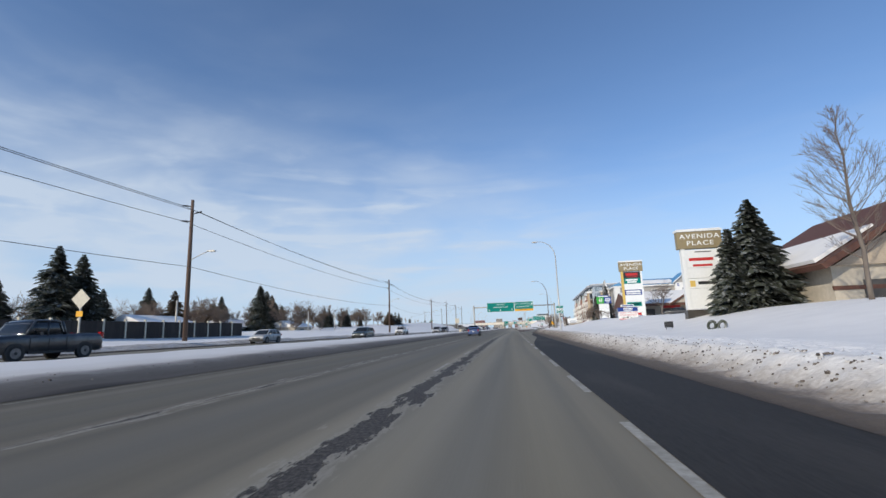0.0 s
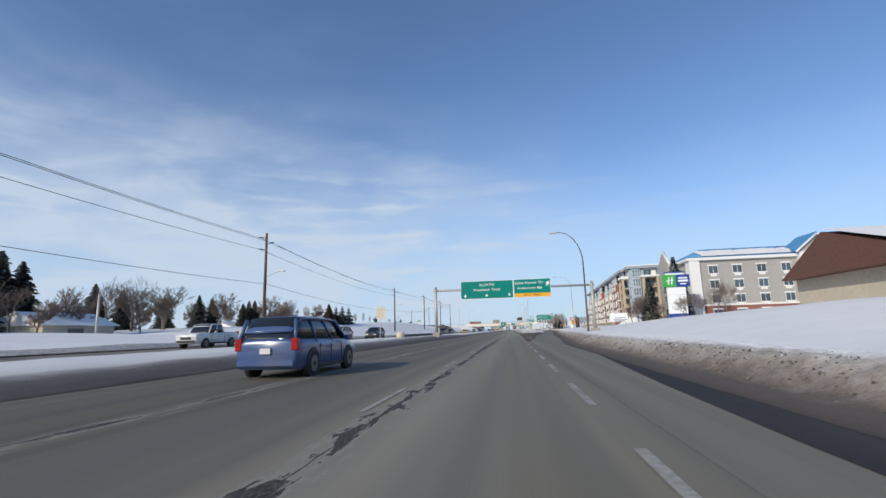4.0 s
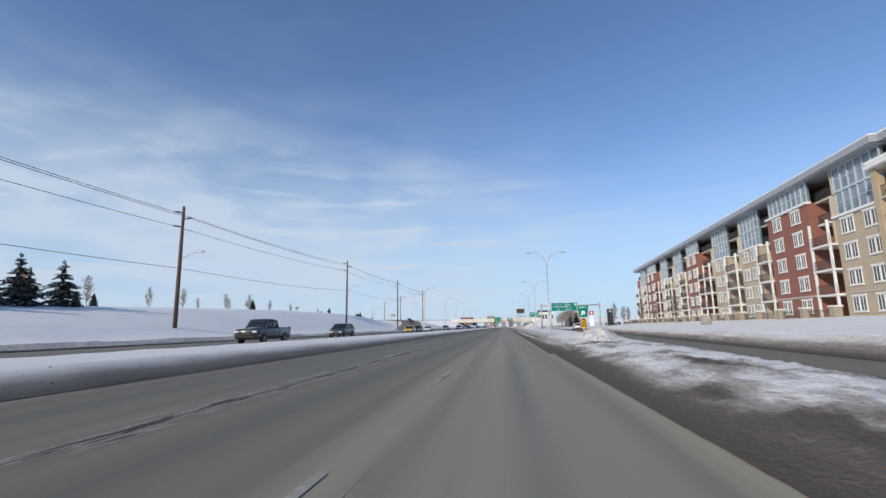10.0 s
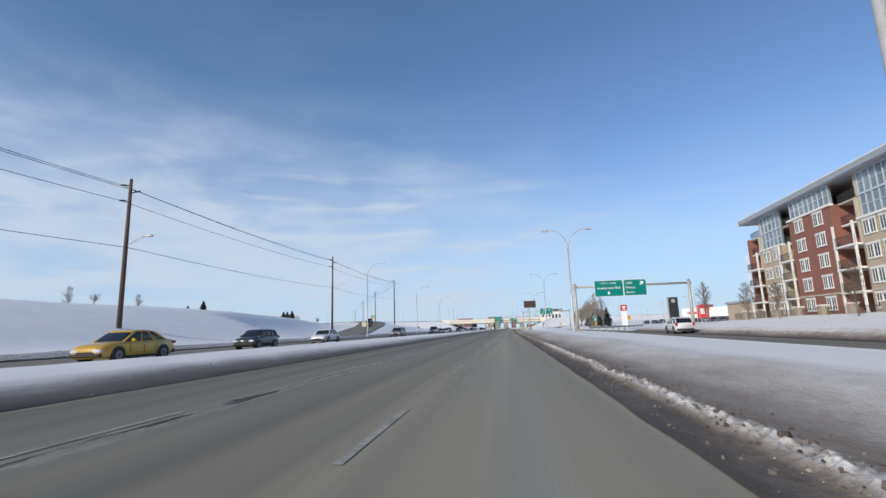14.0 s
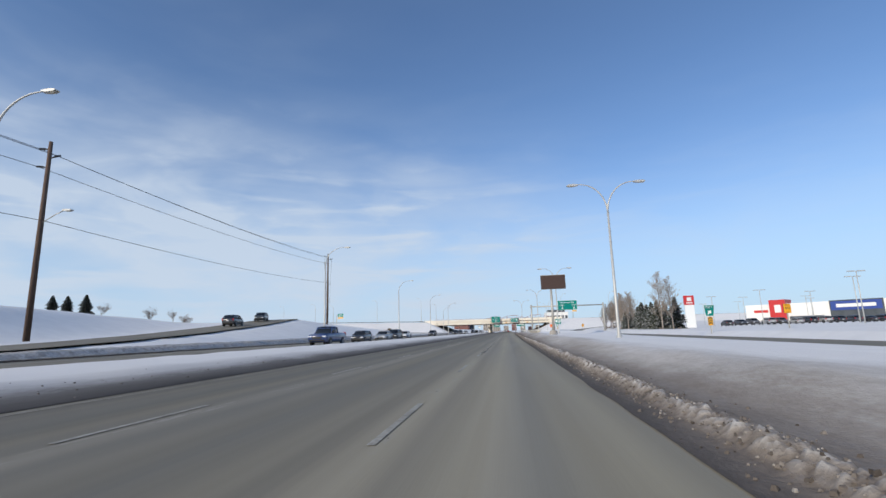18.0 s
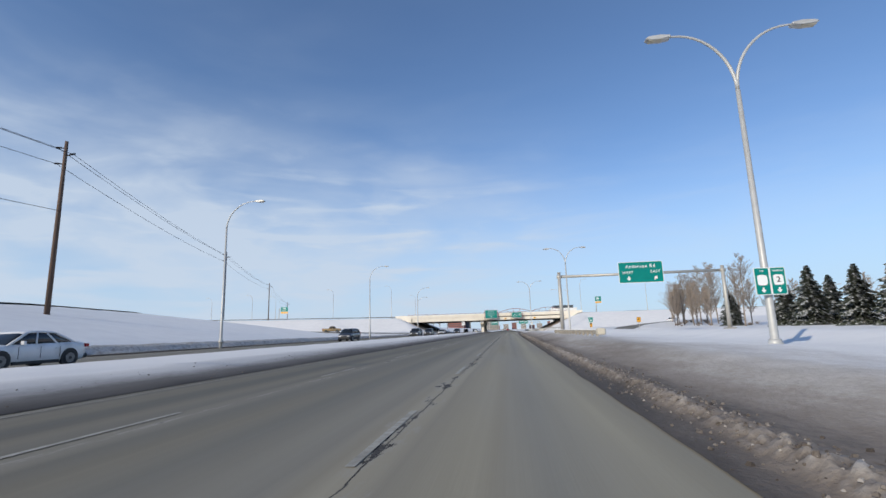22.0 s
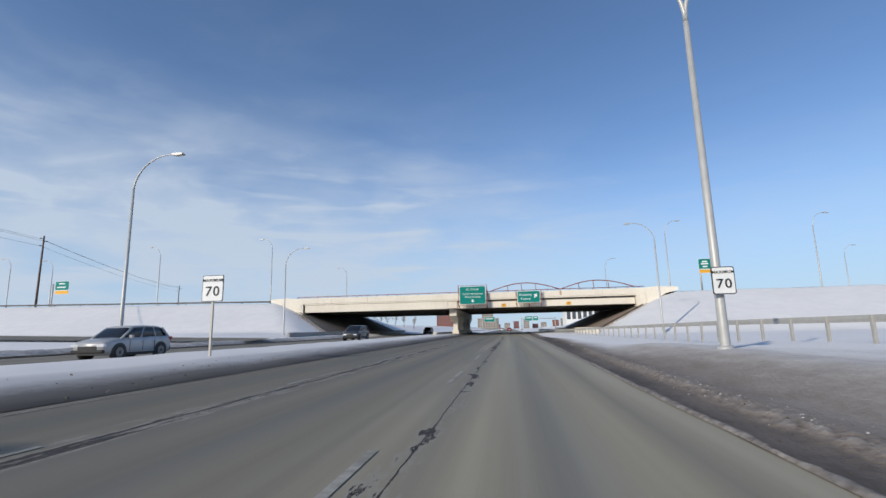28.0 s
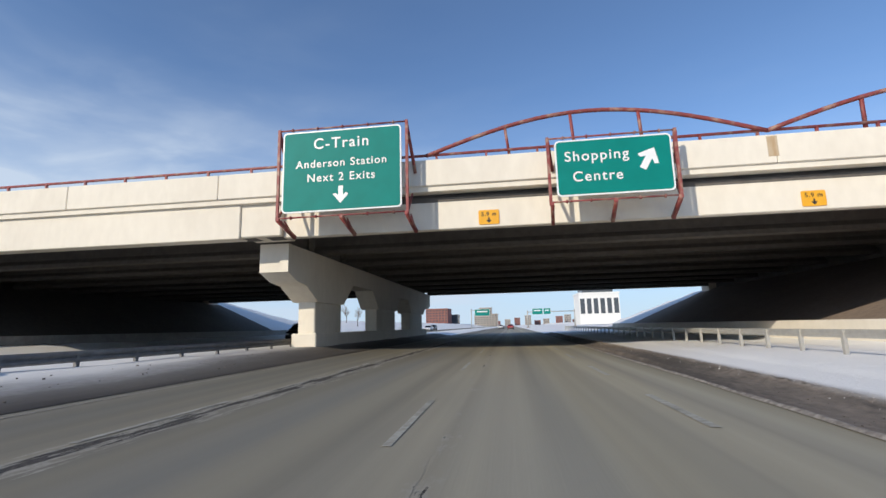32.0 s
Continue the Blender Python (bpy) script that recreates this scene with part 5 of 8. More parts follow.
for u in (2.3, 6.2):
    part("tower_pier", B(u - 0.35, u + 0.35, 1.3, 2.0, 0, 5 * FLOOR_H), TAN_PIER, corner)
for f in range(1, 6):
    part("balcony_slab", B(2.0, 6.5, -0.1, 1.9, f * FLOOR_H - 0.22, f * FLOOR_H), BEIGE, corner)
    if f < 5:
        railing(corner, 2.7, 5.8, 1.75, f * FLOOR_H)
        part("balcony_door", B(2.8, 5.7, -0.1, -0.05, f * FLOOR_H + 0.05, f * FLOOR_H + 2.2), WINDOW, corner)
part("tower_cornice", B(1.7, 6.8, -0.2, 2.4, 5 * FLOOR_H, 5 * FLOOR_H + 0.4, 0.05), WHITE_TRIM, corner)
part("tower_snow", B(1.8, 6.7, -0.1, 2.3, 5 * FLOOR_H + 0.4, 5 * FLOOR_H + 0.8, 0.08), SNOW, corner)
window_in(corner, 4.2, 5 * FLOOR_H + 0.6, 3.0, 1.7, -0.1)

shed = thing("garden_shed", "low brick enclosure with a snowy flat roof", "shed", (33.6, 210.0, 1.2), 95)
part("wall", B(0, 3.6, 0, 2.8, -0.4, 1.75), BRICK, shed)
part("roof", B(-0.35, 3.95, -0.35, 3.15, 1.75, 1.92), BROWN_ROOF, shed)
part("roof_snow", B(-0.28, 3.88, -0.28, 3.08, 1.92, 2.1, 0.05), SNOW, shed)

# the hotel
hotel = thing("hotel", "four storey grey hotel with blue metal roof and brick base", "hotel", (35.2, 165.3, 2.0), 0)
HT = 11.2
part("wall", B(0, 78, 0, 14.4, 2.6, HT), STUCCO_GREY, hotel)
part("brick_base", B(-0.06, 78.1, -0.08, 13, -0.5, 2.6), BRICK, hotel, "red brick ground floor")
part("base_trim", B(-0.15, 78.1, -0.2, 13, 2.5, 2.85), WHITE_TRIM, hotel)
part("corner_bay", B(-0.4, 1.5, -0.5, 1.6, -0.4, HT + 0.4), WHITE_TRIM, hotel)
part("gable_wall", P([(6.4, -0.4), (12.2, -0.4), (12.2, HT + 0.9), (9.3, HT + 3.4), (6.4, HT + 0.9)], 0, 0.7), STUCCO_GREY, hotel).matrix_basis = pose(-0.7, 2.4, 0, 0, 0, 90)
for sgn in (-1, 1):
    part("gable_trim", T([(-1.0, 11.7 + sgn * 3.5, HT + 0.5), (-1.0, 11.7, HT + 3.7)], 0.28, 4), WHITE_TRIM, hotel)
for y in (8.7, 14.7):
    part("gable_pilaster", B(-1.0, -0.3, y - 0.35, y + 0.35, 0, HT + 0.9), WHITE_TRIM, hotel)
part("logo_disc", B(-1.0, -0.95, 10.7, 12.7, HT - 0.7, HT + 1.8, 0.2), SIGN_LIME, hotel, "green emblem panel")
for z, w in ((HT - 1.5, 4.2), (HT - 2.8, 3.9), (HT - 3.9, 2.2)):
    part("sign_bar", B(-1.0, -0.95, 11.7 - w / 2, 11.7 + w / 2, z - 0.35, z + 0.35), SIGN_WHITE if z < HT - 2 else SIGN_LIME, hotel)
part("eave", B(-0.8, 78.5, -0.7, 13.8, HT, HT + 0.55, 0.05), WHITE_TRIM, hotel)
bm = bmesh.new()
loft(bm, [[(-0.8, -0.7, HT + 0.55), (-0.8, 13.8, HT + 0.55), (78.5, 13.8, HT + 0.55), (78.5, -0.7, HT + 0.55)], [(4.0, 5.0, HT + 2.9), (4.0, 8.0, HT + 2.9), (74, 8.0, HT + 2.9), (74, 5.0, HT + 2.9)]])
part("roof", bm, BLUE_ROOF, hotel, "blue standing seam metal roof")
for k in range(44):
    u = lerp(1.5, 76, k / 43)
    part("roof_seam", T([(u, 1.2, HT + 1.36), (lerp(4, 74, k / 43), 5.0, HT + 2.95)], 0.045, 4), BLUE_ROOF, hotel)
for a, e in ((2.2, 19), (23, 46), (50, 76)):
    rows = [[(lerp(a, e, i / 30), lerp(-0.5, 3.6 + 0.7 * rough(i, a, 0.6), j / 6), lerp(HT + 0.75, HT + 2.35, j / 6) + 0.1 + 0.08 * rough(i * 0.7, j * 0.7, 1.0)) for i in range(31)] for j in range(7)]
    ob = new("roof_snow", sheet("roof_snow", rows, SNOW))
    ob.parent = hotel
for f in range(4):
    for k in range(17):
        u = 4.0 + k * 4.3
        if 18.0 < u < 26.4 or 42.8 < u < 51.2:
            continue
        z = 0.3 if f == 0 else 0.25 + f * 2.8
        w = window_in(hotel, u, z, 1.7, 1.5, 0.0)
        w.matrix_basis = pose(u, -0.06, z, 0, 0, 180)
        if f:
            part("vent_grille", B(u - 0.55, u + 0.55, -0.14, 0.0, z - 0.55, z - 0.12), WHITE_TRIM, hotel)
for u in (22.2, 47.0):
    part("projecting_bay", B(u - 3.2, u + 3.2, -1.0, 0, -0.4, HT + 0.9), WHITE_TRIM, hotel)
    part("bay_gable", P([(u - 3.6, HT + 0.9), (u + 3.6, HT + 0.9), (u, HT + 3.9)], -1.1, 5), STUCCO_GREY, hotel)
    for s in (-1, 1):
        part("bay_roof", P([(u + s * 4.0, HT + 0.75), (u, HT + 4.1), (u, HT + 4.4), (u + s * 4.2, HT + 0.95)], -1.5, 5), BLUE_ROOF, hotel)
        part("gable_trim", T([(u + s * 4.0, -1.45, HT + 0.7), (u, -1.45, HT + 4.05)], 0.22, 4), WHITE_TRIM, hotel)
    part("round_window", T([(u, -1.2, HT + 2.0), (u, -1.08, HT + 2.0)], 0.5, 14), WHITE_TRIM, hotel)
    for f in range(4):
        window_in(hotel, u, 0.3 + f * 2.8, 2.4, 1.6, 0).matrix_basis = pose(u, -1.02, 0.3 + f * 2.8, 0, 0, 180)
    for z in (HT - 0.2, HT + 0.35):
        part("blue_tile", B(u - 2.6, u - 2.0, -1.04, -1.0, z - 0.15, z + 0.15), SIGN_BLUE, hotel)

# the shopping plaza: low shops under broad snowy roofs with gables
plaza = thing("shopping_plaza", "low row of shops with brown gables and snow-covered roofs", "shops", (24.5, 99.5, 2.0), 0)
part("shop_wall", B(0, 60, 0, 14, -0.5, 3.0), BEIGE, plaza)
rows = [[(lerp(-1.2, 61, i / 30), lerp(-2.2, 8, j / 5), 2.95 + 3.0 * (j / 5) + 0.06 * rough(i, j, 1.0)) for i in range(31)] for j in range(6)]
ob = new("roof_snow", sheet("roof_snow", rows, SNOW))
ob.parent = plaza
swap = Matrix(((0, 1, 0, 0), (1, 0, 0, 0), (0, 0, 1, 0), (0, 0, 0, 1)))
part("roof_deck", P([(-2.1, 2.6), (8, 5.7), (14, 2.6)], -1.2, 61), BROWN_ROOF, plaza).matrix_basis = swap
part("eave_fascia", B(-1.3, 61.2, -2.4, -2.2, 2.4, 2.9), BROWN_ROOF, plaza, "dark brown eave board")
for k in range(12):
    u = 2 + 5.0 * k
    part("shop_window", B(u - 1.8, u + 1.8, -0.06, 0.02, 0.1, 1.9), SHADE_WALL, plaza)
    part("arcade_post", B(u - 2.7, u - 2.4, -2.1, -1.8, -0.5, 2.5), STONE, plaza)
    if k % 2:
        part("shop_sign", B(u - 1.7, u + 1.7, -0.16, -0.02, 2.0, 2.55, 0.05), (SIGN_RED, SIGN_GREEN, SIGN_TAN)[(k // 2) % 3], plaza)
for u, w, h, y in ((11.0, 9.0, 2.6, -2.6), (21.5, 10, 2.9, -4.5), (42, 10, 2.9, -4.0)):
    g = part("gable", P([(u - w / 2, 2.9), (u + w / 2, 2.9), (u, 2.9 + h)], y, y + 0.3), BEIGE, plaza)
    for s in (-1, 1):
        part("gable_board", T([(u + s * (w / 2 + 0.5), y - 0.1, 2.6), (u, y - 0.1, 3.05 + h)], 0.24, 4), BROWN_ROOF, g)
    part("gable_snow", P([(u - w / 2 - 0.6, 2.75), (u, 3.4 + h), (u + w / 2 + 0.6, 2.75), (u + w / 2 + 0.3, 2.6), (u, 3.05 + h), (u - w / 2 - 0.3, 2.6)], y - 0.05, 3), SNOW, plaza)
    if y < -3:
        part("gable_sign", B(u - 2.9, u + 2.9, y - 0.2, y + 0.01, 2.15, 2.75), SIGN_RED, plaza, "red shop sign board")
        part("gable_sign", B(u - 2.2, u + 2.2, y - 0.15, y + 0.01, 2.85, 3.25), SIGN_TAN, plaza)
        for s in (-1, 1):
            part("gable_post", B(u + s * (w / 2 - 0.3) - 0.3, u + s * (w / 2 - 0.3) + 0.3, y, y + 0.6, -0.5, 2.9), STONE, plaza)

diner = thing("roadside_restaurant", "tan roadside building with a steep brown gable roof in the snow", "building", (23.6, 38.5, 1.6), 0)
part("wall", B(0, 16, 0, 14, -0.6, 3.3), BEIGE, diner)
part("gable", P([(0.0, 3.3), (16, 3.3), (8.0, 8.0)], -0.4, 0.2), TAN, diner)
for s in (-1, 1):
    part("roof_edge", P([(8 + s * 9.5, 3.35), (8.0, 9.0), (8.0, 8.5), (8 + s * 9.2, 3.0)], -1.5, 14.5), BROWN_ROOF, diner)
part("roof_snow", P([(-1.3, 3.55), (1.2, 5.05), (3.0, 6.1), (2.9, 6.25), (1.0, 5.25), (-1.45, 3.8)], -0.6, 14), SNOW, diner)
for u in (2.0, 6.0, 10.0):
    part("shop_window", B(u, u + 2.2, -0.05, 0.02, 0.4, 2.2), SHADE_WALL, diner)
part("band", B(-0.05, 16, -0.08, 0.1, 1.5, 1.8), BROWN_ROOF, diner)

# the car dealership
dealer = thing("car_dealership", "long white car dealership with red entrance tower and dark windows", "showroom", (98.5, 530.5, 0.3), -45)
part("wall", B(0, 90, 0, 20, 0, 8.4), WHITE_TRIM, dealer)
part("entrance_tower", B(9, 14.5, -1.5, 6, 0, 10.0, 0.06), SIGN_RED, dealer, "red entrance tower")
part("white_arch", B(10.8, 13.0, -1.75, -1.45, 5.0, 8.0, 0.1), WHITE_TRIM, dealer)
part("sign_bar", B(3.0, 8.0, -0.15, 0.0, 5.2, 6.2), SIGN_RED, dealer)
part("showroom_glass", B(15, 26, -0.08, 0.02, 0.3, 3.4), FAR_DARK, dealer)
part("dark_fascia", B(28, 43, -0.6, 0.1, 2.0, 8.6), FAR_DARK, dealer)
part("banner", B(28.4, 42.6, -0.72, -0.6, 5.0, 8.2), SIGN_BLUE, dealer)
part("sign_bar", B(30, 41, -0.8, -0.72, 6.0, 7.2), WHITE_TRIM, dealer)
part("showroom_glass", B(45, 84, -0.08, 0.02, 0.3, 3.2), FAR_DARK, dealer)
for u in (46, 54, 62, 70, 78):
    part("window_post", B(u - 0.2, u + 0.2, -0.14, 0.0, 0.3, 3.2), WHITE_TRIM, dealer)
shop = thing("low_shop", "low tan building with a flat roof past the apartments", "building", (53.5, 352, 0.9), 0)
part("wall", B(0, 16, 0, 18, -0.4, 4.2), TAN, shop)
part("roof_edge", B(-0.3, 16.3, -0.3, 18.3, 4.2, 4.7), FASCIA, shop)
part("shop_window", B(1.5, 7, -0.05, 0.02, 0.3, 2.6), SHADE_WALL, shop)

# far city beyond the overpass
def far_block(x, y, w, d, h, wall, label, floors, bays, dark=False, z=0.5):
    b = thing("far_building", label, "building", (x, y, z), group="far buildings")
    part("wall", B(-w / 2, w / 2, 0, d, 0, h), wall, b)
    for f in range(floors):
        zz = h * (f + 0.35) / floors
        for k in range(bays):
            u = lerp(-w / 2, w / 2, (k + 0.5) / bays)
            part("window", B(u - w / bays * 0.33, u + w / bays * 0.33, -0.15, 0.02, zz, zz + h / floors * 0.5), FAR_DARK, b)
    part("roof_edge", B(-w / 2 - 0.4, w / 2 + 0.4, -0.4, d, h, h + 1.0), wall, b)
    return b


far_block(-69, 1020, 21, 30, 17, FAR_RED, "red brick block far beyond the overpass", 7, 7)
far_block(-58, 1060, 9, 20, 12, FAR_DARK, "dark glass office beside the red block", 5, 4)
far_block(-29, 1150, 28, 30, 14, FAR_BEIGE, "beige stepped apartment tower far beyond the overpass", 6, 8)
far_block(-30, 1160, 15, 24, 22, FAR_BEIGE, "upper storeys of the beige tower", 9, 5)
far_block(59, 900, 26, 26, 20, WHITE_TRIM, "white office block with tall dark window bays", 1, 6)
far_block(59, 904, 20, 18, 23, FAR_DARK, "dark plant storey of the office block", 1, 5)
for k in range(9):
    far_block(30 + 24 * k - 60, 1700 + 40 * (k % 3), 14, 20, 10 + 4 * ((k * 5) % 4), FAR_BEIGE if k % 2 else FAR_RED, "distant pale building on the skyline", 5, 4)

# ---- lane lines, broken joints, slush and snow banks ----


DASH_YS = np.interp(np.arange(-12, 75), [-13, 0, 14, 21, 29, 37, 52, 56, 60, 160], [-76.2, 41.17, 166.73, 232.49, 305.76, 379.15, 514.35, 547.6, 580.93, 1411])


def line_piece(name, xf, y0, y1, w, parent, material=PAINT_LINE, z=0.009):
    n = max(1, int((y1 - y0) / 1.0))
    rows = [[(xf(y) - w / 2, y, z), (xf(y) + w / 2, y, z)] for y in (lerp(y0, y1, k / n) for k in range(n + 1))]
    ob = new(name, sheet(name, rows, material, False))
    ob.parent = parent
    return ob


lines = thing("lane_marking", "worn white dashed lane lines on grey asphalt", "road marking", kind="structure")
for y in DASH_YS:
    for k, xf in enumerate((X_LINE1, X_LINE2)):
        if (k == 0 and (y < 20 and int(y) % 2)) or (k == 1 and y < 150):
            continue
        line_piece("lane_dash", xf, y, y + 3.0, 0.1, lines)
for k in range(-12, 18):
    line_piece("lane_dash", lambda y: X_RIGHT(y) + 0.02, 9.0 + 5.71 * k, 12.0 + 5.71 * k, 0.13, lines)
for k in range(0, 40):
    line_piece("lane_dash", lambda y: X_RIGHT(y) + 0.02, 525.4 + 5.65 * k, 528.0 + 5.65 * k, 0.13, lines)
for k in range(8):
    line_piece("edge_line", lambda y: X_LEFT(y) + 0.42, -80 + 90 * k, 10 + 90 * k, 0.08, lines, FAINT_LINE)


def bank(name, y0, y1, left, right, profile, material, label, step=0.4, across=12, jitter=0.05, seed=0.0, grain=1.7, from_road=None):
    """A bank of ploughed snow: profile(f, y) gives its height over the ground across the strip, roughened by noise."""
    rows = []
    for y in np.arange(y0, y1 + 0.01, step):
        y = float(y)
        a, b = left(y), right(y)
        row = []
        for k in range(across + 1):
            f = k / across
            x = lerp(a, b, f)
            edge = min(1.0, 4 * f, 4 * (1 - f))
            n = noise.noise(Vector((x * grain, y * grain * 0.7, seed))) + 0.6 * noise.noise(Vector((x * grain * 2.6, y * grain * 2.2, seed + 7)))
            z = profile(f, y, x)
            row.append((x + 0.3 * jitter * n, y, max(z + jitter * n * edge, min(z, 0.02))))
        rows.append(row)
    ob = new(name, sheet(name, rows, material))
    if from_road:
        place = ob.data.attributes.new("from_road", "FLOAT", "POINT")
        place.data.foreach_set("value", [from_road(v.co.x, v.co.y) for v in ob.data.vertices])
    return tagged(ob, label, "snow bank", kind="stuff")


RIDGE_TOP = curve_of((190, 0.03), (215, 0.08), (285, 0.09), (305, 0.14), (340, 0.18), (388, 0.18), (402, 0.1), (430, 0.1), (448, 0.16), (474, 0.15), (492, 0.06), (540, 0.05), (700, 0.07))
RIDGE_AT = curve_of((190, 0.78), (290, 0.76), (320, 0.72), (485, 0.72), (512, 0.85), (550, 1.35), (566, 0.95), (590, 1.2), (700, 1.4))


def ridge_share(x, y):
    """How far a place is up the ploughed ridge that runs along the asphalt's edge: 1 on its crest."""
    d = x - x_edge(y) - RIDGE_AT(y) - 0.12 * noise.noise(Vector((0.0, y * 0.35, 6.0)))
    return math.exp(-(d / (0.18 if d < 0 else 0.26 + 0.4 * smooth((y - 436) / 10) * smooth((490 - y) / 10))) ** 2)


def ridge_lump(x, y):
    return 0.7 * noise.noise(Vector((x * 6.5, y * 5.2, 2.0))) + 0.9 * noise.noise(Vector((x * 13.0, y * 11.0, 5.0)))


def shoulder_height(f, y, x):
    d = x - x_edge(y)
    z = 0.012 + 0.07 * smooth((d - 0.35) / 0.9)
    z = max(z, ground_z(x, y) + 0.05 * smooth(d / 0.6), 0.012)
    share = ridge_share(x, y)
    return z + RIDGE_TOP(y) * share * (0.8 + 0.5 * noise.noise(Vector((x, y * 0.8, 1.0)))) + 0.085 * share * max(-0.4, ridge_lump(x, y)) * smooth(RIDGE_TOP(y) / 0.1)


def spray_reach(x, y):
    """The dirt of the spray: brown at the edge, paler lumps on the ridge, stained snow behind it, then clean."""
    d = x - x_edge(y)
    share = ridge_share(x, y)
    back = d * lerp(lerp(1.55, 1.4, smooth((y - 285) / 35)), 1.08, smooth((y - 385) / 25))
    back = min(back, 0.5) if d < RIDGE_AT(y) * 0.75 else back
    back += 1.5 * smooth((214 - y) / 8) * smooth((d - 0.9) / 0.6)
    white = smooth((y - 205) / 14) * smooth((288 - y) / 14)
    late = smooth((y - 425) / 15)
    crest = lerp(lerp(2.6, 1.5, late), 4.6, white) + lerp(4.2, 2.0, late) * ridge_lump(x, y)
    value = lerp(back, max(0.2, crest), share ** (2.5 if white > 0.5 else 1.2) * lerp(0.55, 1.0, smooth((y - 440) / 10) + white + smooth((y - 315) / 12) * smooth((392 - y) / 10)))
    clean = 0.7 + 0.35 * ridge_lump(x, y * 0.3) if d < RIDGE_AT(y) - 0.1 else 0.8 + (d - RIDGE_AT(y) + 0.1) * lerp(3.4, 9.0, smooth((y - 552) / 8))
    return lerp(value, clean + 0.8 * share * ridge_lump(x, y), smooth((y - 512) / 35))


def median_height(f, y, x):
    d = X_LEFT(y) - x
    return max(0.012, ground_z(x, y) + 0.05, (OPP_Z(y) + 0.03) * smooth((d - 3) / 3))


bank("median_snow", -80, 640, lambda y: OPP_R(y) - 0.4, lambda y: X_LEFT(y) + 0.05, median_height, MEDIAN,
     "snow bank on the median, dirty grey at its foot", 0.5, 40, 0.012, 3, 0.9, lambda x, y: (X_LEFT(y) + 0.05 - x) * lerp(lerp(0.75, 0.6, smooth((y - 70) / 40)), 1.0, smooth((y - 155) / 25)) * lerp(1.0, 0.6, smooth((y - 584) / 10)))
bank("shoulder_snow", 196, 640, lambda y: x_edge(y) + 1.15, lambda y: min(x_edge(y) + 8.0, max(x_edge(y) + 4.5, RAMP_L(y) - 0.2)), shoulder_height, SHOULDER,
     "dirty stained snow fading to white away from the road", 0.25, 44, 0.02, 10, 3.0, spray_reach)
def gore_stain(x, y):
    """How clean the gore is: pale streaks between two tyre tracks, all brown where cars cut across, then white."""
    d, w = x - X_RIGHT(y), max(0.6, RAMP_L(y) - X_RIGHT(y))
    streaks = lerp(1.0, 0.82, smooth((y - 134) / 8)) * smooth((d - 0.15) / 0.5) * smooth((w - d + 0.2) / 0.5) - 0.35 * math.exp(-((d / w - 0.5) / 0.09) ** 2) - 0.25 * math.exp(-((d / w - 0.3) / 0.05) ** 2) - 0.4 * math.exp(-((d / w - 0.82) / 0.06) ** 2)
    streaks *= lerp(0.74, 0.5, smooth((y - 158) / 10))
    churn = 0.95 + 0.9 * noise.noise(Vector((x * 0.8, y * 0.3, 3.0))) + 0.7 * noise.noise(Vector((x * 2.2, y * 0.9, 5.0)))
    white = min((d - 0.4) * 1.6, 2.1, 1.1 * (RAMP_L(y) - x) + 0.1) if y < 200 else min(d * 1.1 - 0.1, 1.2 * (RAMP_L(y) - x) + 0.2)
    return lerp(streaks, white * lerp(max(0.1, churn), 1.0, smooth((y - 196) / 14)), smooth((y - 172) / 14))


bank("shoulder_rubble", 196, 640, lambda y: x_edge(y) + 0.03 + 0.05 * noise.noise(Vector((y * 0.5, 0, 7))), lambda y: x_edge(y) + lerp(1.7, 2.5, smooth((y - 500) / 50)), shoulder_height, SHOULDER,
     "crumbled ridge of brown frozen snow along the road edge", 0.05, 42, 0.012, 21, 9.0, spray_reach)
bank("gore_snow", 116, 218, lambda y: X_RIGHT(y) + 0.2, lambda y: max(X_RIGHT(y) + 0.5, lerp(X_RIGHT(y) + 0.6, RAMP_L(y) + 0.15, smooth((y - 116) / 14))), lambda f, y, x: 0.03 * min(1.0, 6 * f, 6 * (1 - f)) + 0.014 + (0.06 + 0.34 * smooth((y - 160) / 35)) * math.sin(math.pi * f) * smooth((y - 118) / 40), GORE,
     "brown churned slush and ploughed snow on the gore", 0.12, 36, 0.075, 8, 3.4, gore_stain)
def kerb_height(f, y, x):
    d = x - RAMP_R(y) + 0.55
    tall = lerp(0.5, 0.26, smooth((y - 125) / 40))
    return max(0.05 * smooth((d + 0.55) / 0.3) + 0.014 + tall * smooth((d - 0.2) / 1.1) - 0.12 * smooth((d - 1.7) / 1.0), ground_z(x, y) + 0.05 * smooth(d / 0.7))


bank("kerb_snow", -80, 330, lambda y: RAMP_R(y) - 1.1, lambda y: RAMP_R(y) + 3.6, kerb_height, KERB,
     "lumpy ploughed snow bank with a brown foot beside the exit lane", 0.16, 48, 0.085, 6, 3.2, lambda x, y: (x - RAMP_R(y) + 1.1) * lerp(1.75, 1.0, smooth((y - 18) / 34)))
bank("far_bank", -80, 590, lambda y: OPP_L(y) - 1.6, lambda y: OPP_L(y) + 0.3, lambda f, y, x: max(ground_z(x, y), OPP_Z(y)) + 0.08 + 0.16 * math.sin(math.pi * f), RIDGE_GREY,
     "dirty snow ridge on the far side of the opposite carriageway", 0.5, 7, 0.13, 12, 1.4)
bank("far_kerb_slush", -80, 590, lambda y: OPP_L(y) + 0.1, lambda y: OPP_L(y) + 1.3, lambda f, y, x: OPP_Z(y) + 0.04, SLUSH,
     "dark slush along the opposite carriageway", 1.0, 4, 0.02, 13)


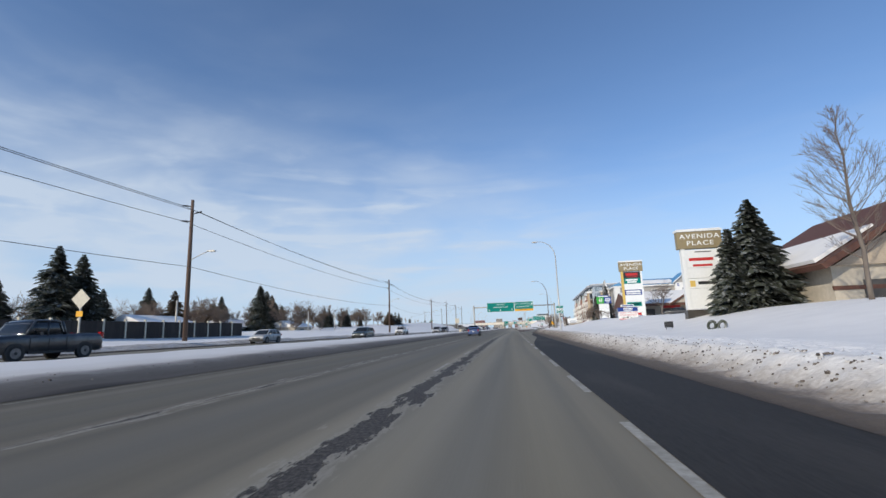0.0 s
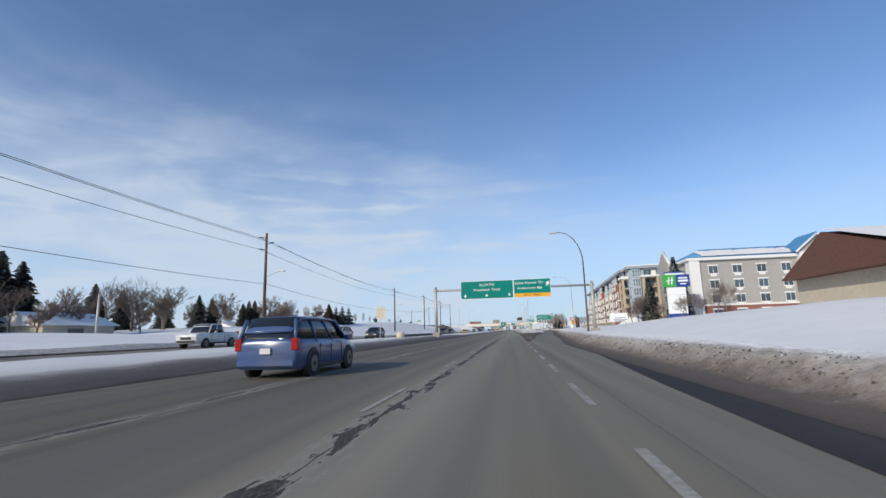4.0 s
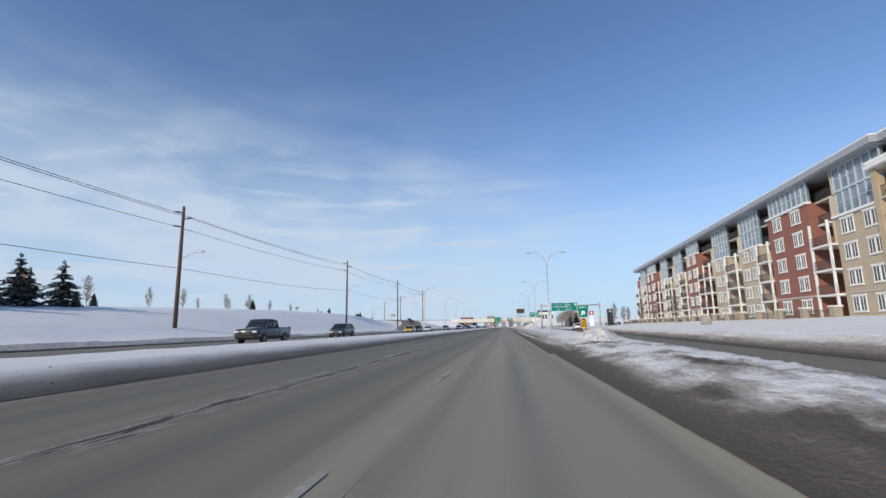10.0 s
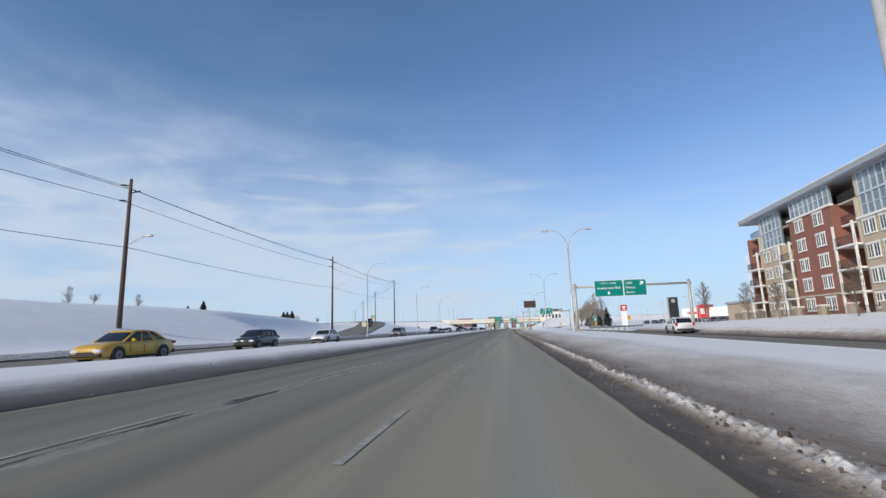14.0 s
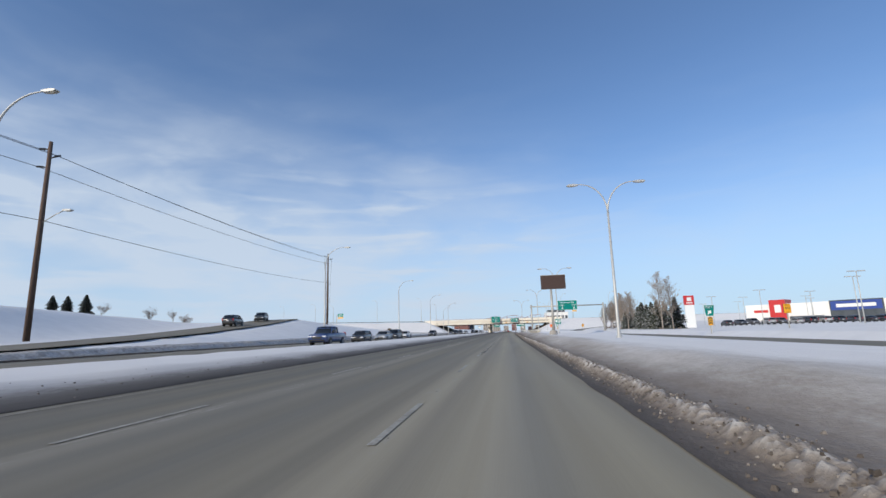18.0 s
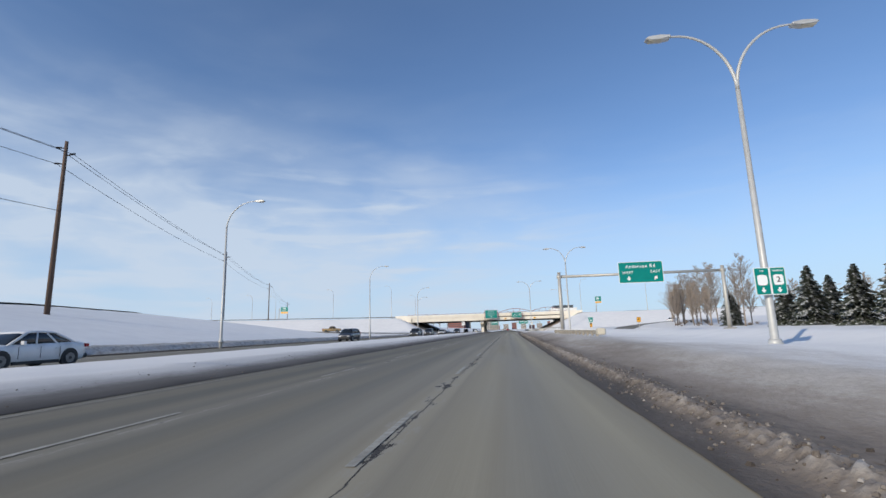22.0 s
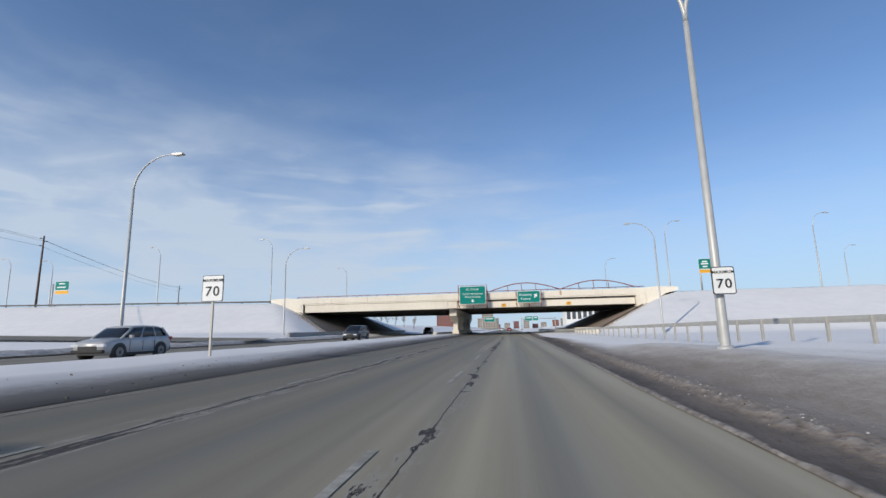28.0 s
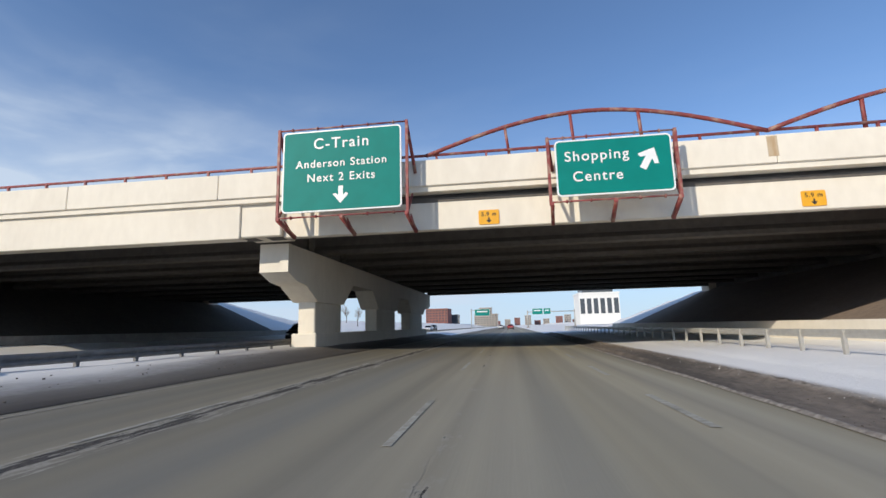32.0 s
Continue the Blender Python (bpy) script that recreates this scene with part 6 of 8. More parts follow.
PILE = mat("churned_snow", (0.84, 0.82, 0.79), (0.64, 0.6, 0.55), 2.4, 0.85, 0.05, scale2=0.5, blend=0.5, dirt=(0.34, 0.295, 0.245), dirt_scale=1.3, dirt_amount=0.6, bump_scale=7)


def snow_pile(x, y, rx, ry, h, seed, material, label):
    rows = []
    for j in range(37):
        r = j / 36
        rows.append([])
        for k in range(73):
            a = 2 * math.pi * k / 72
            px, py = x + rx * r * math.cos(a), y + ry * r * math.sin(a)
            lump = 0.35 * noise.noise(Vector((px * 0.9, py * 0.7, seed))) + 0.18 * noise.noise(Vector((px * 2.5, py * 2.5, seed + 3)))
            lump += 0.1 * noise.noise(Vector((px * 6.0, py * 5.0, seed + 9))) if material is not SNOW else 0.0
            rows[-1].append((px, py, ground_z(px, py) - 0.06 + h * (1 - smooth(r)) * (1 + 1.2 * lump) + 0.25 * lump * (1 - r)))
    ob = new("snow_mound", sheet("snow_mound", rows, material))
    return tagged(ob, label, "snow mound", group="snow mounds")


for x, y, rx, ry, h, s in ((5.6, 206, 2.2, 5.0, 0.75, 1), (7.0, 212, 2.4, 5.5, 0.85, 2), (4.6, 200, 1.7, 5.0, 0.5, 3), (8.4, 218, 2.3, 6, 0.6, 4), (31.0, 196, 4.5, 3.0, 1.5, 5), (15, 500, 3, 2, 0.5, 6)):
    snow_pile(x, y, rx, ry, h, s, PILE if s < 5 else SNOW, "crumbled mound of ploughed off-white snow on the gore" if s < 5 else "low smooth mound of white snow on open ground")


def clods(label, y0, y1, inner, outer, height, count, least, most, seed, material):
    """Loose frozen lumps scattered over a ploughed ridge."""
    rnd = random.Random(seed)
    verts, faces = [], []
    for k in range(count):
        y = rnd.uniform(y0, y1)
        f = min(1.0, max(0.0, rnd.gauss(0.45, 0.26)))
        x = lerp(inner(y), outer(y), f)
        z, r = height(f, y, x), rnd.uniform(least, most) * rnd.uniform(0.5, 1.0)
        i, turn, n = len(verts), rnd.uniform(0, 6.28), rnd.choice((4, 5))
        for ring, zz in ((1.0, -0.4), (0.62, 0.6)):
            for a in range(n):
                q = r * ring * rnd.uniform(0.7, 1.25)
                verts.append((x + q * math.cos(turn + 6.283 * a / n), y + q * math.sin(turn + 6.283 * a / n), z + 0.9 * r * zz * rnd.uniform(0.5, 1.5)))
        faces += [(i + a, i + (a + 1) % n, i + n + (a + 1) % n, i + n + a) for a in range(n)] + [tuple(range(i + n, i + 2 * n))]
    me = bpy.data.meshes.new("snow_clods")
    me.from_pydata(verts, [], faces)
    me.materials.append(material)
    return tagged(new("snow_clods", me), label, "snow lumps", kind="stuff")


def clod_material(name, tones):
    m = mat(name, tones[0], tones[1], 8, 0.85, 0.02)
    n, l = m.node_tree.nodes, m.node_tree.links
    geo, ramp = n.new("ShaderNodeNewGeometry"), n.new("ShaderNodeValToRGB")
    l.new(geo.outputs["Random Per Island"], ramp.inputs["Fac"])
    ramp.color_ramp.elements[0].color, ramp.color_ramp.elements[1].color = (*tones[0], 1), (*tones[-1], 1)
    for k, tone in enumerate(tones[1:-1]):
        ramp.color_ramp.elements.new((k + 1) / (len(tones) - 1)).color = (*tone, 1)
    l.new(ramp.outputs["Color"], n["Principled BSDF"].inputs["Base Color"])
    return m


BROWN_CLOD = clod_material("brown_frozen_lumps", ((0.06, 0.048, 0.038), (0.1, 0.082, 0.068), (0.15, 0.127, 0.108), (0.2, 0.175, 0.15)))
WHITE_CLOD = clod_material("dirty_white_lumps", ((0.26, 0.23, 0.2), (0.42, 0.39, 0.365), (0.56, 0.54, 0.52), (0.68, 0.67, 0.66)))
GRIT = clod_material("dark_grit", ((0.035, 0.028, 0.023), (0.06, 0.048, 0.04), (0.085, 0.07, 0.058)))
SALT_CRUST = mat("salt_crust", (0.36, 0.325, 0.285), (0.15, 0.128, 0.108), 9, 0.9, 0.012, scale2=2.0, blend=0.4)
bank("salt_crust", 500, 640, lambda y: x_edge(y) + 0.02 + 0.06 * noise.noise(Vector((y * 0.4, 0, 5))), lambda y: x_edge(y) + 0.16 + 0.1 * noise.noise(Vector((y * 0.9, 0, 9))),
     lambda f, y, x: shoulder_height(f, y, x) + 0.03 * math.sin(math.pi * f), SALT_CRUST, "thin crumbling salt crust along the road shoulder", 0.12, 6, 0.015, 31, 9.0)
PALE_CLOD = clod_material("tan_snow_lumps", ((0.1, 0.083, 0.068), (0.18, 0.155, 0.132), (0.28, 0.25, 0.22), (0.38, 0.35, 0.315)))
clods("pale and brown frozen lumps on the shoulder ridge", 292, 396, lambda y: x_edge(y) + 0.35, lambda y: x_edge(y) + 1.15, lambda f, y, x: shoulder_height(f, y, x) + 0.01, 3200, 0.01, 0.032, 50, PALE_CLOD)
clods("pale and brown frozen lumps on the shoulder ridge", 396, 482, lambda y: x_edge(y) + 0.4, lambda y: x_edge(y) + 1.2, lambda f, y, x: shoulder_height(f, y, x) + 0.01, 2200, 0.01, 0.03, 52, PALE_CLOD)
clods("broken white crust on the shoulder ridge", 215, 290, lambda y: x_edge(y) + 0.55, lambda y: x_edge(y) + 1.05, lambda f, y, x: shoulder_height(f, y, x) + 0.01, 900, 0.01, 0.026, 59, PALE_CLOD)
clods("crumbled brown frozen lumps on the shoulder ridge", 205, 480, lambda y: x_edge(y) + 0.2, lambda y: x_edge(y) + 1.5, lambda f, y, x: shoulder_height(f, y, x) + 0.01, 6000, 0.012, 0.045, 51, BROWN_CLOD)
clods("dark grit on the shoulder", 205, 600, lambda y: x_edge(y) + 0.08, lambda y: x_edge(y) + 1.0, lambda f, y, x: shoulder_height(f, y, x), 5000, 0.006, 0.02, 53, GRIT)
clods("dirty white lumps at the edge of the shoulder snow", 500, 640, lambda y: x_edge(y) + RIDGE_AT(y) - 0.25, lambda y: x_edge(y) + RIDGE_AT(y) + 0.6, lambda f, y, x: shoulder_height(f, y, x), 1600, 0.008, 0.022, 60, WHITE_CLOD)
clods("dirty white lumps on the ploughed ridge by the exit lane", -20, 122, lambda y: RAMP_R(y) + 0.5, lambda y: RAMP_R(y) + 2.4, lambda f, y, x: kerb_height(f, y, x), 4000, 0.012, 0.045, 54, WHITE_CLOD)
clods("brown lumps at the foot of the ridge by the exit lane", -20, 122, lambda y: RAMP_R(y) - 0.3, lambda y: RAMP_R(y) + 1.2, lambda f, y, x: kerb_height(f, y, x), 4000, 0.015, 0.05, 55, BROWN_CLOD)
clods("broken dirty snow lumps strewn over the gore", 182, 210, lambda y: X_RIGHT(y) + 0.5, lambda y: X_RIGHT(y) + 2.4, lambda f, y, x: 0.05 + (0.2 + 0.22 * smooth((y - 170) / 30)) * math.sin(math.pi * f) * smooth((y - 150) / 20) * 0.4, 4200, 0.012, 0.05, 56, WHITE_CLOD)
clods("dirty lumps on the ridge beside the ramp", 121, 330, lambda y: RAMP_R(y) + 0.2, lambda y: RAMP_R(y) + 2.3, lambda f, y, x: kerb_height(f, y, x), 3000, 0.012, 0.045, 57, WHITE_CLOD)
clods("grey lumps on the median bank", -20, 600, lambda y: X_LEFT(y) - 0.1, lambda y: X_LEFT(y) - 2.2, lambda f, y, x: median_height(f, y, x), 2500, 0.012, 0.05, 58, BROWN_CLOD)

# ---- trees ----
BARK = mat("grey_bark", (0.2, 0.165, 0.135), (0.12, 0.1, 0.085), 6, 0.9, 0.01, stretch=(1, 1, 0.2))
TWIG = mat("winter_twigs", (0.22, 0.17, 0.135), (0.15, 0.115, 0.095), 2, 0.9)
POPLAR = mat("pale_bark", (0.36, 0.31, 0.26), (0.22, 0.18, 0.15), 3, 0.9, stretch=(1, 1, 0.3))
NEEDLE = mat("spruce_needles", (0.035, 0.044, 0.03), (0.06, 0.068, 0.048), 1.5, 0.85, scale2=0.4, blend=0.3, dirt=(0.5, 0.52, 0.54), dirt_scale=2.6, dirt_amount=0.42)
TWIG_PALE = mat("pale_winter_twigs", (0.4, 0.335, 0.275), (0.28, 0.23, 0.19), 2, 0.9)
NEEDLE_SNOW = mat("snow_dusted_needles", (0.03, 0.038, 0.026), (0.05, 0.06, 0.04), 1.5, 0.85, dirt=(0.75, 0.77, 0.8), dirt_scale=2.2, dirt_amount=0.7)
NEEDLE_BROWN = mat("dry_needles", (0.09, 0.06, 0.035), (0.06, 0.045, 0.028), 1.5, 0.9)


def spruce_meshes(h, r, seed, rag=0.35):
    rnd = random.Random(seed)
    trunk = T([(0, 0, -0.5), (0, 0, h * 0.5), (0, 0, h * 0.97)], [0.018 * h + 0.04, 0.011 * h, 0.012], 7)
    verts, faces = [], []
    levels = int(12 + h * 2.4)
    for q in range(levels):
        f = q / (levels - 1)
        z = h * (0.05 + 0.94 * f)
        reach = r * (1 - f) ** 0.8 * (0.9 + rag * rnd.uniform(-0.6, 0.6)) + 0.15
        n = max(4, int(8 + 9 * (1 - f)))
        turn = rnd.uniform(0, 6.28)
        for k in range(n):
            a = turn + 2 * math.pi * k / n + rnd.uniform(-0.28, 0.28)
            L = reach * rnd.uniform(0.6, 1.12)
            if rnd.random() < rag * 0.35:
                continue
            dx, dy = math.cos(a), math.sin(a)
            droop = -0.3 * L * rnd.uniform(0.5, 1.3) + 0.12 * L * f
            segs = 5
            for sgm in range(segs):
                s0 = (sgm + 0.1) / segs
                bx, by, bz = dx * L * s0, dy * L * s0, z + droop * s0 * s0 + rnd.uniform(-0.06, 0.06)
                wdt = (0.3 + 0.25 * (1 - s0)) * (0.55 + 0.07 * h) * rnd.uniform(0.7, 1.25)
                fl = L / segs * 1.9 + 0.12
                for side in (-1, 0, 1):
                    yaw = a + side * rnd.uniform(0.4, 0.95)
                    ex, ey = math.cos(yaw), math.sin(yaw)
                    drop = rnd.uniform(0.15, 0.5) * fl
                    i = len(verts)
                    verts += [(bx, by, bz), (bx + ex * fl * 0.5 - ey * wdt * 0.36, by + ey * fl * 0.5 + ex * wdt * 0.36, bz - 0.1 - drop * 0.4),
                              (bx + ex * fl, by + ey * fl, bz - drop), (bx + ex * fl * 0.5 + ey * wdt * 0.36, by + ey * fl * 0.5 - ex * wdt * 0.36, bz + 0.05 - drop * 0.2)]
                    faces.append((i, i + 1, i + 2, i + 3))
    crown = bpy.data.meshes.new("crown")
    crown.from_pydata(verts, [], faces)
    return to_mesh(trunk, "trunk", BARK), crown


def spruce(h, r, seed, label, needles=NEEDLE, rag=0.35):
    t = thing("spruce_tree", label, "tree", group="spruce trees")
    trunk, crown = spruce_meshes(h, r, seed, rag)
    crown.materials.append(needles)
    for name, me in (("trunk", trunk), ("crown", crown)):
        ob = new(name, me)
        ob.parent = t
    return t


def bare_tree(h, spread, seed, label, bark=BARK, twig=TWIG, name="bare_tree", depth=5, trunk_share=0.3, twig_least=0.0, lift=0.14):
    """A leafless tree: a trunk that forks into ever finer limbs."""
    rnd = random.Random(seed)
    t = thing(name, label, "tree", group="leafless trees")
    wood, fine = bmesh.new(), bmesh.new()

    def grow(p, d, length, rad, level):
        bend = Vector((rnd.uniform(-1, 1), rnd.uniform(-1, 1), rnd.uniform(-0.3, 0.5))) * length * 0.09
        mid, tip = p + d * length * 0.5 + bend, p + d * length
        end = rad * (0.72 if level == 0 else 0.6)
        tube(wood if level < 2 else fine, [p, mid, tip], [rad, (rad + end) / 2, end], 7 if level < 1 else (5 if level < 2 else 3), caps=False)
        if level >= depth:
            return
        kids = (4, 4, 4, 3, 3, 3)[min(level, 5)]
        for q in range(kids):
            a = rnd.uniform(0, 6.283)
            out = Vector((math.cos(a), math.sin(a), rnd.uniform(-0.25, 0.3)))
            nd = (d * 1.0 + out * spread * (rnd.uniform(0.9, 1.5) if q else 0.45) + Vector((0, 0, lift))).normalized()
            start = tip if q == 0 else p.lerp(tip, rnd.uniform(0.5 if level == 0 else 0.3, 1.0))
            grow(start, nd, length * rnd.uniform(0.58, 0.84), max(twig_r, end * (0.85 if q == 0 else 0.6)), level + 1)

    twig_r = max(twig_least, 0.0016 * h + 0.004)
    grow(Vector((0, 0, -0.3)), Vector((rnd.uniform(-0.05, 0.05), rnd.uniform(-0.05, 0.05), 1)).normalized(), h * trunk_share, 0.014 * h + 0.03, 0)
    part("trunk", wood, bark, t)
    part("twig_crown", fine, twig, t, "fine leafless twigs")
    return t


def birch(h, seed, label, bark, twig, twig_r=0.014):
    """An upright leafless tree: one leader with many rising limbs, each with finer branches."""
    rnd = random.Random(seed)
    t = thing("birch_tree", label, "tree", group="leafless trees")
    wood, fine = bmesh.new(), bmesh.new()
    lean = Vector((rnd.uniform(-0.04, 0.04), rnd.uniform(-0.04, 0.04), 1))
    spine = [lean * (h * k / 8) + Vector((rnd.uniform(-1, 1), rnd.uniform(-1, 1), 0)) * 0.012 * h for k in range(9)]
    spine[0] = Vector((0, 0, -0.4))
    tube(wood, spine, [0.012 * h * (1 - k / 8.5) + 0.012 for k in range(9)], 7)

    def at(f):
        k = min(7, int(f * 8))
        return spine[k].lerp(spine[k + 1], f * 8 - k)

    for k in range(46):
        f = 0.2 + 0.78 * k / 46 + rnd.uniform(-0.01, 0.01)
        a, rise = rnd.uniform(0, 6.283), rnd.uniform(0.75, 1.5)
        L = h * 0.3 * (1 - f) ** 0.6 * rnd.uniform(0.7, 1.2) * (0.6 + min(1, (f - 0.15) * 4) * 0.4)
        d = Vector((math.cos(a), math.sin(a), rise)).normalized()
        p = at(min(f, 0.99))
        mid, tip = p + d * L * 0.5 - Vector((0, 0, 0.04 * L)), p + d * L + Vector((0, 0, 0.1 * L))
        tube(fine, [p, mid, tip], [0.0045 * h * (1 - f) + twig_r, 0.002 * h * (1 - f) + twig_r, twig_r], 3, caps=False)
        for q in range(9):
            s0 = rnd.uniform(0.2, 1.0)
            b0 = p.lerp(tip, s0)
            d2 = (d + Vector((rnd.uniform(-1, 1), rnd.uniform(-1, 1), rnd.uniform(-0.2, 0.8))) * 0.8).normalized()
            l2 = L * rnd.uniform(0.25, 0.5)
            e = b0 + d2 * l2
            tube(fine, [b0, e], [twig_r, twig_r * 0.8], 3, caps=False)
            for w in range(4):
                b1 = b0.lerp(e, rnd.uniform(0.3, 1))
                d3 = (d2 + Vector((rnd.uniform(-1, 1), rnd.uniform(-1, 1), rnd.uniform(-0.3, 0.8))) * 0.8).normalized()
                tube(fine, [b1, b1 + d3 * l2 * rnd.uniform(0.4, 0.7)], [twig_r * 0.8, twig_r * 0.6], 3, caps=False)
    part("trunk", wood, bark, t)
    part("twig_crown", fine, twig, t, "fine leafless twigs")
    return t


def set_out(proto, spots, rnd):
    """Copies of one tree: (x, y, size), each turned its own way and standing on the ground."""
    for k, (x, y, s) in enumerate(spots):
        m = pose(x, y, ground_z(x, y) - 0.1, 0, 0, rnd.uniform(0, 360))
        if k == 0:
            proto.matrix_world = m
            proto.scale = (s, s, s)
        else:
            proto.scale, old = (s, s, s), tuple(proto.scale)
            c = copy_thing(proto, m)
            proto.scale = old


tree_rnd = random.Random(5)
# by the first sign
set_out(spruce(9.6, 3.6, 11, "large dark green spruce with snow at its foot", rag=0.25), [(20.9, 43.6, 1.0)], tree_rnd)
set_out(spruce(7.2, 2.0, 12, "slender dark spruce beside the plaza sign", rag=0.3), [(18.7, 43.0, 1.0)], tree_rnd)
set_out(birch(11.8, 21, "tall leafless tree on the snowy slope", BARK, TWIG, 0.009), [(20.2, 30, 1.0)], tree_rnd)
set_out(bare_tree(6.5, 0.72, 22, "round leafless tree in front of the shops"), [(23.1, 77.3, 1.0), (22, 94, 0.62), (28.5, 177, 1.1), (30.5, 182, 1.2), (33.2, 160.5, 0.85), (37.5, 161, 1.0), (25.5, 174, 0.7), (27.5, 176, 0.9), (29.5, 179, 1.0), (31.5, 188, 1.15), (33.5, 190, 1.1), (20.5, 118, 0.6), (36, 92, 0.7), (24.6, 141, 0.55), (26, 144, 0.62), (27.5, 142, 0.5), (23, 146, 0.5)], tree_rnd)
set_out(spruce(9.6, 2.0, 13, "snow-dusted spruce standing by the hotel", NEEDLE_SNOW), [(31.8, 164.3, 1.2), (30.6, 177.6, 0.98)], tree_rnd)
set_out(bare_tree(8.5, 0.75, 29, "spreading leafless tree behind the roadside fence", BARK, TWIG, depth=6, trunk_share=0.2, twig_least=0.02),
        [(-60 - 3 * tree_rnd.random() - (k % 3) * 7, 20 + 6.0 * k + tree_rnd.uniform(-3, 3), tree_rnd.uniform(1.1, 1.65)) for k in range(34)] + [(-58 - 4 * (k % 3), 88 + 5.5 * k, tree_rnd.uniform(0.7, 1.1)) for k in range(10)], tree_rnd)
# beyond the sound fence and on the berm
set_out(spruce(12.5, 3.9, 14, "tall dark green spruce behind the roadside fence"),
        [(-68, 120.6, 1.02), (-68, 123.7, 0.96), (-68, 126.6, 0.9), (-58, 52.4, 0.98), (-58, 56, 0.93), (-62, 63.7, 0.62), (-62, 48.5, 0.62), (-58, 102.3, 0.85), (-78, 118, 0.8), (-78, 30, 1.1), (-68, 165.5, 0.58), (-68, 170.2, 0.56), (-68, 183, 0.5), (-68, 185.8, 0.56), (-68, 188.7, 0.58), (-70, 193, 0.4), (-82, 160, 0.7),
         (-79, 150, 0.75), (-62, 236, 0.2), (-62, 239, 0.18), (-66, 200, 0.3), (-67, 204, 0.34), (-62, 284.6, 0.22), (-85, 100, 0.9), (-90, 85, 0.8), (-80, 75, 0.85), (-95, 140, 0.8), (-100, 195, 0.8)], tree_rnd)
set_out(spruce(9.5, 2.4, 15, "ragged half-bare spruce on the snowy berm", NEEDLE_SNOW, 1.3),
        [(-56, 212.5, 0.6), (-57.5, 214.5, 0.55), (-56, 217.5, 0.62), (-57, 219.8, 0.5), (-55.5, 222, 0.66), (-57, 224.5, 0.5), (-55, 227, 0.62)], tree_rnd)
set_out(spruce(9.0, 3.4, 16, "brown winter-burnt conifer on the snowy berm", NEEDLE_BROWN, 0.5), [(-55, 208.8, 0.72), (-56, 211, 0.5), (-57, 214, 0.66), (-62, 79.3, 0.95), (-72, 105, 0.8)], tree_rnd)
set_out(bare_tree(9.5, 0.7, 23, "leafless tree behind the roadside fence", depth=5),
        [(-58, 206, 0.42), (-58, 230, 0.4), (-62, 281.7, 0.3), (-62, 310, 0.3), (-66, 388, 0.35), (-66, 405, 0.35), (-68, 141.6, 1.25), (-69, 148, 1.25), (-62, 121, 0.95), (-68, 92, 0.8), (-72, 98, 0.85), (-75, 88, 0.9), (-66, 145, 1.15), (-68, 148, 0.9), (-70, 36, 0.8), (-72, 40, 0.9), (-66, 60, 0.75), (-64, 66, 0.8), (-76, 62, 0.95), (-74, 78, 0.95), (-70, 84, 0.9), (-73, 216.5, 0.95),
         (-74, 219, 0.9), (-78, 226, 0.75), (-88, 120, 1.0), (-90, 110, 0.95), (-92, 165, 0.9), (-84, 420, 0.6), (-90, 440, 0.5), (-110, 470, 0.7),
         (-80, 22, 0.9), (-84, 14, 1.0), (-72, 8, 0.8), (-90, 40, 0.9), (-95, 55, 1.0), (-88, 70, 0.9), (-60, 100, 0.6)], tree_rnd)
set_out(spruce(5.0, 1.7, 17, "small dark conifer on the skyline"), [(-62, 336, 0.5), (-66, 379.4, 0.62), (-66, 381.8, 0.66), (-66, 385, 0.75), (-64, 334, 0.3)], tree_rnd)
set_out(birch(6.4, 33, "slender leafless tree on the snowy skyline", BARK, TWIG_PALE, 0.012),
        [(-75, 251, 1.0), (-75, 266, 0.8), (-76, 278, 0.85), (-75, 294, 0.8), (-76, 297, 0.6), (-74, 304, 0.85), (-75, 318, 0.7), (-76, 335, 0.7), (-72, 350, 0.55), (-77, 241, 1.1), (-75, 239, 1.0), (-77, 285, 0.55)], tree_rnd)
# grove beside the ramp
set_out(birch(12.5, 24, "tall pale leafless birch in the grove by the ramp", POPLAR, TWIG_PALE),
        [(31.1, 420, 0.95), (34.5, 424, 0.9), (39.2, 491, 1.0), (37.5, 474, 0.95), (44.6, 529, 0.9), (43.0, 516, 1.0), (46.5, 520, 1.05), (42.0, 503, 1.05), (49, 527, 1.0), (41.5, 484, 0.9), (47.5, 508, 1.1)], tree_rnd)
set_out(birch(9.5, 28, "brushy brown leafless tree in the grove", BARK, TWIG_PALE, 0.017),
        [(36, 500, 0.95), (38.5, 503, 1.0), (40, 512, 1.0), (34.5, 497, 0.8), (42, 518, 1.05), (37.5, 495, 0.9), (44.8, 525, 1.0), (45.6, 515, 1.0), (43.4, 509, 1.05), (41.8, 497, 0.9), (47.5, 530, 0.95), (50, 520, 1.0), (36.5, 436, 0.7), (40.5, 466, 0.7), (43.5, 478, 0.8), (46, 490, 0.9), (39, 450, 0.6), (53, 528, 0.9), (51, 510, 0.9)], tree_rnd)
set_out(spruce(7.0, 2.1, 18, "snow-dusted young spruce in the grove by the ramp", NEEDLE_SNOW), [(38.5, 481, 0.85), (40.4, 484, 0.8), (37.8, 463, 0.95), (37.0, 456, 1.05), (35.6, 446, 0.9), (35.0, 440, 0.95), (33.9, 432, 0.95), (36.5, 428, 1.0), (38.4, 441, 0.9), (40.5, 458, 0.9)], tree_rnd)
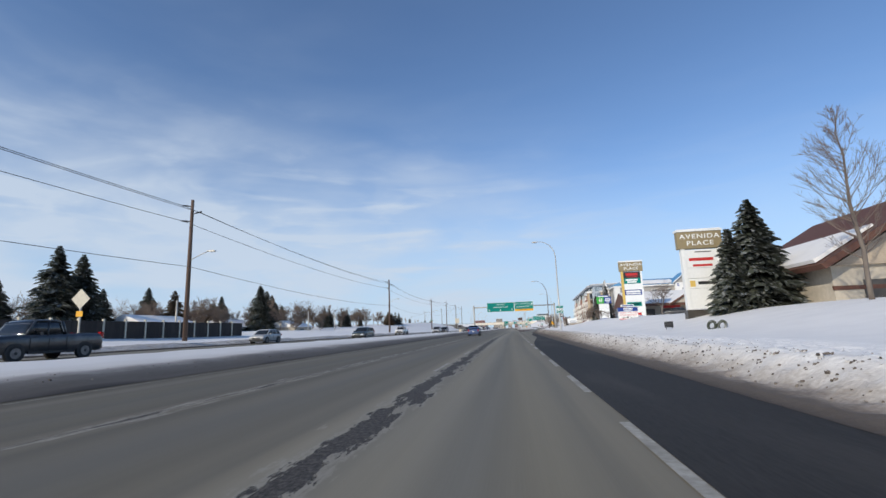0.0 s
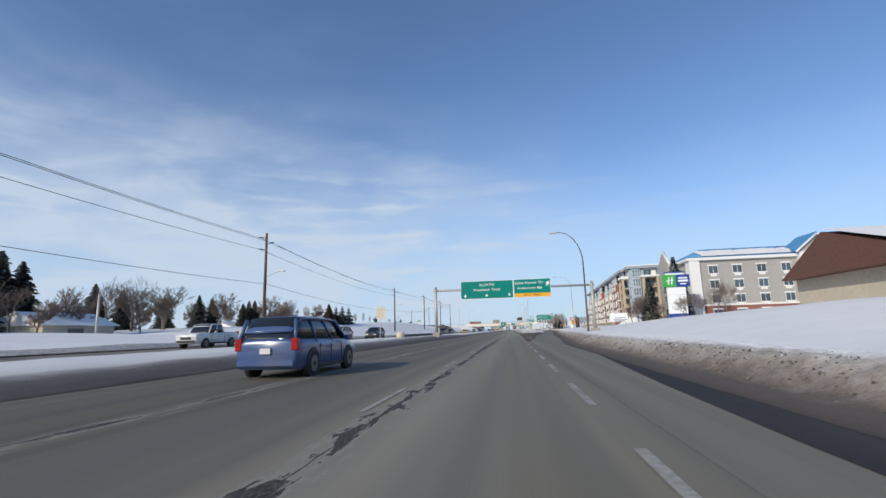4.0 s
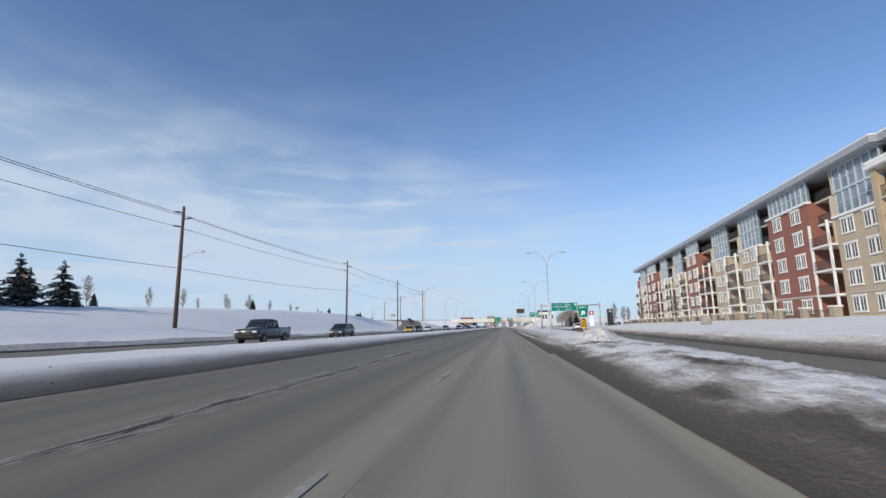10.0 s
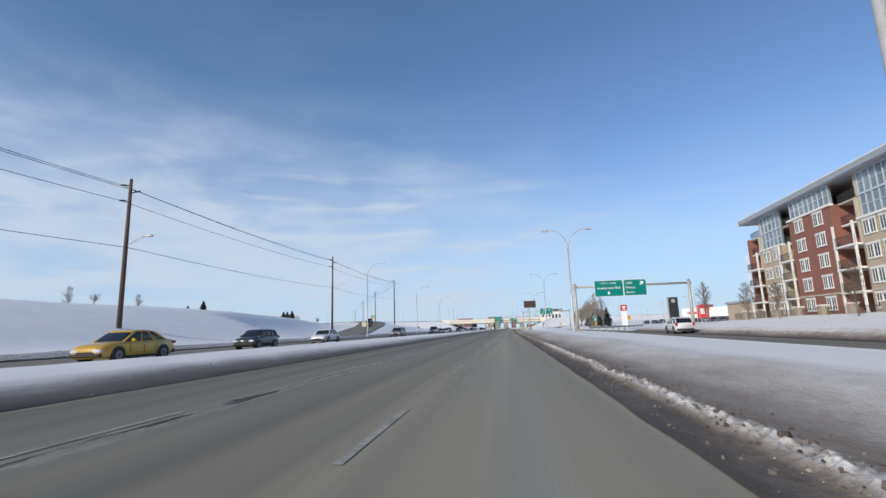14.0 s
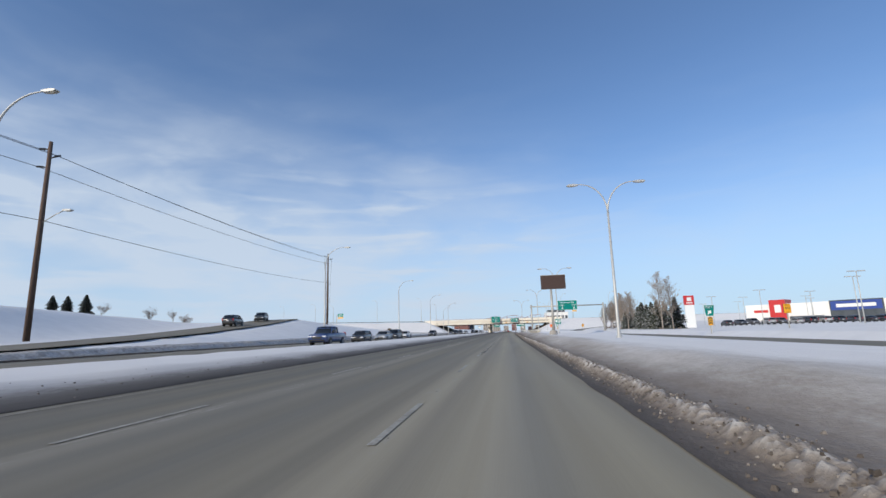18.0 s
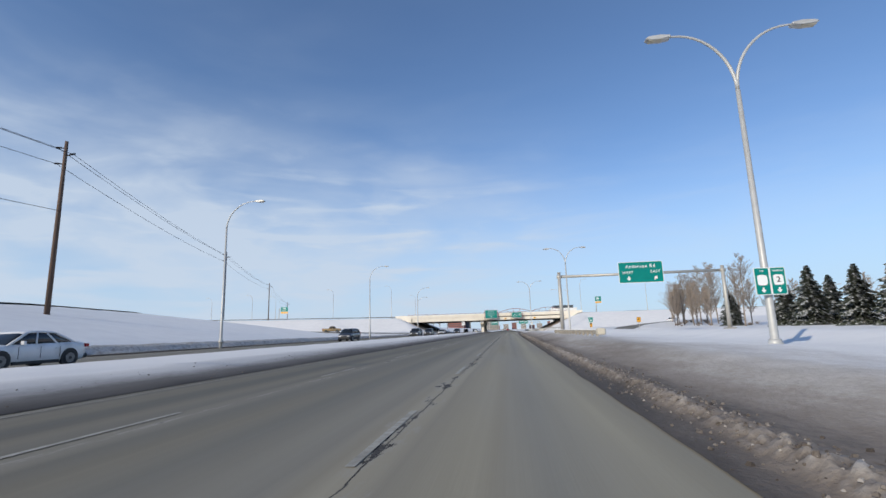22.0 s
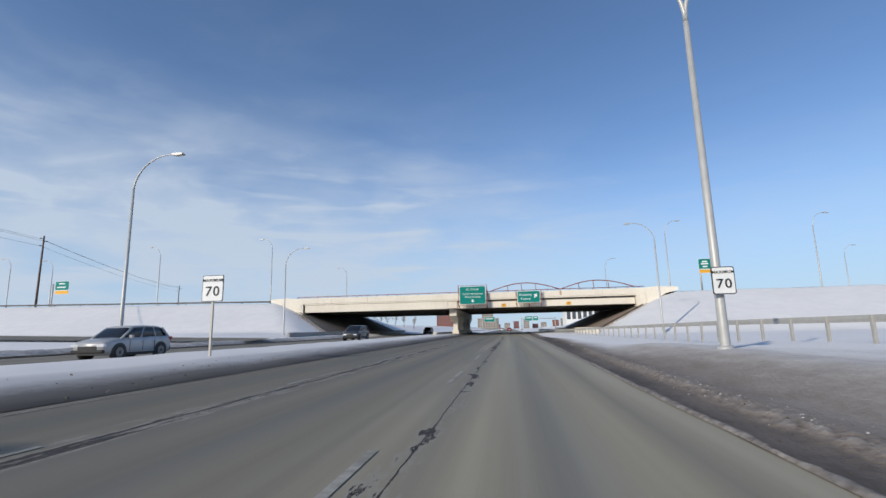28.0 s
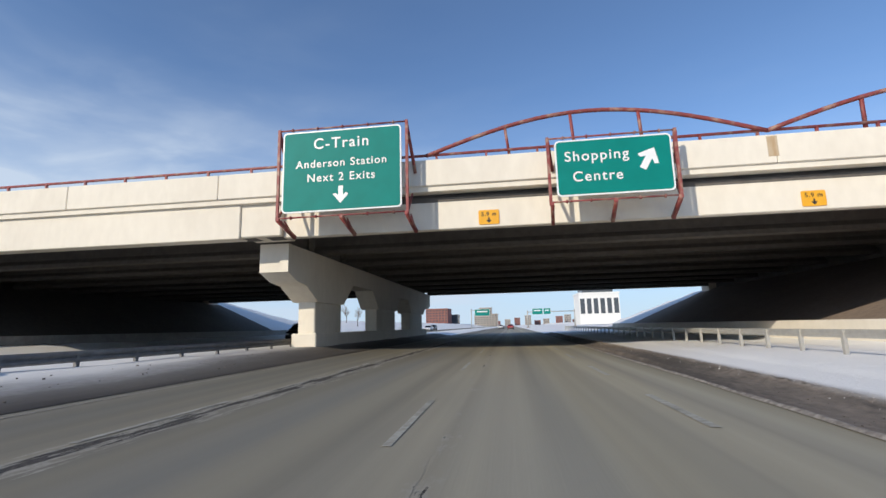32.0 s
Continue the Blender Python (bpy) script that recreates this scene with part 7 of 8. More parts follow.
set_out(bare_tree(3.0, 0.9, 32, "tangled brown brush at the edge of the grove", BARK, TWIG_PALE, "shrub", depth=5, trunk_share=0.12),
        [(40, 478, 1.0), (42, 482, 0.9), (44, 486, 1.0), (46, 483, 0.9), (43, 474, 0.8), (47, 490, 1.0), (45, 478, 0.7), (49, 484, 1.0), (50, 478, 0.9), (41, 470, 0.7), (36, 489, 0.8), (34, 492, 0.7), (39, 491, 1.0), (32.5, 426, 0.9), (34, 419, 0.9), (35.5, 434, 0.8), (36.5, 450, 0.8), (38, 505, 1.5), (41, 510, 1.6), (43, 515, 1.5), (45, 520, 1.7), (47.5, 524, 1.6), (40, 500, 1.4), (44, 505, 1.6), (50, 522, 1.7), (36.5, 502, 1.3), (47, 513, 1.6)], tree_rnd)
# young trees before the apartments
set_out(birch(5.2, 25, "thin young leafless tree before the apartments", BARK, TWIG, 0.009), [(31.5, 268, 1.0), (33, 296, 1.0), (34.5, 320, 1.05), (33.5, 310, 0.9), (32.2, 282, 0.9), (36, 338, 1.4)], tree_rnd)
set_out(bare_tree(1.5, 0.9, 26, "small leafless shrub in the snow", name="shrub", depth=4, trunk_share=0.12), [(24.5, 262, 1.0), (26.5, 290, 0.9), (34, 205, 1.2)], tree_rnd)
# beyond the overpass
set_out(bare_tree(8.0, 0.5, 27, "leafless tree far beyond the overpass", depth=4), [(62 + 5 * k + tree_rnd.uniform(-2, 2), 820 + tree_rnd.uniform(-30, 30), tree_rnd.uniform(0.8, 1.2)) for k in range(14)] + [(-38 - 6 * k, 690 + 9 * k, 0.8) for k in range(6)], tree_rnd)

# ---- vehicles standing on the roads ----
TYRE = mat("tyre_rubber", (0.02, 0.02, 0.021), (0.035, 0.034, 0.033), 8, 0.85)
RIM = mat("wheel_alloy", (0.22, 0.22, 0.225), (0.14, 0.14, 0.14), 6, 0.4, metal=0.6)
CAR_GLASS = mat("car_glass", (0.012, 0.015, 0.018), (0.016, 0.018, 0.02), 2, 0.06, spec=0.7)
TRIM = mat("black_plastic", (0.02, 0.02, 0.022), (0.03, 0.03, 0.03), 6, 0.6)
HEAD_LAMP = mat("headlamp_glass", (0.75, 0.77, 0.8), (0.6, 0.62, 0.66), 8, 0.12)
TAIL_LAMP = mat("tail_lamp_red", (0.4, 0.01, 0.01), (0.3, 0.01, 0.01), 8, 0.15)
PLATE = mat("plate_white", (0.7, 0.7, 0.68), (0.6, 0.6, 0.6), 10, 0.5)
PAINTS = {}


def car_paint(rgb):
    key = tuple(rgb)
    if key not in PAINTS:
        m = mat("car_paint", rgb, tuple(v * 0.9 for v in rgb), 1.5, 0.28, scale2=0.8, blend=0.1, dirt=(0.2, 0.19, 0.18), dirt_scale=1.2, dirt_amount=0.25)
        m.node_tree.nodes["Principled BSDF"].inputs["Coat Weight"].default_value = 0.6
        PAINTS[key] = m
    return PAINTS[key]


# stations along the car from nose (0) to tail (1): (place, floor, shoulder height, half width), then the greenhouse
SHAPES = {
    "sedan": dict(l=4.75, w=1.82, h=1.47, low=[(0, .3, .6, .6), (.012, .24, .68, .74), (.04, .2, .76, .83), (.12, .19, .86, .89), (.3, .19, .95, .91), (.55, .19, .98, .91), (.8, .2, 1.0, .9), (.94, .22, .99, .86), (.985, .26, .95, .78), (1, .34, .86, .68)], base=(.25, .9), top=(.42, .68), belt=.95),
    "suv": dict(l=4.65, w=1.88, h=1.7, low=[(0, .36, .74, .64), (.012, .3, .86, .77), (.04, .27, .95, .86), (.12, .26, 1.02, .91), (.28, .27, 1.08, .93), (.6, .27, 1.1, .93), (.9, .27, 1.12, .92), (.98, .3, 1.1, .88), (1, .42, 1.02, .8)], base=(.2, .985), top=(.37, .84), belt=1.06),
    "van": dict(l=5.1, w=1.98, h=1.75, low=[(0, .36, .78, .76), (.03, .26, .88, .9), (.1, .24, .96, .95), (.24, .24, 1.06, .98), (.6, .24, 1.08, .98), (.93, .24, 1.1, .97), (.99, .28, 1.08, .92), (1, .4, 1.0, .84)], base=(.17, .995), top=(.36, .95), belt=1.04),
    "hatch": dict(l=4.15, w=1.74, h=1.5, low=[(0, .34, .7, .7), (.03, .24, .8, .82), (.12, .2, .88, .86), (.28, .2, .97, .87), (.6, .2, 1.0, .87), (.9, .2, 1.02, .85), (.98, .24, 1.0, .8), (1, .36, .92, .72)], base=(.22, .97), top=(.4, .86), belt=.95),
    "pickup": dict(l=5.8, w=2.02, h=1.92, low=[(0, .5, .98, .84), (.02, .38, 1.1, .95), (.1, .34, 1.15, .99), (.27, .34, 1.2, 1.0), (.6, .34, 1.22, 1.0), (.95, .34, 1.24, 1.0), (.99, .38, 1.22, .97), (1, .48, 1.18, .92)], base=(.27, .63), top=(.36, .6), belt=1.2),
}


def vehicle(kind, rgb, x, y, z, heading, label, category):
    """heading 0: the nose points along +y."""
    s = SHAPES[kind]
    L, H = s["l"], s["h"]
    car = thing(category.replace(" ", "_"), label, category, (x, y, z), heading, group="vehicles on the highway")
    paint = car_paint(rgb)

    def at(f):
        return L / 2 - f * L

    secs = []
    for f, lo, sh, hw in s["low"]:
        half = [(0.9, lo), (0.975, lo + 0.13), (1.0, lerp(lo, sh, 0.5)), (0.99, lerp(lo, sh, 0.8)), (0.94, sh - 0.015), (0.72, sh + 0.025), (0.3, sh + 0.045)]
        secs.append([(-hw * k, at(f), z) for k, z in half] + [(hw * k, at(f), z) for k, z in half[::-1]])
    body = part("body", loft(bmesh.new(), secs), paint, car, shade=True)
    (b0, b1), (t0, t1), hw = s["base"], s["top"], s["w"] / 2
    belt = s["belt"]
    bw, tw = hw * 0.93, hw * 0.74

    def roofline(f):
        if f < t0:
            return belt + (H - belt) * (1 - (1 - (f - b0) / (t0 - b0)) ** 1.5)
        if f > t1:
            return belt + (H - belt) * (1 - (1 - (b1 - f) / (b1 - t1)) ** 1.5)
        return H + 0.03 - 0.03 * (2 * (f - t0) / (t1 - t0) - 1) ** 2

    def width(f):
        return 1 - 0.1 * abs(2 * (f - b0) / (b1 - b0) - 1) ** 3

    glass = []
    for k in range(13):
        f = lerp(b0 + 0.005, b1 - 0.005, k / 12)
        z, w = roofline(f), width(f)
        rise = min(1.0, (z - belt + 0.06) / (H - belt))
        side = lerp(bw, tw, rise)
        glass.append([(-bw * w, at(f), belt - 0.06), (-side * w * 1.01, at(f), max(belt - 0.05, z - 0.05)), (-side * w * 0.8, at(f), z - 0.012), (side * w * 0.8, at(f), z - 0.012), (side * w * 1.01, at(f), max(belt - 0.05, z - 0.05)), (bw * w, at(f), belt - 0.06)])
    part("window_glass", loft(bmesh.new(), glass), CAR_GLASS, car, "dark tinted window glass", shade=True)
    roof = []
    for k in range(7):
        f = lerp(t0 - 0.035, t1 + 0.03, k / 6)
        z, w = roofline(f), width(f) * tw
        roof.append([(-w * 1.07, at(f), z - 0.085), (-w * 1.04, at(f), z - 0.03), (-w * 0.8, at(f), z + 0.006), (0, at(f), z + 0.014), (w * 0.8, at(f), z + 0.006), (w * 1.04, at(f), z - 0.03), (w * 1.07, at(f), z - 0.085)])
    part("roof", loft(bmesh.new(), roof), paint, car, shade=True)
    for sx in (-1, 1):
        for f in (0.33, 0.52, 0.7) if kind not in ("pickup",) else (0.3, 0.46, 0.62):
            part("door_seam", B(sx * hw - 0.006, sx * hw + 0.006, at(f) - 0.008, at(f) + 0.008, 0.38, belt - 0.1), TRIM, car)
        for f in (0.5, 0.67):
            part("door_handle", B(sx * hw - 0.02, sx * hw + 0.02, at(f) - 0.09, at(f) + 0.06, belt - 0.2, belt - 0.165, 0.008), paint, car)
        part("sill_trim", B(sx * hw * 0.96 - 0.03, sx * hw * 0.96 + 0.03, at(0.7), at(0.29), s["low"][3][1] - 0.03, s["low"][3][1] + 0.1, 0.01), TRIM, car)
    mids = [0.0, 0.36, 0.68, 1.0] if kind != "pickup" else [0.0, 0.5, 1.0]
    for sx in (-1, 1):
        for m in mids:
            f0, f1 = lerp(b0, b1, m), lerp(t0, t1, m)
            ww = bw * (0.95 if m in (0.0, 1.0) else 1.0)
            part("pillar", T([(sx * ww * 0.995, at(f0), belt - 0.05), (sx * tw * 1.03, at(f1), H - 0.07)], 0.055 if m in (0.0, 1.0) else 0.04, 6), paint, car)
        part("mirror", B(sx * (hw + 0.08) - 0.09, sx * (hw + 0.08) + 0.09, at(b0 + 0.1) - 0.06, at(b0 + 0.1) + 0.06, belt - 0.02, belt + 0.14, 0.02), paint, car)
        for f in (0.19, 0.8):
            r = 0.33 if kind in ("sedan", "hatch") else 0.37
            part("wheel_arch", T([(sx * (hw - 0.16), at(f), r + 0.02), (sx * (hw + 0.015), at(f), r + 0.02)], r + 0.07, 18), TRIM, car)
            tyre = part("tyre", T([(sx * (hw - 0.2), at(f), r), (sx * (hw - 0.015), at(f), r), (sx * (hw + 0.03), at(f), r)], [r, r, r * 0.93], 18), TYRE, car)
            rim = part("rim", T([(sx * (hw + 0.02), at(f), r), (sx * (hw + 0.038), at(f), r)], r * 0.66, 14), RIM, tyre)
            part("hub", T([(sx * (hw + 0.03), at(f), r), (sx * (hw + 0.05), at(f), r)], r * 0.2, 10), TRIM, tyre)
        sh0, sh1 = s["low"][0][2], s["low"][-1][2]
        nose = s["low"][1][3]
        
        part("headlight", B(sx * nose * 0.78 - 0.2, sx * nose * 0.78 + 0.2, at(0.035), at(-0.004), sh0 - 0.13, sh0 + 0.02, 0.03), HEAD_LAMP, car)
        tall = 0.34 if kind in ("van", "suv", "pickup") else 0.15
        part("tail_light", B(sx * hw * 0.86 - 0.1, sx * hw * 0.86 + 0.1, at(1.004), at(0.965), sh1 - tall * 0.6, sh1 + tall * 0.4, 0.02), TAIL_LAMP, car)
    part("grille", B(-0.48, 0.48, at(0.02), at(-0.006), s["low"][0][2] - 0.3, s["low"][0][2] - 0.08, 0.03), TRIM, car)
    part("front_bumper", B(-0.8, 0.8, at(0.03), at(-0.012), s["low"][0][1] - 0.02, s["low"][0][1] + 0.12, 0.04), TRIM, car)
    part("rear_bumper", B(-hw * 0.88, hw * 0.88, at(1.012), at(0.96), s["low"][-1][1] - 0.06, s["low"][-1][1] + 0.14, 0.04), paint if kind == "van" else TRIM, car)
    part("licence_plate", B(-0.16, 0.16, at(1.013), at(1.0), s["low"][-1][2] - 0.3, s["low"][-1][2] - 0.14, 0.004), PLATE, car)
    if kind == "pickup":
        part("cargo_bed", B(-0.82, 0.82, at(0.975), at(0.645), 0.95, 1.262, 0.02), TRIM, car)
    return car


WHITE, SILVER, DARK, BLUE, RED = (0.75, 0.75, 0.75), (0.4, 0.41, 0.42), (0.025, 0.027, 0.032), (0.03, 0.075, 0.2), (0.45, 0.03, 0.02)
vehicle("van", (0.055, 0.1, 0.24), -6.9, 85.0, 0.0, 0, "blue minivan driving away in the inner lane", "minivan")
vehicle("sedan", RED, -0.2, 720, 0.0, 0, "small red car far ahead on the highway", "car")
vehicle("sedan", WHITE, -3.6, 742, 0.0, 0, "white car far ahead on the highway", "car")
vehicle("sedan", WHITE, 47.5, 538, 1.72, -35, "white car climbing the exit ramp", "car")
vehicle("suv", WHITE, 18.2, 300, 0.0, -4, "white car on the exit ramp", "car")
vehicle("suv", DARK, -42.6, 388, LOOP_Z(388) + 0.08, 12, "dark crossover climbing the loop ramp", "car")
vehicle("suv", (0.06, 0.065, 0.06), -47.0, 404.5, LOOP_Z(404.5) + 0.08, 198, "dark car coming down the loop ramp", "car")
ONCOMING = [("pickup", DARK, 20.5, -23.6, "dark pickup truck on the opposite carriageway"), ("hatch", SILVER, 50, -27.6, "silver compact car on the opposite carriageway"),
            ("sedan", (0.02, 0.035, 0.035), 61, -19.8, "dark green sedan on the opposite carriageway"), ("suv", DARK, 87, -27.5, "black crossover on the opposite carriageway"),
            ("pickup", WHITE, 107, -25.4, "white pickup truck on the opposite carriageway"), ("suv", SILVER, 122.5, -19.6, "silver crossover on the opposite carriageway"),
            ("suv", DARK, 138, -19.8, "black boxy car on the opposite carriageway"), ("pickup", (0.03, 0.035, 0.04), 212.4, -20.0, "dark grey pickup on the opposite carriageway"),
            ("suv", DARK, 232.5, -20.4, "black crossover on the opposite carriageway"), ("sedan", (0.6, 0.36, 0.02), 268, -18.9, "yellow taxi sedan on the opposite carriageway"),
            ("hatch", DARK, 282.5, -20.0, "black hatchback on the opposite carriageway"), ("sedan", WHITE, 297, -20.0, "white sedan on the opposite carriageway"),
            ("suv", (0.2, 0.2, 0.19), 331.3, -19.8, "dusty silver crossover on the opposite carriageway"), ("pickup", (0.02, 0.05, 0.17), 367, -18.8, "blue pickup truck on the opposite carriageway"),
            ("hatch", DARK, 380, -19.2, "black hatchback on the opposite carriageway"), ("sedan", SILVER, 389.5, -18.7, "silver sedan on the opposite carriageway"),
            ("suv", DARK, 398.5, -19.2, "black crossover on the opposite carriageway"), ("sedan", WHITE, 410, -20.0, "white sedan on the opposite carriageway"),
            ("suv", (0.03, 0.035, 0.05), 457, -22.0, "dark blue crossover on the opposite carriageway"), ("suv", DARK, 487, -18.4, "black crossover on the opposite carriageway"),
            ("suv", DARK, 505.5, -18.8, "black crossover on the opposite carriageway"), ("hatch", SILVER, 524, -18.3, "small silver hatchback on the opposite carriageway"),
            ("suv", DARK, 556.5, -17.6, "black crossover near the overpass"), ("suv", DARK, 619.5, -20.0, "dark crossover in the shade under the overpass"),
            ("sedan", WHITE, 690, -20, "white car beyond the overpass"), ("suv", DARK, 715, -23, "dark car beyond the overpass")]
for kind, rgb, y, x, label in ONCOMING:
    vehicle(kind, rgb, x, y, OPP_Z(y) + 0.005, 180, label, "car" if kind != "pickup" else "pickup truck")

vehicle("pickup", (0.36, 0.24, 0.1), -56, WEST_Y(56), WEST_Z(56) + 0.24, -78, "tan pickup truck on the ramp before the overpass", "pickup truck")

# ---- roadside furniture and small signs ----


# sign groups beside the exit lane
s = thing("route_signs", "green route signs and black arrow plate on a lamp post", "road sign", (7.05, 72.85, 0))
for x, w in ((6.84 - 7.05, 0.5), (7.36 - 7.05, 0.5)):
    plate = part("plate", rounded_panel(bmesh.new(), x - w / 2, x + w / 2, 3.12, 4.2, -0.03, 0.0, 0.05), SIGN_WHITE, s)
    part("face", rounded_panel(bmesh.new(), x - w / 2 + 0.03, x + w / 2 - 0.03, 3.15, 4.17, -0.036, -0.028, 0.04), SIGN_GREEN, plate)
    part("shield", rounded_panel(bmesh.new(), x - 0.17, x + 0.17, 3.48, 3.86, -0.042, -0.034, 0.09), SIGN_WHITE, plate)
    arrow(plate, x, 3.3, -0.03, 0.2, 150)
lettering("2", 0.3, SIGN_BLACK, s, (7.36 - 7.05, -0.05, 3.67))
lettering("1", 0.16, SIGN_GREEN, s, (6.84 - 7.05, -0.05, 3.7))
for x, w in ((6.84 - 7.05, "WEST"), (7.36 - 7.05, "NORTH")):
    lettering("TO", 0.1, SIGN_WHITE, s, (x, -0.045, 4.08))
    lettering(w, 0.1, SIGN_WHITE, s, (x, -0.045, 3.42))
lettering("RIGHT LANE", 0.07, SIGN_WHITE, s, (0.27, -0.045, 3.0))
plate = part("plate", rounded_panel(bmesh.new(), 0.02, 0.52, 2.5, 3.05, -0.03, 0.0, 0.05), SIGN_BLACK, s, "black turn arrow plate")
arrow(plate, 0.27, 2.78, -0.03, 0.36, 120)
s = thing("route_signs", "pair of green route signs on a street lamp post", "road sign", (9.6, 411.25, 0))
for x, w in ((-0.27, "TO"), (0.27, "NORTH")):
    plate = part("plate", rounded_panel(bmesh.new(), x - 0.26, x + 0.26, 2.15, 3.15, -0.03, 0.0, 0.04), SIGN_WHITE, s)
    part("face", rounded_panel(bmesh.new(), x - 0.235, x + 0.235, 2.175, 3.125, -0.036, -0.028, 0.03), SIGN_GREEN, plate)
    part("shield", rounded_panel(bmesh.new(), x - 0.17, x + 0.17, 2.5, 2.88, -0.042, -0.034, 0.09), SIGN_WHITE, plate)
    lettering(w, 0.1, SIGN_WHITE, plate, (x, -0.045, 3.02))
    arrow(plate, x, 2.32, -0.03, 0.2, 0)
lettering("2", 0.3, SIGN_BLACK, s, (0.27, -0.05, 2.69))


def ramp_speed(x, y, z, scale=1.0, post=True):
    s = thing("ramp_speed_sign", "amber ramp speed sign with black numerals", "road sign", (x, y, z), group="ramp speed signs")
    w, h = 0.8 * scale, 1.06 * scale
    plate = part("plate", rounded_panel(bmesh.new(), -w / 2, w / 2, -h / 2, h / 2, -0.03, 0.0, 0.05), SIGN_BLACK, s)
    part("face", rounded_panel(bmesh.new(), -w / 2 + 0.03, w / 2 - 0.03, -h / 2 + 0.03, h / 2 - 0.03, -0.036, -0.028, 0.04), SIGN_YELLOW, plate)
    lettering("RAMP", 0.19 * scale, SIGN_BLACK, plate, (0, -0.045, 0.36 * scale))
    lettering("40", 0.5 * scale, SIGN_BLACK, plate, (0, -0.045, 0.04 * scale), squeeze=1.1)
    lettering("km/h", 0.17 * scale, SIGN_BLACK, plate, (0, -0.045, -0.36 * scale))
    if post:
        part("post", B(-0.05, 0.05, 0.0, 0.1, -z - 0.2, h / 2), GALV, s)
    return s


ramp_speed(15.68, 190.95, 2.5, post=False)
ramp_speed(26.8, 494.9, 2.35, 1.0)
ramp_speed(32.25, 378.4, 2.85)


def exit_gore(x, y, z, scale=1.0):
    s = thing("exit_sign", "green exit sign over an amber chevron plate at the gore", "road sign", (x, y, z), group="exit signs")
    outline = [(-0.62, 1.35), (0.62, 1.35), (0.45, 0.0), (-0.45, 0.0)]
    plate = part("plate", P([(a * scale, (b + 1.85) * scale) for a, b in outline], -0.03, 0.0), SIGN_WHITE, s)
    part("face", P([(a * scale * 0.94, (b * 0.95 + 0.035 + 1.85) * scale) for a, b in outline], -0.036, -0.028), SIGN_GREEN, plate)
    lettering("EXIT", 0.36 * scale, SIGN_WHITE, plate, (0, -0.045, 2.92 * scale))
    arrow(plate, 0.0, 2.33 * scale, -0.03, 0.62 * scale, 140)
    chev = part("chevron_plate", P([(-0.28 * scale, 0.75 * scale), (0.28 * scale, 0.75 * scale), (0.28 * scale, 1.75 * scale), (-0.28 * scale, 1.75 * scale)], -0.03, 0.0), SIGN_YELLOW, s)
    for k in range(3):
        zz = (0.82 + 0.3 * k) * scale
        part("chevron", P([(-0.28 * scale, zz), (0, zz + 0.2 * scale), (0.28 * scale, zz), (0.28 * scale, zz + 0.14 * scale), (0, zz + 0.34 * scale), (-0.28 * scale, zz + 0.14 * scale)], -0.038, -0.03), SIGN_BLACK, chev)
    part("post", B(-0.05, 0.05, 0.0, 0.1, -0.5, 3.0 * scale), GALV, s)
    return s


exit_gore(6.4, 215.5, 0.35, 0.8)
exit_gore(23.3, 377.2, 0.45, 0.95)
exit_gore(19.1, 506.2, 0.4, 0.95)


def max_speed(x, y, z, w, h, post):
    s = thing("speed_limit_sign", "white speed limit sign with black numerals", "road sign", (x, y, z), group="speed limit signs")
    plate = part("plate", rounded_panel(bmesh.new(), -w / 2, w / 2, -h / 2, h / 2, -0.03, 0.0, 0.06), SIGN_BLACK, s)
    part("face", rounded_panel(bmesh.new(), -w / 2 + 0.025, w / 2 - 0.025, -h / 2 + 0.025, h / 2 - 0.025, -0.036, -0.028, 0.05), SIGN_WHITE, plate)
    lettering("MAXIMUM", 0.16 * w / 0.8, SIGN_BLACK, plate, (0, -0.045, h * 0.3))
    lettering("70", 0.52 * w / 0.8, SIGN_BLACK, plate, (0, -0.045, -h * 0.13), squeeze=1.05)
    if post:
        part("post", B(-0.04, 0.04, 0.0, 0.08, -post, h / 2), GALV, s)
    return s


max_speed(6.17, 517.95, 2.43, 0.63, 0.8, 0)
max_speed(-11.95, 521.1, 3.08, 0.93, 1.07, 3.0)

s = thing("warning_sign", "yellow diamond warning sign on a post at the far roadside", "road sign", (-35.2, 34.0, 1.0))
part("post", B(-0.05, 0.05, 0.0, 0.1, -0.4, 4.2), GALV, s)
part("diamond", P([(0, 4.6), (0.85, 3.75), (0, 2.9), (-0.85, 3.75)], -0.03, 0.0), SIGN_BACK, s, "pale diamond plate")
part("tab", B(-0.3, 0.3, -0.03, 0.0, 2.3, 2.75), SIGN_YELLOW, s)
s = thing("sign_seen_from_behind", "square sign seen from its plain tan back", "road sign", (-14.0, 119.9, 0.45))
part("post", T([(0, 0, -0.4), (0.12, 0, 3.6)], 0.05, 8), GALV, s)
plate = part("plate", rounded_panel(bmesh.new(), -0.42, 0.62, 2.3, 3.5, -0.05, -0.02, 0.06), SIGN_BACK, s)
for z in (2.55, 3.25):
    part("brace", B(-0.3, 0.5, -0.08, -0.05, z - 0.03, z + 0.03), GALV, plate)
s = thing("sign_seen_from_behind", "round sign backs on the lamp post", "road sign", (-29.5, 341.8, 0.8))
part("plate", rounded_panel(bmesh.new(), -0.5, 0.5, 1.6, 2.6, -0.03, 0.0, 0.3), SIGN_BACK, s)


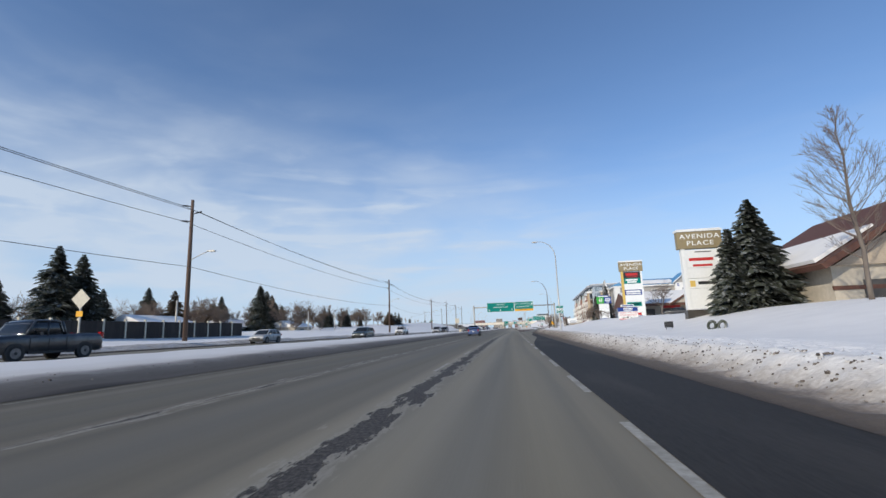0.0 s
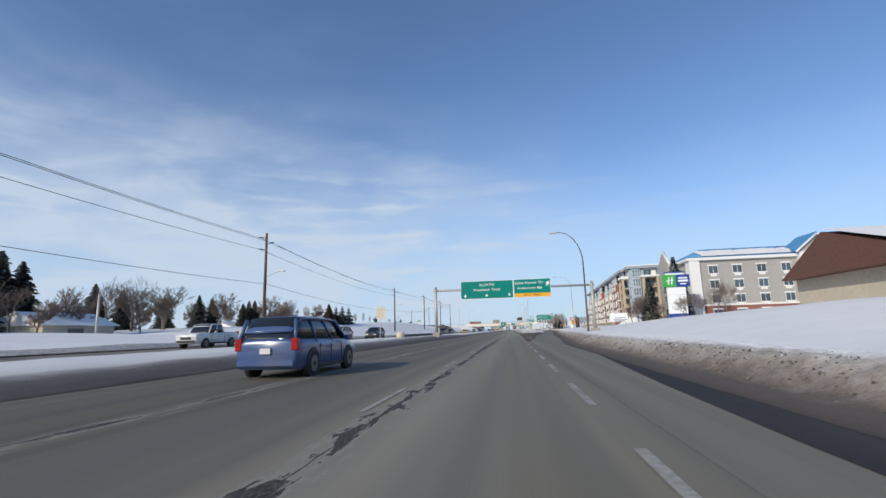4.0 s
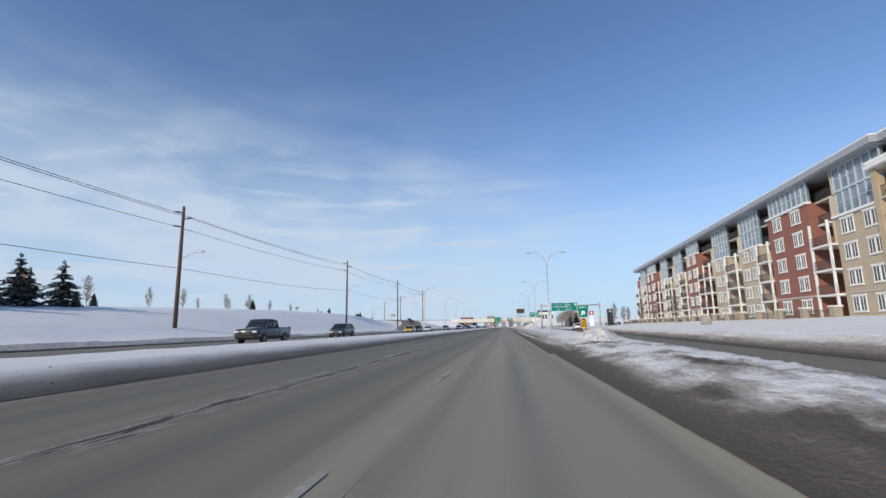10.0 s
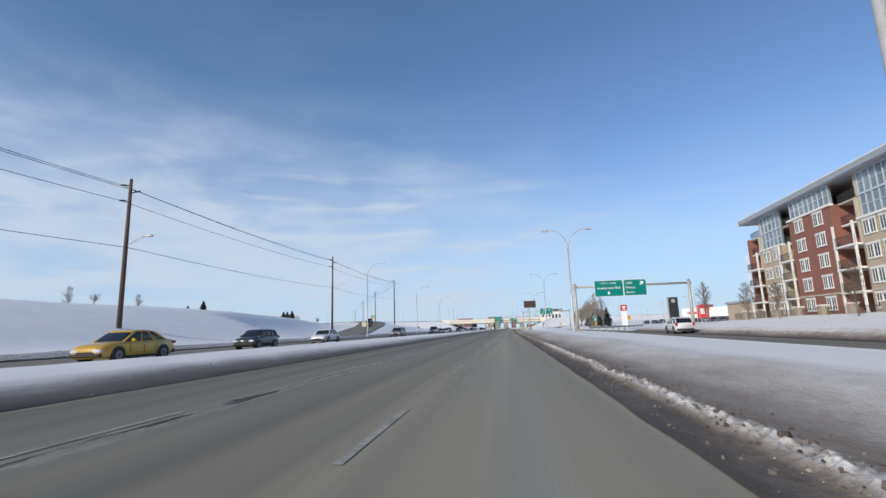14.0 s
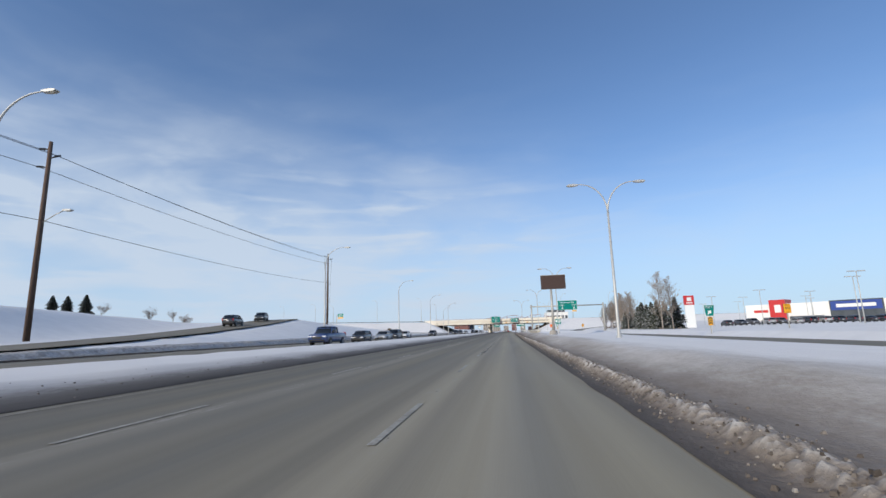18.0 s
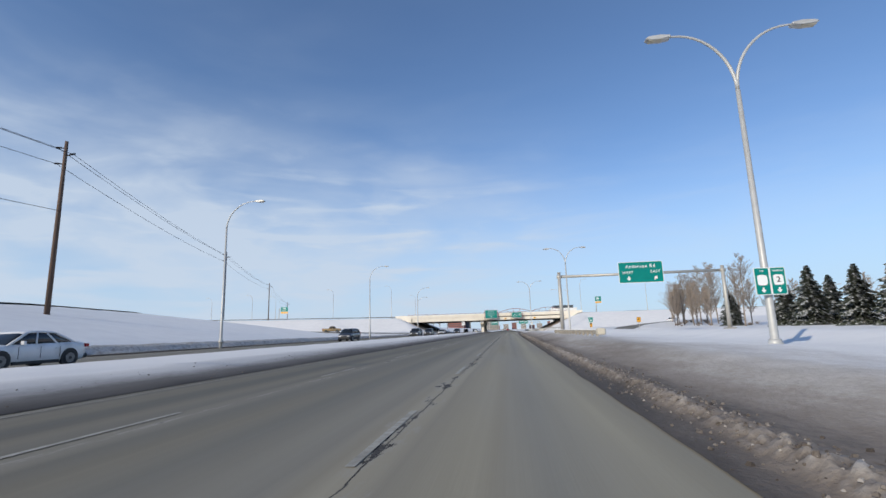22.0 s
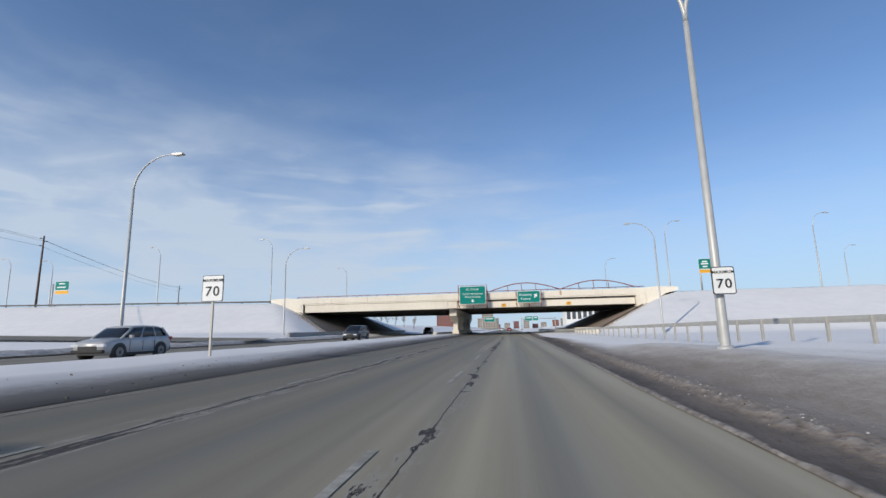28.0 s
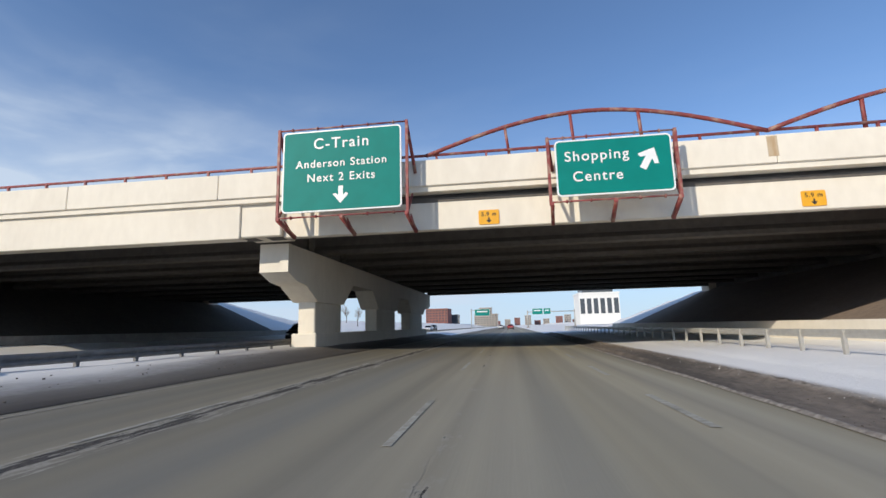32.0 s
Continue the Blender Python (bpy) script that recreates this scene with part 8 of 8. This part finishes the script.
def plaza_pylon(x0, x1, y, zb, zt, left_post, panels, head_h, label):
    s = thing("plaza_sign", label, "pylon sign", (0, 0, 0), group="plaza pylon signs")
    xc = (x0 + x1) / 2
    head = part("header", B(x0, x1, y - 0.35, y + 0.35, zt - head_h, zt, 0.03), SIGN_TAN, s, "tan header with white letters")
    part("cap", B(x0 - 0.08, x1 + 0.08, y - 0.42, y + 0.42, zt, zt + 0.16), SIGN_WHITE, s)
    part("snow_cap", B(x0, x1, y - 0.35, y + 0.35, zt + 0.16, zt + 0.26, 0.04), SNOW, s)
    lettering("AVENIDA", head_h * 0.4, SIGN_WHITE, head, (xc, y - 0.37, zt - head_h * 0.3), squeeze=1.25, depth=0.02)
    lettering("PLACE", head_h * 0.4, SIGN_WHITE, head, (xc, y - 0.37, zt - head_h * 0.7), squeeze=1.25, depth=0.02)
    part("side_post", B(x0 + 0.25, x0 + 0.6, y - 0.28, y + 0.28, zb, zt - head_h), left_post, s)
    part("side_post", B(x1 - 0.5, x1 - 0.2, y - 0.28, y + 0.28, zb, zt - head_h), SIGN_WHITE, s)
    z = zt - head_h - 0.1
    for h, face, bars in panels:
        p = part("panel", B(x0 + 0.6, x1 - 0.5, y - 0.2, y + 0.2, z - h + 0.03, z), face, s)
        for bx, bw, bz, bh, m in bars:
            w = x1 - x0 - 1.1
            part("word_bar", B(x0 + 0.6 + w * bx, x0 + 0.6 + w * (bx + bw), y - 0.215, y - 0.2, z - h * (bz + bh), z - h * bz), m, p)
        z -= h
    part("plinth", B(x0 + 0.15, x1 - 0.1, y - 0.4, y + 0.4, zb - 0.6, zb + 0.35), SHADE_WALL, s)
    return s


plaza_pylon(15.95, 19.95, 47.2, 1.9, 9.66, SIGN_WHITE,
            [(1.75, SIGN_WHITE, [(0.1, 0.75, 0.45, 0.16, SIGN_RED), (0.2, 0.6, 0.8, 0.12, SIGN_RED), (0.3, 0.5, 0.1, 0.05, SIGN_BLACK)]), (1.0, SIGN_WHITE, []),
             (0.95, SIGN_WHITE, [(0.05, 0.16, 0.2, 0.6, POST_GOLD), (0.3, 0.6, 0.3, 0.3, SIGN_BLACK)]), (1.9, SIGN_WHITE, [])], 1.65, "tall white plaza pylon sign with a tan header")
plaza_pylon(19.7, 23.75, 88.5, 2.1, 12.2, POST_GOLD,
            [(1.15, SIGN_BLACK, [(0.15, 0.7, 0.2, 0.4, SIGN_RED), (0.2, 0.6, 0.75, 0.08, SIGN_RED)]), (1.0, SIGN_GREEN, [(0.12, 0.7, 0.15, 0.3, SIGN_WHITE), (0.2, 0.55, 0.55, 0.28, SIGN_WHITE)]), (1.1, SIGN_WHITE, []),
             (0.95, SIGN_BLUE, [(0.08, 0.84, 0.15, 0.35, SIGN_WHITE), (0.08, 0.84, 0.62, 0.22, SIGN_WHITE)]), (1.1, SIGN_WHITE, []), (1.05, SIGN_WHITE, [(0.08, 0.84, 0.15, 0.7, SIGN_GREEN), (0.3, 0.55, 0.3, 0.16, SIGN_WHITE), (0.3, 0.45, 0.55, 0.14, SIGN_WHITE)]),
             (0.9, SIGN_WHITE, []), (0.95, SIGN_WHITE, [(0.1, 0.75, 0.12, 0.42, SIGN_RED), (0.06, 0.85, 0.66, 0.22, SIGN_BLUE)])], 1.7, "tall plaza pylon sign with gold post and shop panels")

board = thing("letter_board", "mobile letter board with red letters standing in snow", "message board", (17.6, 76.0, 1.55))
panel = part("panel", B(-1.45, 1.45, -0.1, 0.1, 0.25, 1.55, 0.02), SIGN_WHITE, board)
part("blue_band", B(-1.46, 1.46, -0.12, 0.12, 1.5, 2.1, 0.02), SIGN_BLUE, board)
for z, w in ((1.9, 1.4), (1.67, 1.2)):
    part("word_bar", B(-w / 2, w / 2, -0.135, -0.12, z - 0.07, z + 0.07), SIGN_WHITE, board)
part("top_plate", B(-1.0, 1.0, -0.08, 0.08, 2.2, 2.55, 0.05), SIGN_WHITE, board)
part("word_bar", B(-0.8, 0.8, -0.095, -0.08, 2.3, 2.45), SIGN_BLUE, board)
for k, w in enumerate(("THANK YOU FOR", "YOUR SUPPORT", "WE \u2665 YOU")):
    lettering(w, 0.34, SIGN_RED if k < 2 else SIGN_BLACK, panel, (0, -0.11, 1.3 - 0.38 * k))
part("red_strip", B(-1.4, 1.4, -0.115, -0.1, 0.28, 0.4), SIGN_RED, board)
for x in (-1.1, 1.1):
    part("leg", T([(x, 0, 0.3), (x + 0.25 * (1 if x > 0 else -1), -0.5, -0.15)], 0.04, 6), SIGN_BLACK, board)
    part("leg", T([(x, 0, 0.3), (x, 0.5, -0.15)], 0.04, 6), SIGN_BLACK, board)
part("sandbag", B(-1.6, -1.1, -0.7, -0.3, -0.15, 0.1, 0.06), SIGN_BLACK, board)

hs = thing("hotel_sign", "tall white hotel pylon with green and blue panels", "pylon sign", (0, 158, 0))
part("pylon", B(28.1, 31.2, -0.3, 0.3, 2.2, 10.3, 0.04), SIGN_WHITE, hs)
part("blue_foot", B(28.05, 31.25, -0.33, 0.33, 1.6, 3.1), SIGN_BLUE, hs)
part("cap", B(28.0, 31.3, -0.36, 0.36, 10.3, 10.5), SIGN_BLUE, hs)
for z in (4.9, 6.4):
    part("joint", B(28.1, 31.2, -0.306, -0.3, z - 0.02, z + 0.02), FASCIA, hs)
part("green_panel", B(27.4, 29.65, -0.5, -0.32, 7.8, 9.95, 0.03), SIGN_LIME, hs)
part("blue_panel", B(29.66, 31.95, -0.5, -0.32, 7.8, 9.95, 0.03), SIGN_BLUE, hs)
for x in (28.2, 28.75):
    part("emblem_stroke", P([(x, 8.2), (x + 0.2, 8.2), (x + 0.38, 9.55), (x + 0.2, 9.55)], -0.52, -0.5), SIGN_WHITE, hs)
part("emblem_stroke", P([(27.95, 8.75), (29.3, 8.95), (29.3, 9.08), (27.95, 8.92)], -0.525, -0.505), SIGN_WHITE, hs)
for z, w, h in ((9.35, 1.5, 0.26), (8.85, 1.7, 0.36), (8.3, 1.0, 0.2)):
    part("word_bar", B(30.8 - w / 2, 30.8 + w / 2, -0.515, -0.5, z - h / 2, z + h / 2), SIGN_WHITE, hs)

nb = thing("notice_board", "white property notice board on two posts in the snow", "notice board", (19.2, 157, 0.9))
part("board", B(-1.5, 1.5, -0.06, 0.06, 1.1, 2.6, 0.02), SIGN_WHITE, nb)
for z, w in ((1.75, 1.8), (1.45, 2.4), (1.22, 1.7)):
    part("word_bar", B(-w / 2 + 0.2, w / 2 + 0.2, -0.075, -0.06, z - 0.08, z + 0.08), FASCIA, nb)
for x in (-1.1, 1.1):
    part("post", B(x - 0.08, x + 0.08, -0.05, 0.1, -0.6, 1.0), GALV, nb)

# display board
v = thing("message_display", "dark unlit message display board on a single steel column", "display board", (0, 387, 0))
part("cabinet", B(5.06, 8.5, -0.2, 0.12, 6.84, 8.8, 0.03), VMS_FACE, v)
for k in range(24):
    z = 6.9 + 1.9 * k / 24
    part("louvre", B(5.14, 8.42, -0.207, -0.2, z, z + 0.055), VMS_FACE, v)
part("edge_trim", B(5.02, 8.54, -0.16, 0.13, 8.8, 8.86), GALV, v)
part("column", T([(6.45, 0.1, 0.9), (6.45, 0.1, 6.8)], [0.2, 0.15], 14), GALV, v)
part("plinth", T([(6.4, 0.1, -0.2), (6.4, 0.1, 0.95), (6.4, 0.1, 1.0)], [0.56, 0.54, 0.5], 18), CONCRETE_GREY, v, "round concrete foundation")
part("flange", T([(6.43, 0.1, 0.98), (6.43, 0.1, 1.08)], 0.3, 12), GALV, v)
bin_ob = thing("signal_cabinet", "orange roadside cabinet on the display column", "cabinet", (6.2, 387.25, 1.5))
part("box", B(-0.18, 0.18, -0.17, 0.17, 0, 0.42, 0.02), SIGN_ORANGE, bin_ob)

# dealership pylons
p = thing("dealer_pylon", "dark grey dealership pylon with a silver emblem", "pylon sign", (42.0, 373, 0.2))
part("slab", B(-1.15, 1.15, -0.3, 0.3, 0, 7.35, 0.04), SIGN_BLACK, p)
part("side_strip", B(-1.3, -1.15, -0.32, 0.32, 0, 7.35), GALV, p)
part("emblem", T([(0, -0.31, 6.4), (0, -0.35, 6.4)], 0.5, 18), GALV, p)
p = thing("dealer_pylon", "white dealership pylon with a red head panel", "pylon sign", (48.9, 454, 0.3))
part("slab", B(-1.2, 1.2, -0.25, 0.25, 0, 6.4, 0.03), SIGN_WHITE, p)
part("red_head", B(-1.3, 1.3, -0.28, 0.28, 6.4, 8.9, 0.03), SIGN_RED, p)
part("emblem", B(-0.55, 0.55, -0.3, -0.28, 7.4, 8.4, 0.1), SIGN_WHITE, p)
part("word_bar", B(-0.8, 0.8, -0.3, -0.28, 6.8, 7.05), SIGN_WHITE, p)
for x, y in ((56, 402), (60, 440), (70, 470), (78, 452), (62, 412), (90, 475), (58, 462), (100, 490), (82, 500), (74, 510)):
    lp = thing("lot_lamp", "tall parking lot lamp with flat heads", "street lamp", (x, y, 0.6), group="parking lot lamps")
    part("mast", T([(0, 0, -0.3), (0, 0, 8.5)], [0.1, 0.07], 8), LAMP_GREY, lp)
    for sx in (-1, 1):
        part("lamp_head", B(sx * 0.75 - 0.55, sx * 0.75 + 0.55, -0.2, 0.2, 8.45, 8.6, 0.03), LAMP_GREY, lp)
lot_rnd = random.Random(9)
for k in range(22):
    x, y = 57 + 3.1 * k + lot_rnd.uniform(-0.3, 0.3), 452 - 0.35 * k
    vehicle(lot_rnd.choice(("suv", "sedan", "hatch", "suv")), lot_rnd.choice((WHITE, SILVER, DARK, DARK, (0.05, 0.06, 0.08), (0.12, 0.12, 0.13))), x, y, ground_z(x, y) + 0.02, lot_rnd.choice((0, 180)) + lot_rnd.uniform(-3, 3), "parked car in the dealership lot", "car")
for k, (x, kind, col) in enumerate(((29.5, "sedan", DARK), (32.6, "pickup", WHITE), (38.0, "suv", SILVER), (44.0, "sedan", WHITE), (49.5, "suv", DARK))):
    vehicle(kind, col, x, 90.5, ground_z(x, 90.5) + 0.02, 70 + 12 * (k % 3), "car parked before the plaza shops", "car")


# guard rails
# rail steel coloured dark to stand in for shade on the median rail's near side
SHADED_STEEL = mat("shaded_rail_steel", (0.085, 0.078, 0.072), (0.06, 0.055, 0.052), 3, 0.6, stretch=(1, 0.2, 1))
RAIL_TAN = mat("salt_dusted_rail", (0.4, 0.365, 0.3), (0.31, 0.28, 0.23), 5, 0.7, 0.002, scale2=0.7, blend=0.35, dirt=(0.22, 0.185, 0.145), dirt_scale=2.0, dirt_amount=0.3)
# pier rail steel, darkened in colour for the sunless side that shows
RAIL_GREY = mat("dimmed_rail_steel", (0.2, 0.195, 0.19), (0.14, 0.137, 0.133), 4, 0.6, metal=0.2, scale2=0.6, blend=0.3)


def guard_rail(label, pts, post_every=2.0, material=GALV, h=0.72, wood=False, deep=1.0):
    """A box beam or W-beam on posts along points on the ground."""
    g = thing("guard_rail", label, "guard rail", group="guard rails")
    thick = 0.09 if wood else 0.05
    for (xa, ya, za), (xb, yb, zb) in zip(pts, pts[1:]):
        ln = math.hypot(xb - xa, yb - ya)
        d = Vector((xb - xa, yb - ya, zb - za)).normalized()
        side = Vector((-d.y, d.x, 0))
        bm = bmesh.new()
        prof = ((0.0, -0.16), (0.06, -0.11), (0.06, -0.05), (0.01, 0.0), (0.06, 0.05), (0.06, 0.11), (0.0, 0.16), (-0.02, 0.0))
        ra = [bm.verts.new(Vector((xa, ya, za + h + q * deep)) - side * p) for p, q in prof]
        rb = [bm.verts.new(Vector((xb, yb, zb + h + q * deep)) - side * p) for p, q in prof]
        for k in range(len(prof)):
            bm.faces.new((ra[k], ra[(k + 1) % 8], rb[(k + 1) % 8], rb[k]))
        part("beam", bm, material, g)
        n = max(1, int(ln / post_every))
        for k in range(n):
            f = (k + 0.5) / n
            x, y, z = lerp(xa, xb, f), lerp(ya, yb, f), lerp(za, zb, f)
            part("rail_post", B(x - thick, x + thick, y - thick * 1.1, y + thick * 1.1, z - 0.6, z + h + 0.1), material, g)
            if wood:
                wide = 0.18 + 0.3 * abs(math.sin(3.7 * k + xa))
                part("snow_cap", B(x - 0.13, x + 0.13, y - wide, y + wide * 1.6, z + h + 0.14, z + h + 0.17 + 0.12 * wide, 0.03), SNOW, g)
    return g


guard_rail("galvanised guard rail with snow-capped posts beside the sign gantry", [(7.0, 430.5, 0.3), (6.7, 440, 0.3), (6.3, 459.1, 0.3)], 1.9, RAIL_TAN, 0.47, True, 1.15)
rail_end = thing("rail_terminal", "blunt tan end terminal of the guard rail", "guard rail", (7.05, 430.2, 0.3))
part("nose", B(-0.3, 0.3, -0.25, 0.5, 0.28, 0.78, 0.08), SIGN_BACK, rail_end)
guard_rail("long galvanised guard rail running to the overpass", [(12.8, 505.5, 0.64), (11.2, 530, 0.58), (10.0, 560, 0.33), (9.2, 580, 0.1), (9.0, 600, 0.05), (9.0, 660, 0.05)], 2.0, GALV, 0.66, deep=0.75)
guard_rail("guard rail before the overpass pier", [(-12.7, 585, 0.3), (-12.3, 591, 0.3), (-11.9, 599, 0.3), (-11.9, 632, 0.3)], 2.0, RAIL_GREY, 0.33)
guard_rail("dark guard rail with snow lumps along the median", [(-14.2, 131, 0.5), (-13.8, 150, 0.5), (-13.6, 165, 0.45)], 3.8, SHADED_STEEL, 0.27, True, 1.2)
guard_rail("guard rail beside the exit ramp near the dealership", [(13.2, 326.5, 0.3), (22, 338, 0.3), (27, 346, 0.4)], 2.2, GALV, 0.5, True)
g = thing("crash_barrel", "pale round end cushion of the median rail", "barrier", (-14.2, 130.5, 0.4))
part("drum", T([(0, 0, -0.1), (0, 0, 0.75), (0, 0, 0.85)], [0.55, 0.55, 0.48], 16), SIGN_BACK, g)
g = thing("crash_barrel", "pale round end cushion of the pier rail", "barrier", (-12.75, 584.6, 0.25))
part("drum", T([(0, 0, -0.1), (0, 0, 0.5), (0, 0, 0.58)], [0.42, 0.42, 0.36], 16), SIGN_BACK, g)

guard_rail("dark guard rail along the crest of the crossing road", [(-46, 595.5, 7.2), (-110, 595.5, 8.22), (-206, 595.5, 9.76)], 6.0, SHADED_STEEL, 0.5)
# sound fence on the far side
fence = thing("sound_fence", "dark board sound fence with pale posts behind a snow bank", "fence", (-38.5, 0, 1.1))
fy = -20.0
while fy < 63:
    part("post", B(-0.1, 0.1, fy - 0.09, fy + 0.09, -0.5, 2.25), SIGN_BACK, fence)
    for k in range(4):
        part("fence_board", B(-0.05, 0.05, fy + 0.1 + 0.6 * k, fy + 0.1 + 0.6 * k + 0.58, 0.0, 2.05), WOOD_FENCE, fence)
    fy += 2.6
for y in (12, 30, 58, 100, 116):
    lp = thing("fence_pole", "bare grey steel pole behind the fence", "pole", (-45, y, 0.9), group="steel poles")
    part("pole", T([(0, 0, -0.3), (0, 0, 5.5)], 0.12, 8), GALV, lp)
for x, y, w in ((-62, 40, 12), (-60, 72, 12), (-63, 128, 11), (-64, 100, 10), (-58, 15, 12), (-72, 183, 8)):
    hs2 = thing("bungalow", "low house with a snowy roof behind the fence", "house", (x, y, 0.9), 90, group="houses behind the fence")
    part("wall", B(-w / 2, w / 2, -4, 4, -0.3, 2.6), BEIGE, hs2)
    part("roof", P([(-4.8, 2.5), (0, 4.4), (4.8, 2.5)], -w / 2 - 0.4, w / 2 + 0.4), SNOW, hs2).matrix_basis = swap
    part("window", B(-2, 0.4, -4.05, -3.98, 1.0, 2.1), FAR_DARK, hs2)

# guide signs by the crossing road
def side_gantry(x, y, z, h, arm, plates, label):
    s = thing("roadside_guide_sign", label, "road sign", (x, y, z), group="guide signs on posts")
    part("post", T([(0, 0, -0.5), (0, 0, h)], 0.16, 8), GALV, s)
    part("arm", T([(0, 0, h - 0.6), (arm, 0, h - 0.6)], 0.1, 8), GALV, s)
    for x0, x1, z0, z1, face in plates:
        panel_sign(s, x0, x1, z0, z1, -0.2, face)
    return s


s = side_gantry(37.9, 601.8, 7.2, 6.2, 1.0, [(-0.3, 2.3, 4.7, 6.8, SIGN_GREEN), (-0.3, 2.3, 3.9, 4.65, SIGN_YELLOW)], "green and amber guide sign on a post beside the crossing road")
for z, w in ((6.2, 1.0), (5.75, 1.4), (5.2, 0.9)):
    part("word_bar", B(0.9 - w / 2, 0.9 + w / 2, -0.23, -0.21, z - 0.13, z + 0.13), SIGN_WHITE, s)
s = side_gantry(-104.2, 598, 7.2, 6.4, 2.6, [(0.8, 4.4, 4.9, 7.0, SIGN_GREEN), (0.8, 4.4, 4.0, 4.85, SIGN_YELLOW)], "green and amber guide sign on an arm beside the crossing road")
for z, w in ((6.4, 1.6), (5.6, 2.2)):
    part("word_bar", B(2.5 - w / 2, 2.5 + w / 2, -0.23, -0.21, z - 0.13, z + 0.13), SIGN_WHITE, s)
s = gantry("distant sign gantry beyond the overpass", 6.5, 24, 760, 6.0)
for x0, x1 in ((8.3, 12.2), (12.5, 15.2)):
    f = panel_sign(s, x0, x1, 5.0, 7.3, 759.6)
    part("word_bar", B(x0 + 0.6, x1 - 0.6, 759.57, 759.59, 6.3, 6.7), SIGN_WHITE, f)
s = side_gantry(-13.5, 740, 0.3, 6.8, 4.0, [(1.2, 6.4, 4.3, 6.6, SIGN_GREEN)], "distant green guide sign beyond the overpass")
part("word_bar", B(2.0, 5.6, -0.23, -0.21, 5.6, 6.0), SIGN_WHITE, s)
gb = thing("utility_box", "small green utility box half buried in snow", "utility box", (29.5, 203, 1.0))
part("box", B(-0.8, 0.8, -0.5, 0.5, -0.3, 0.6, 0.05), SIGN_GREEN, gb)
gb = thing("utility_box", "grey concrete utility box in the snow", "utility box", (26, 241, 1.05))
part("box", B(-0.5, 0.5, -0.5, 0.5, -0.3, 1.0, 0.05), CONCRETE_GREY, gb)
sb = thing("lawn_sign", "small dark lawn sign on legs in the snow", "sign", (11.63, 38.2, ground_z(11.63, 38.2)))
part("plate", B(-0.32, 0.32, -0.02, 0.02, 0.15, 0.6, 0.01), SIGN_BLACK, sb)
part("word_bar", B(-0.17, 0.17, -0.03, -0.02, 0.37, 0.43), SHADED_STEEL, sb)
for x in (-0.2, 0.2):
    part("leg", B(x - 0.02, x + 0.02, -0.01, 0.01, -0.3, 0.15), SIGN_BLACK, sb)
wr = thing("wreath_display", "pair of dark green wreaths lying in the snow", "wreath", (12.25, 31.2, ground_z(12.25, 31.2)), -60)
for x in (-0.35, 0.35):
    bm = bmesh.new()
    tube(bm, [(x + 0.26 * math.cos(a), 0.05 * math.sin(a), 0.2 + 0.26 * math.sin(a)) for a in (2 * math.pi * k / 14 for k in range(15))], 0.09, 6)
    part("wreath", bm, NEEDLE, wr)
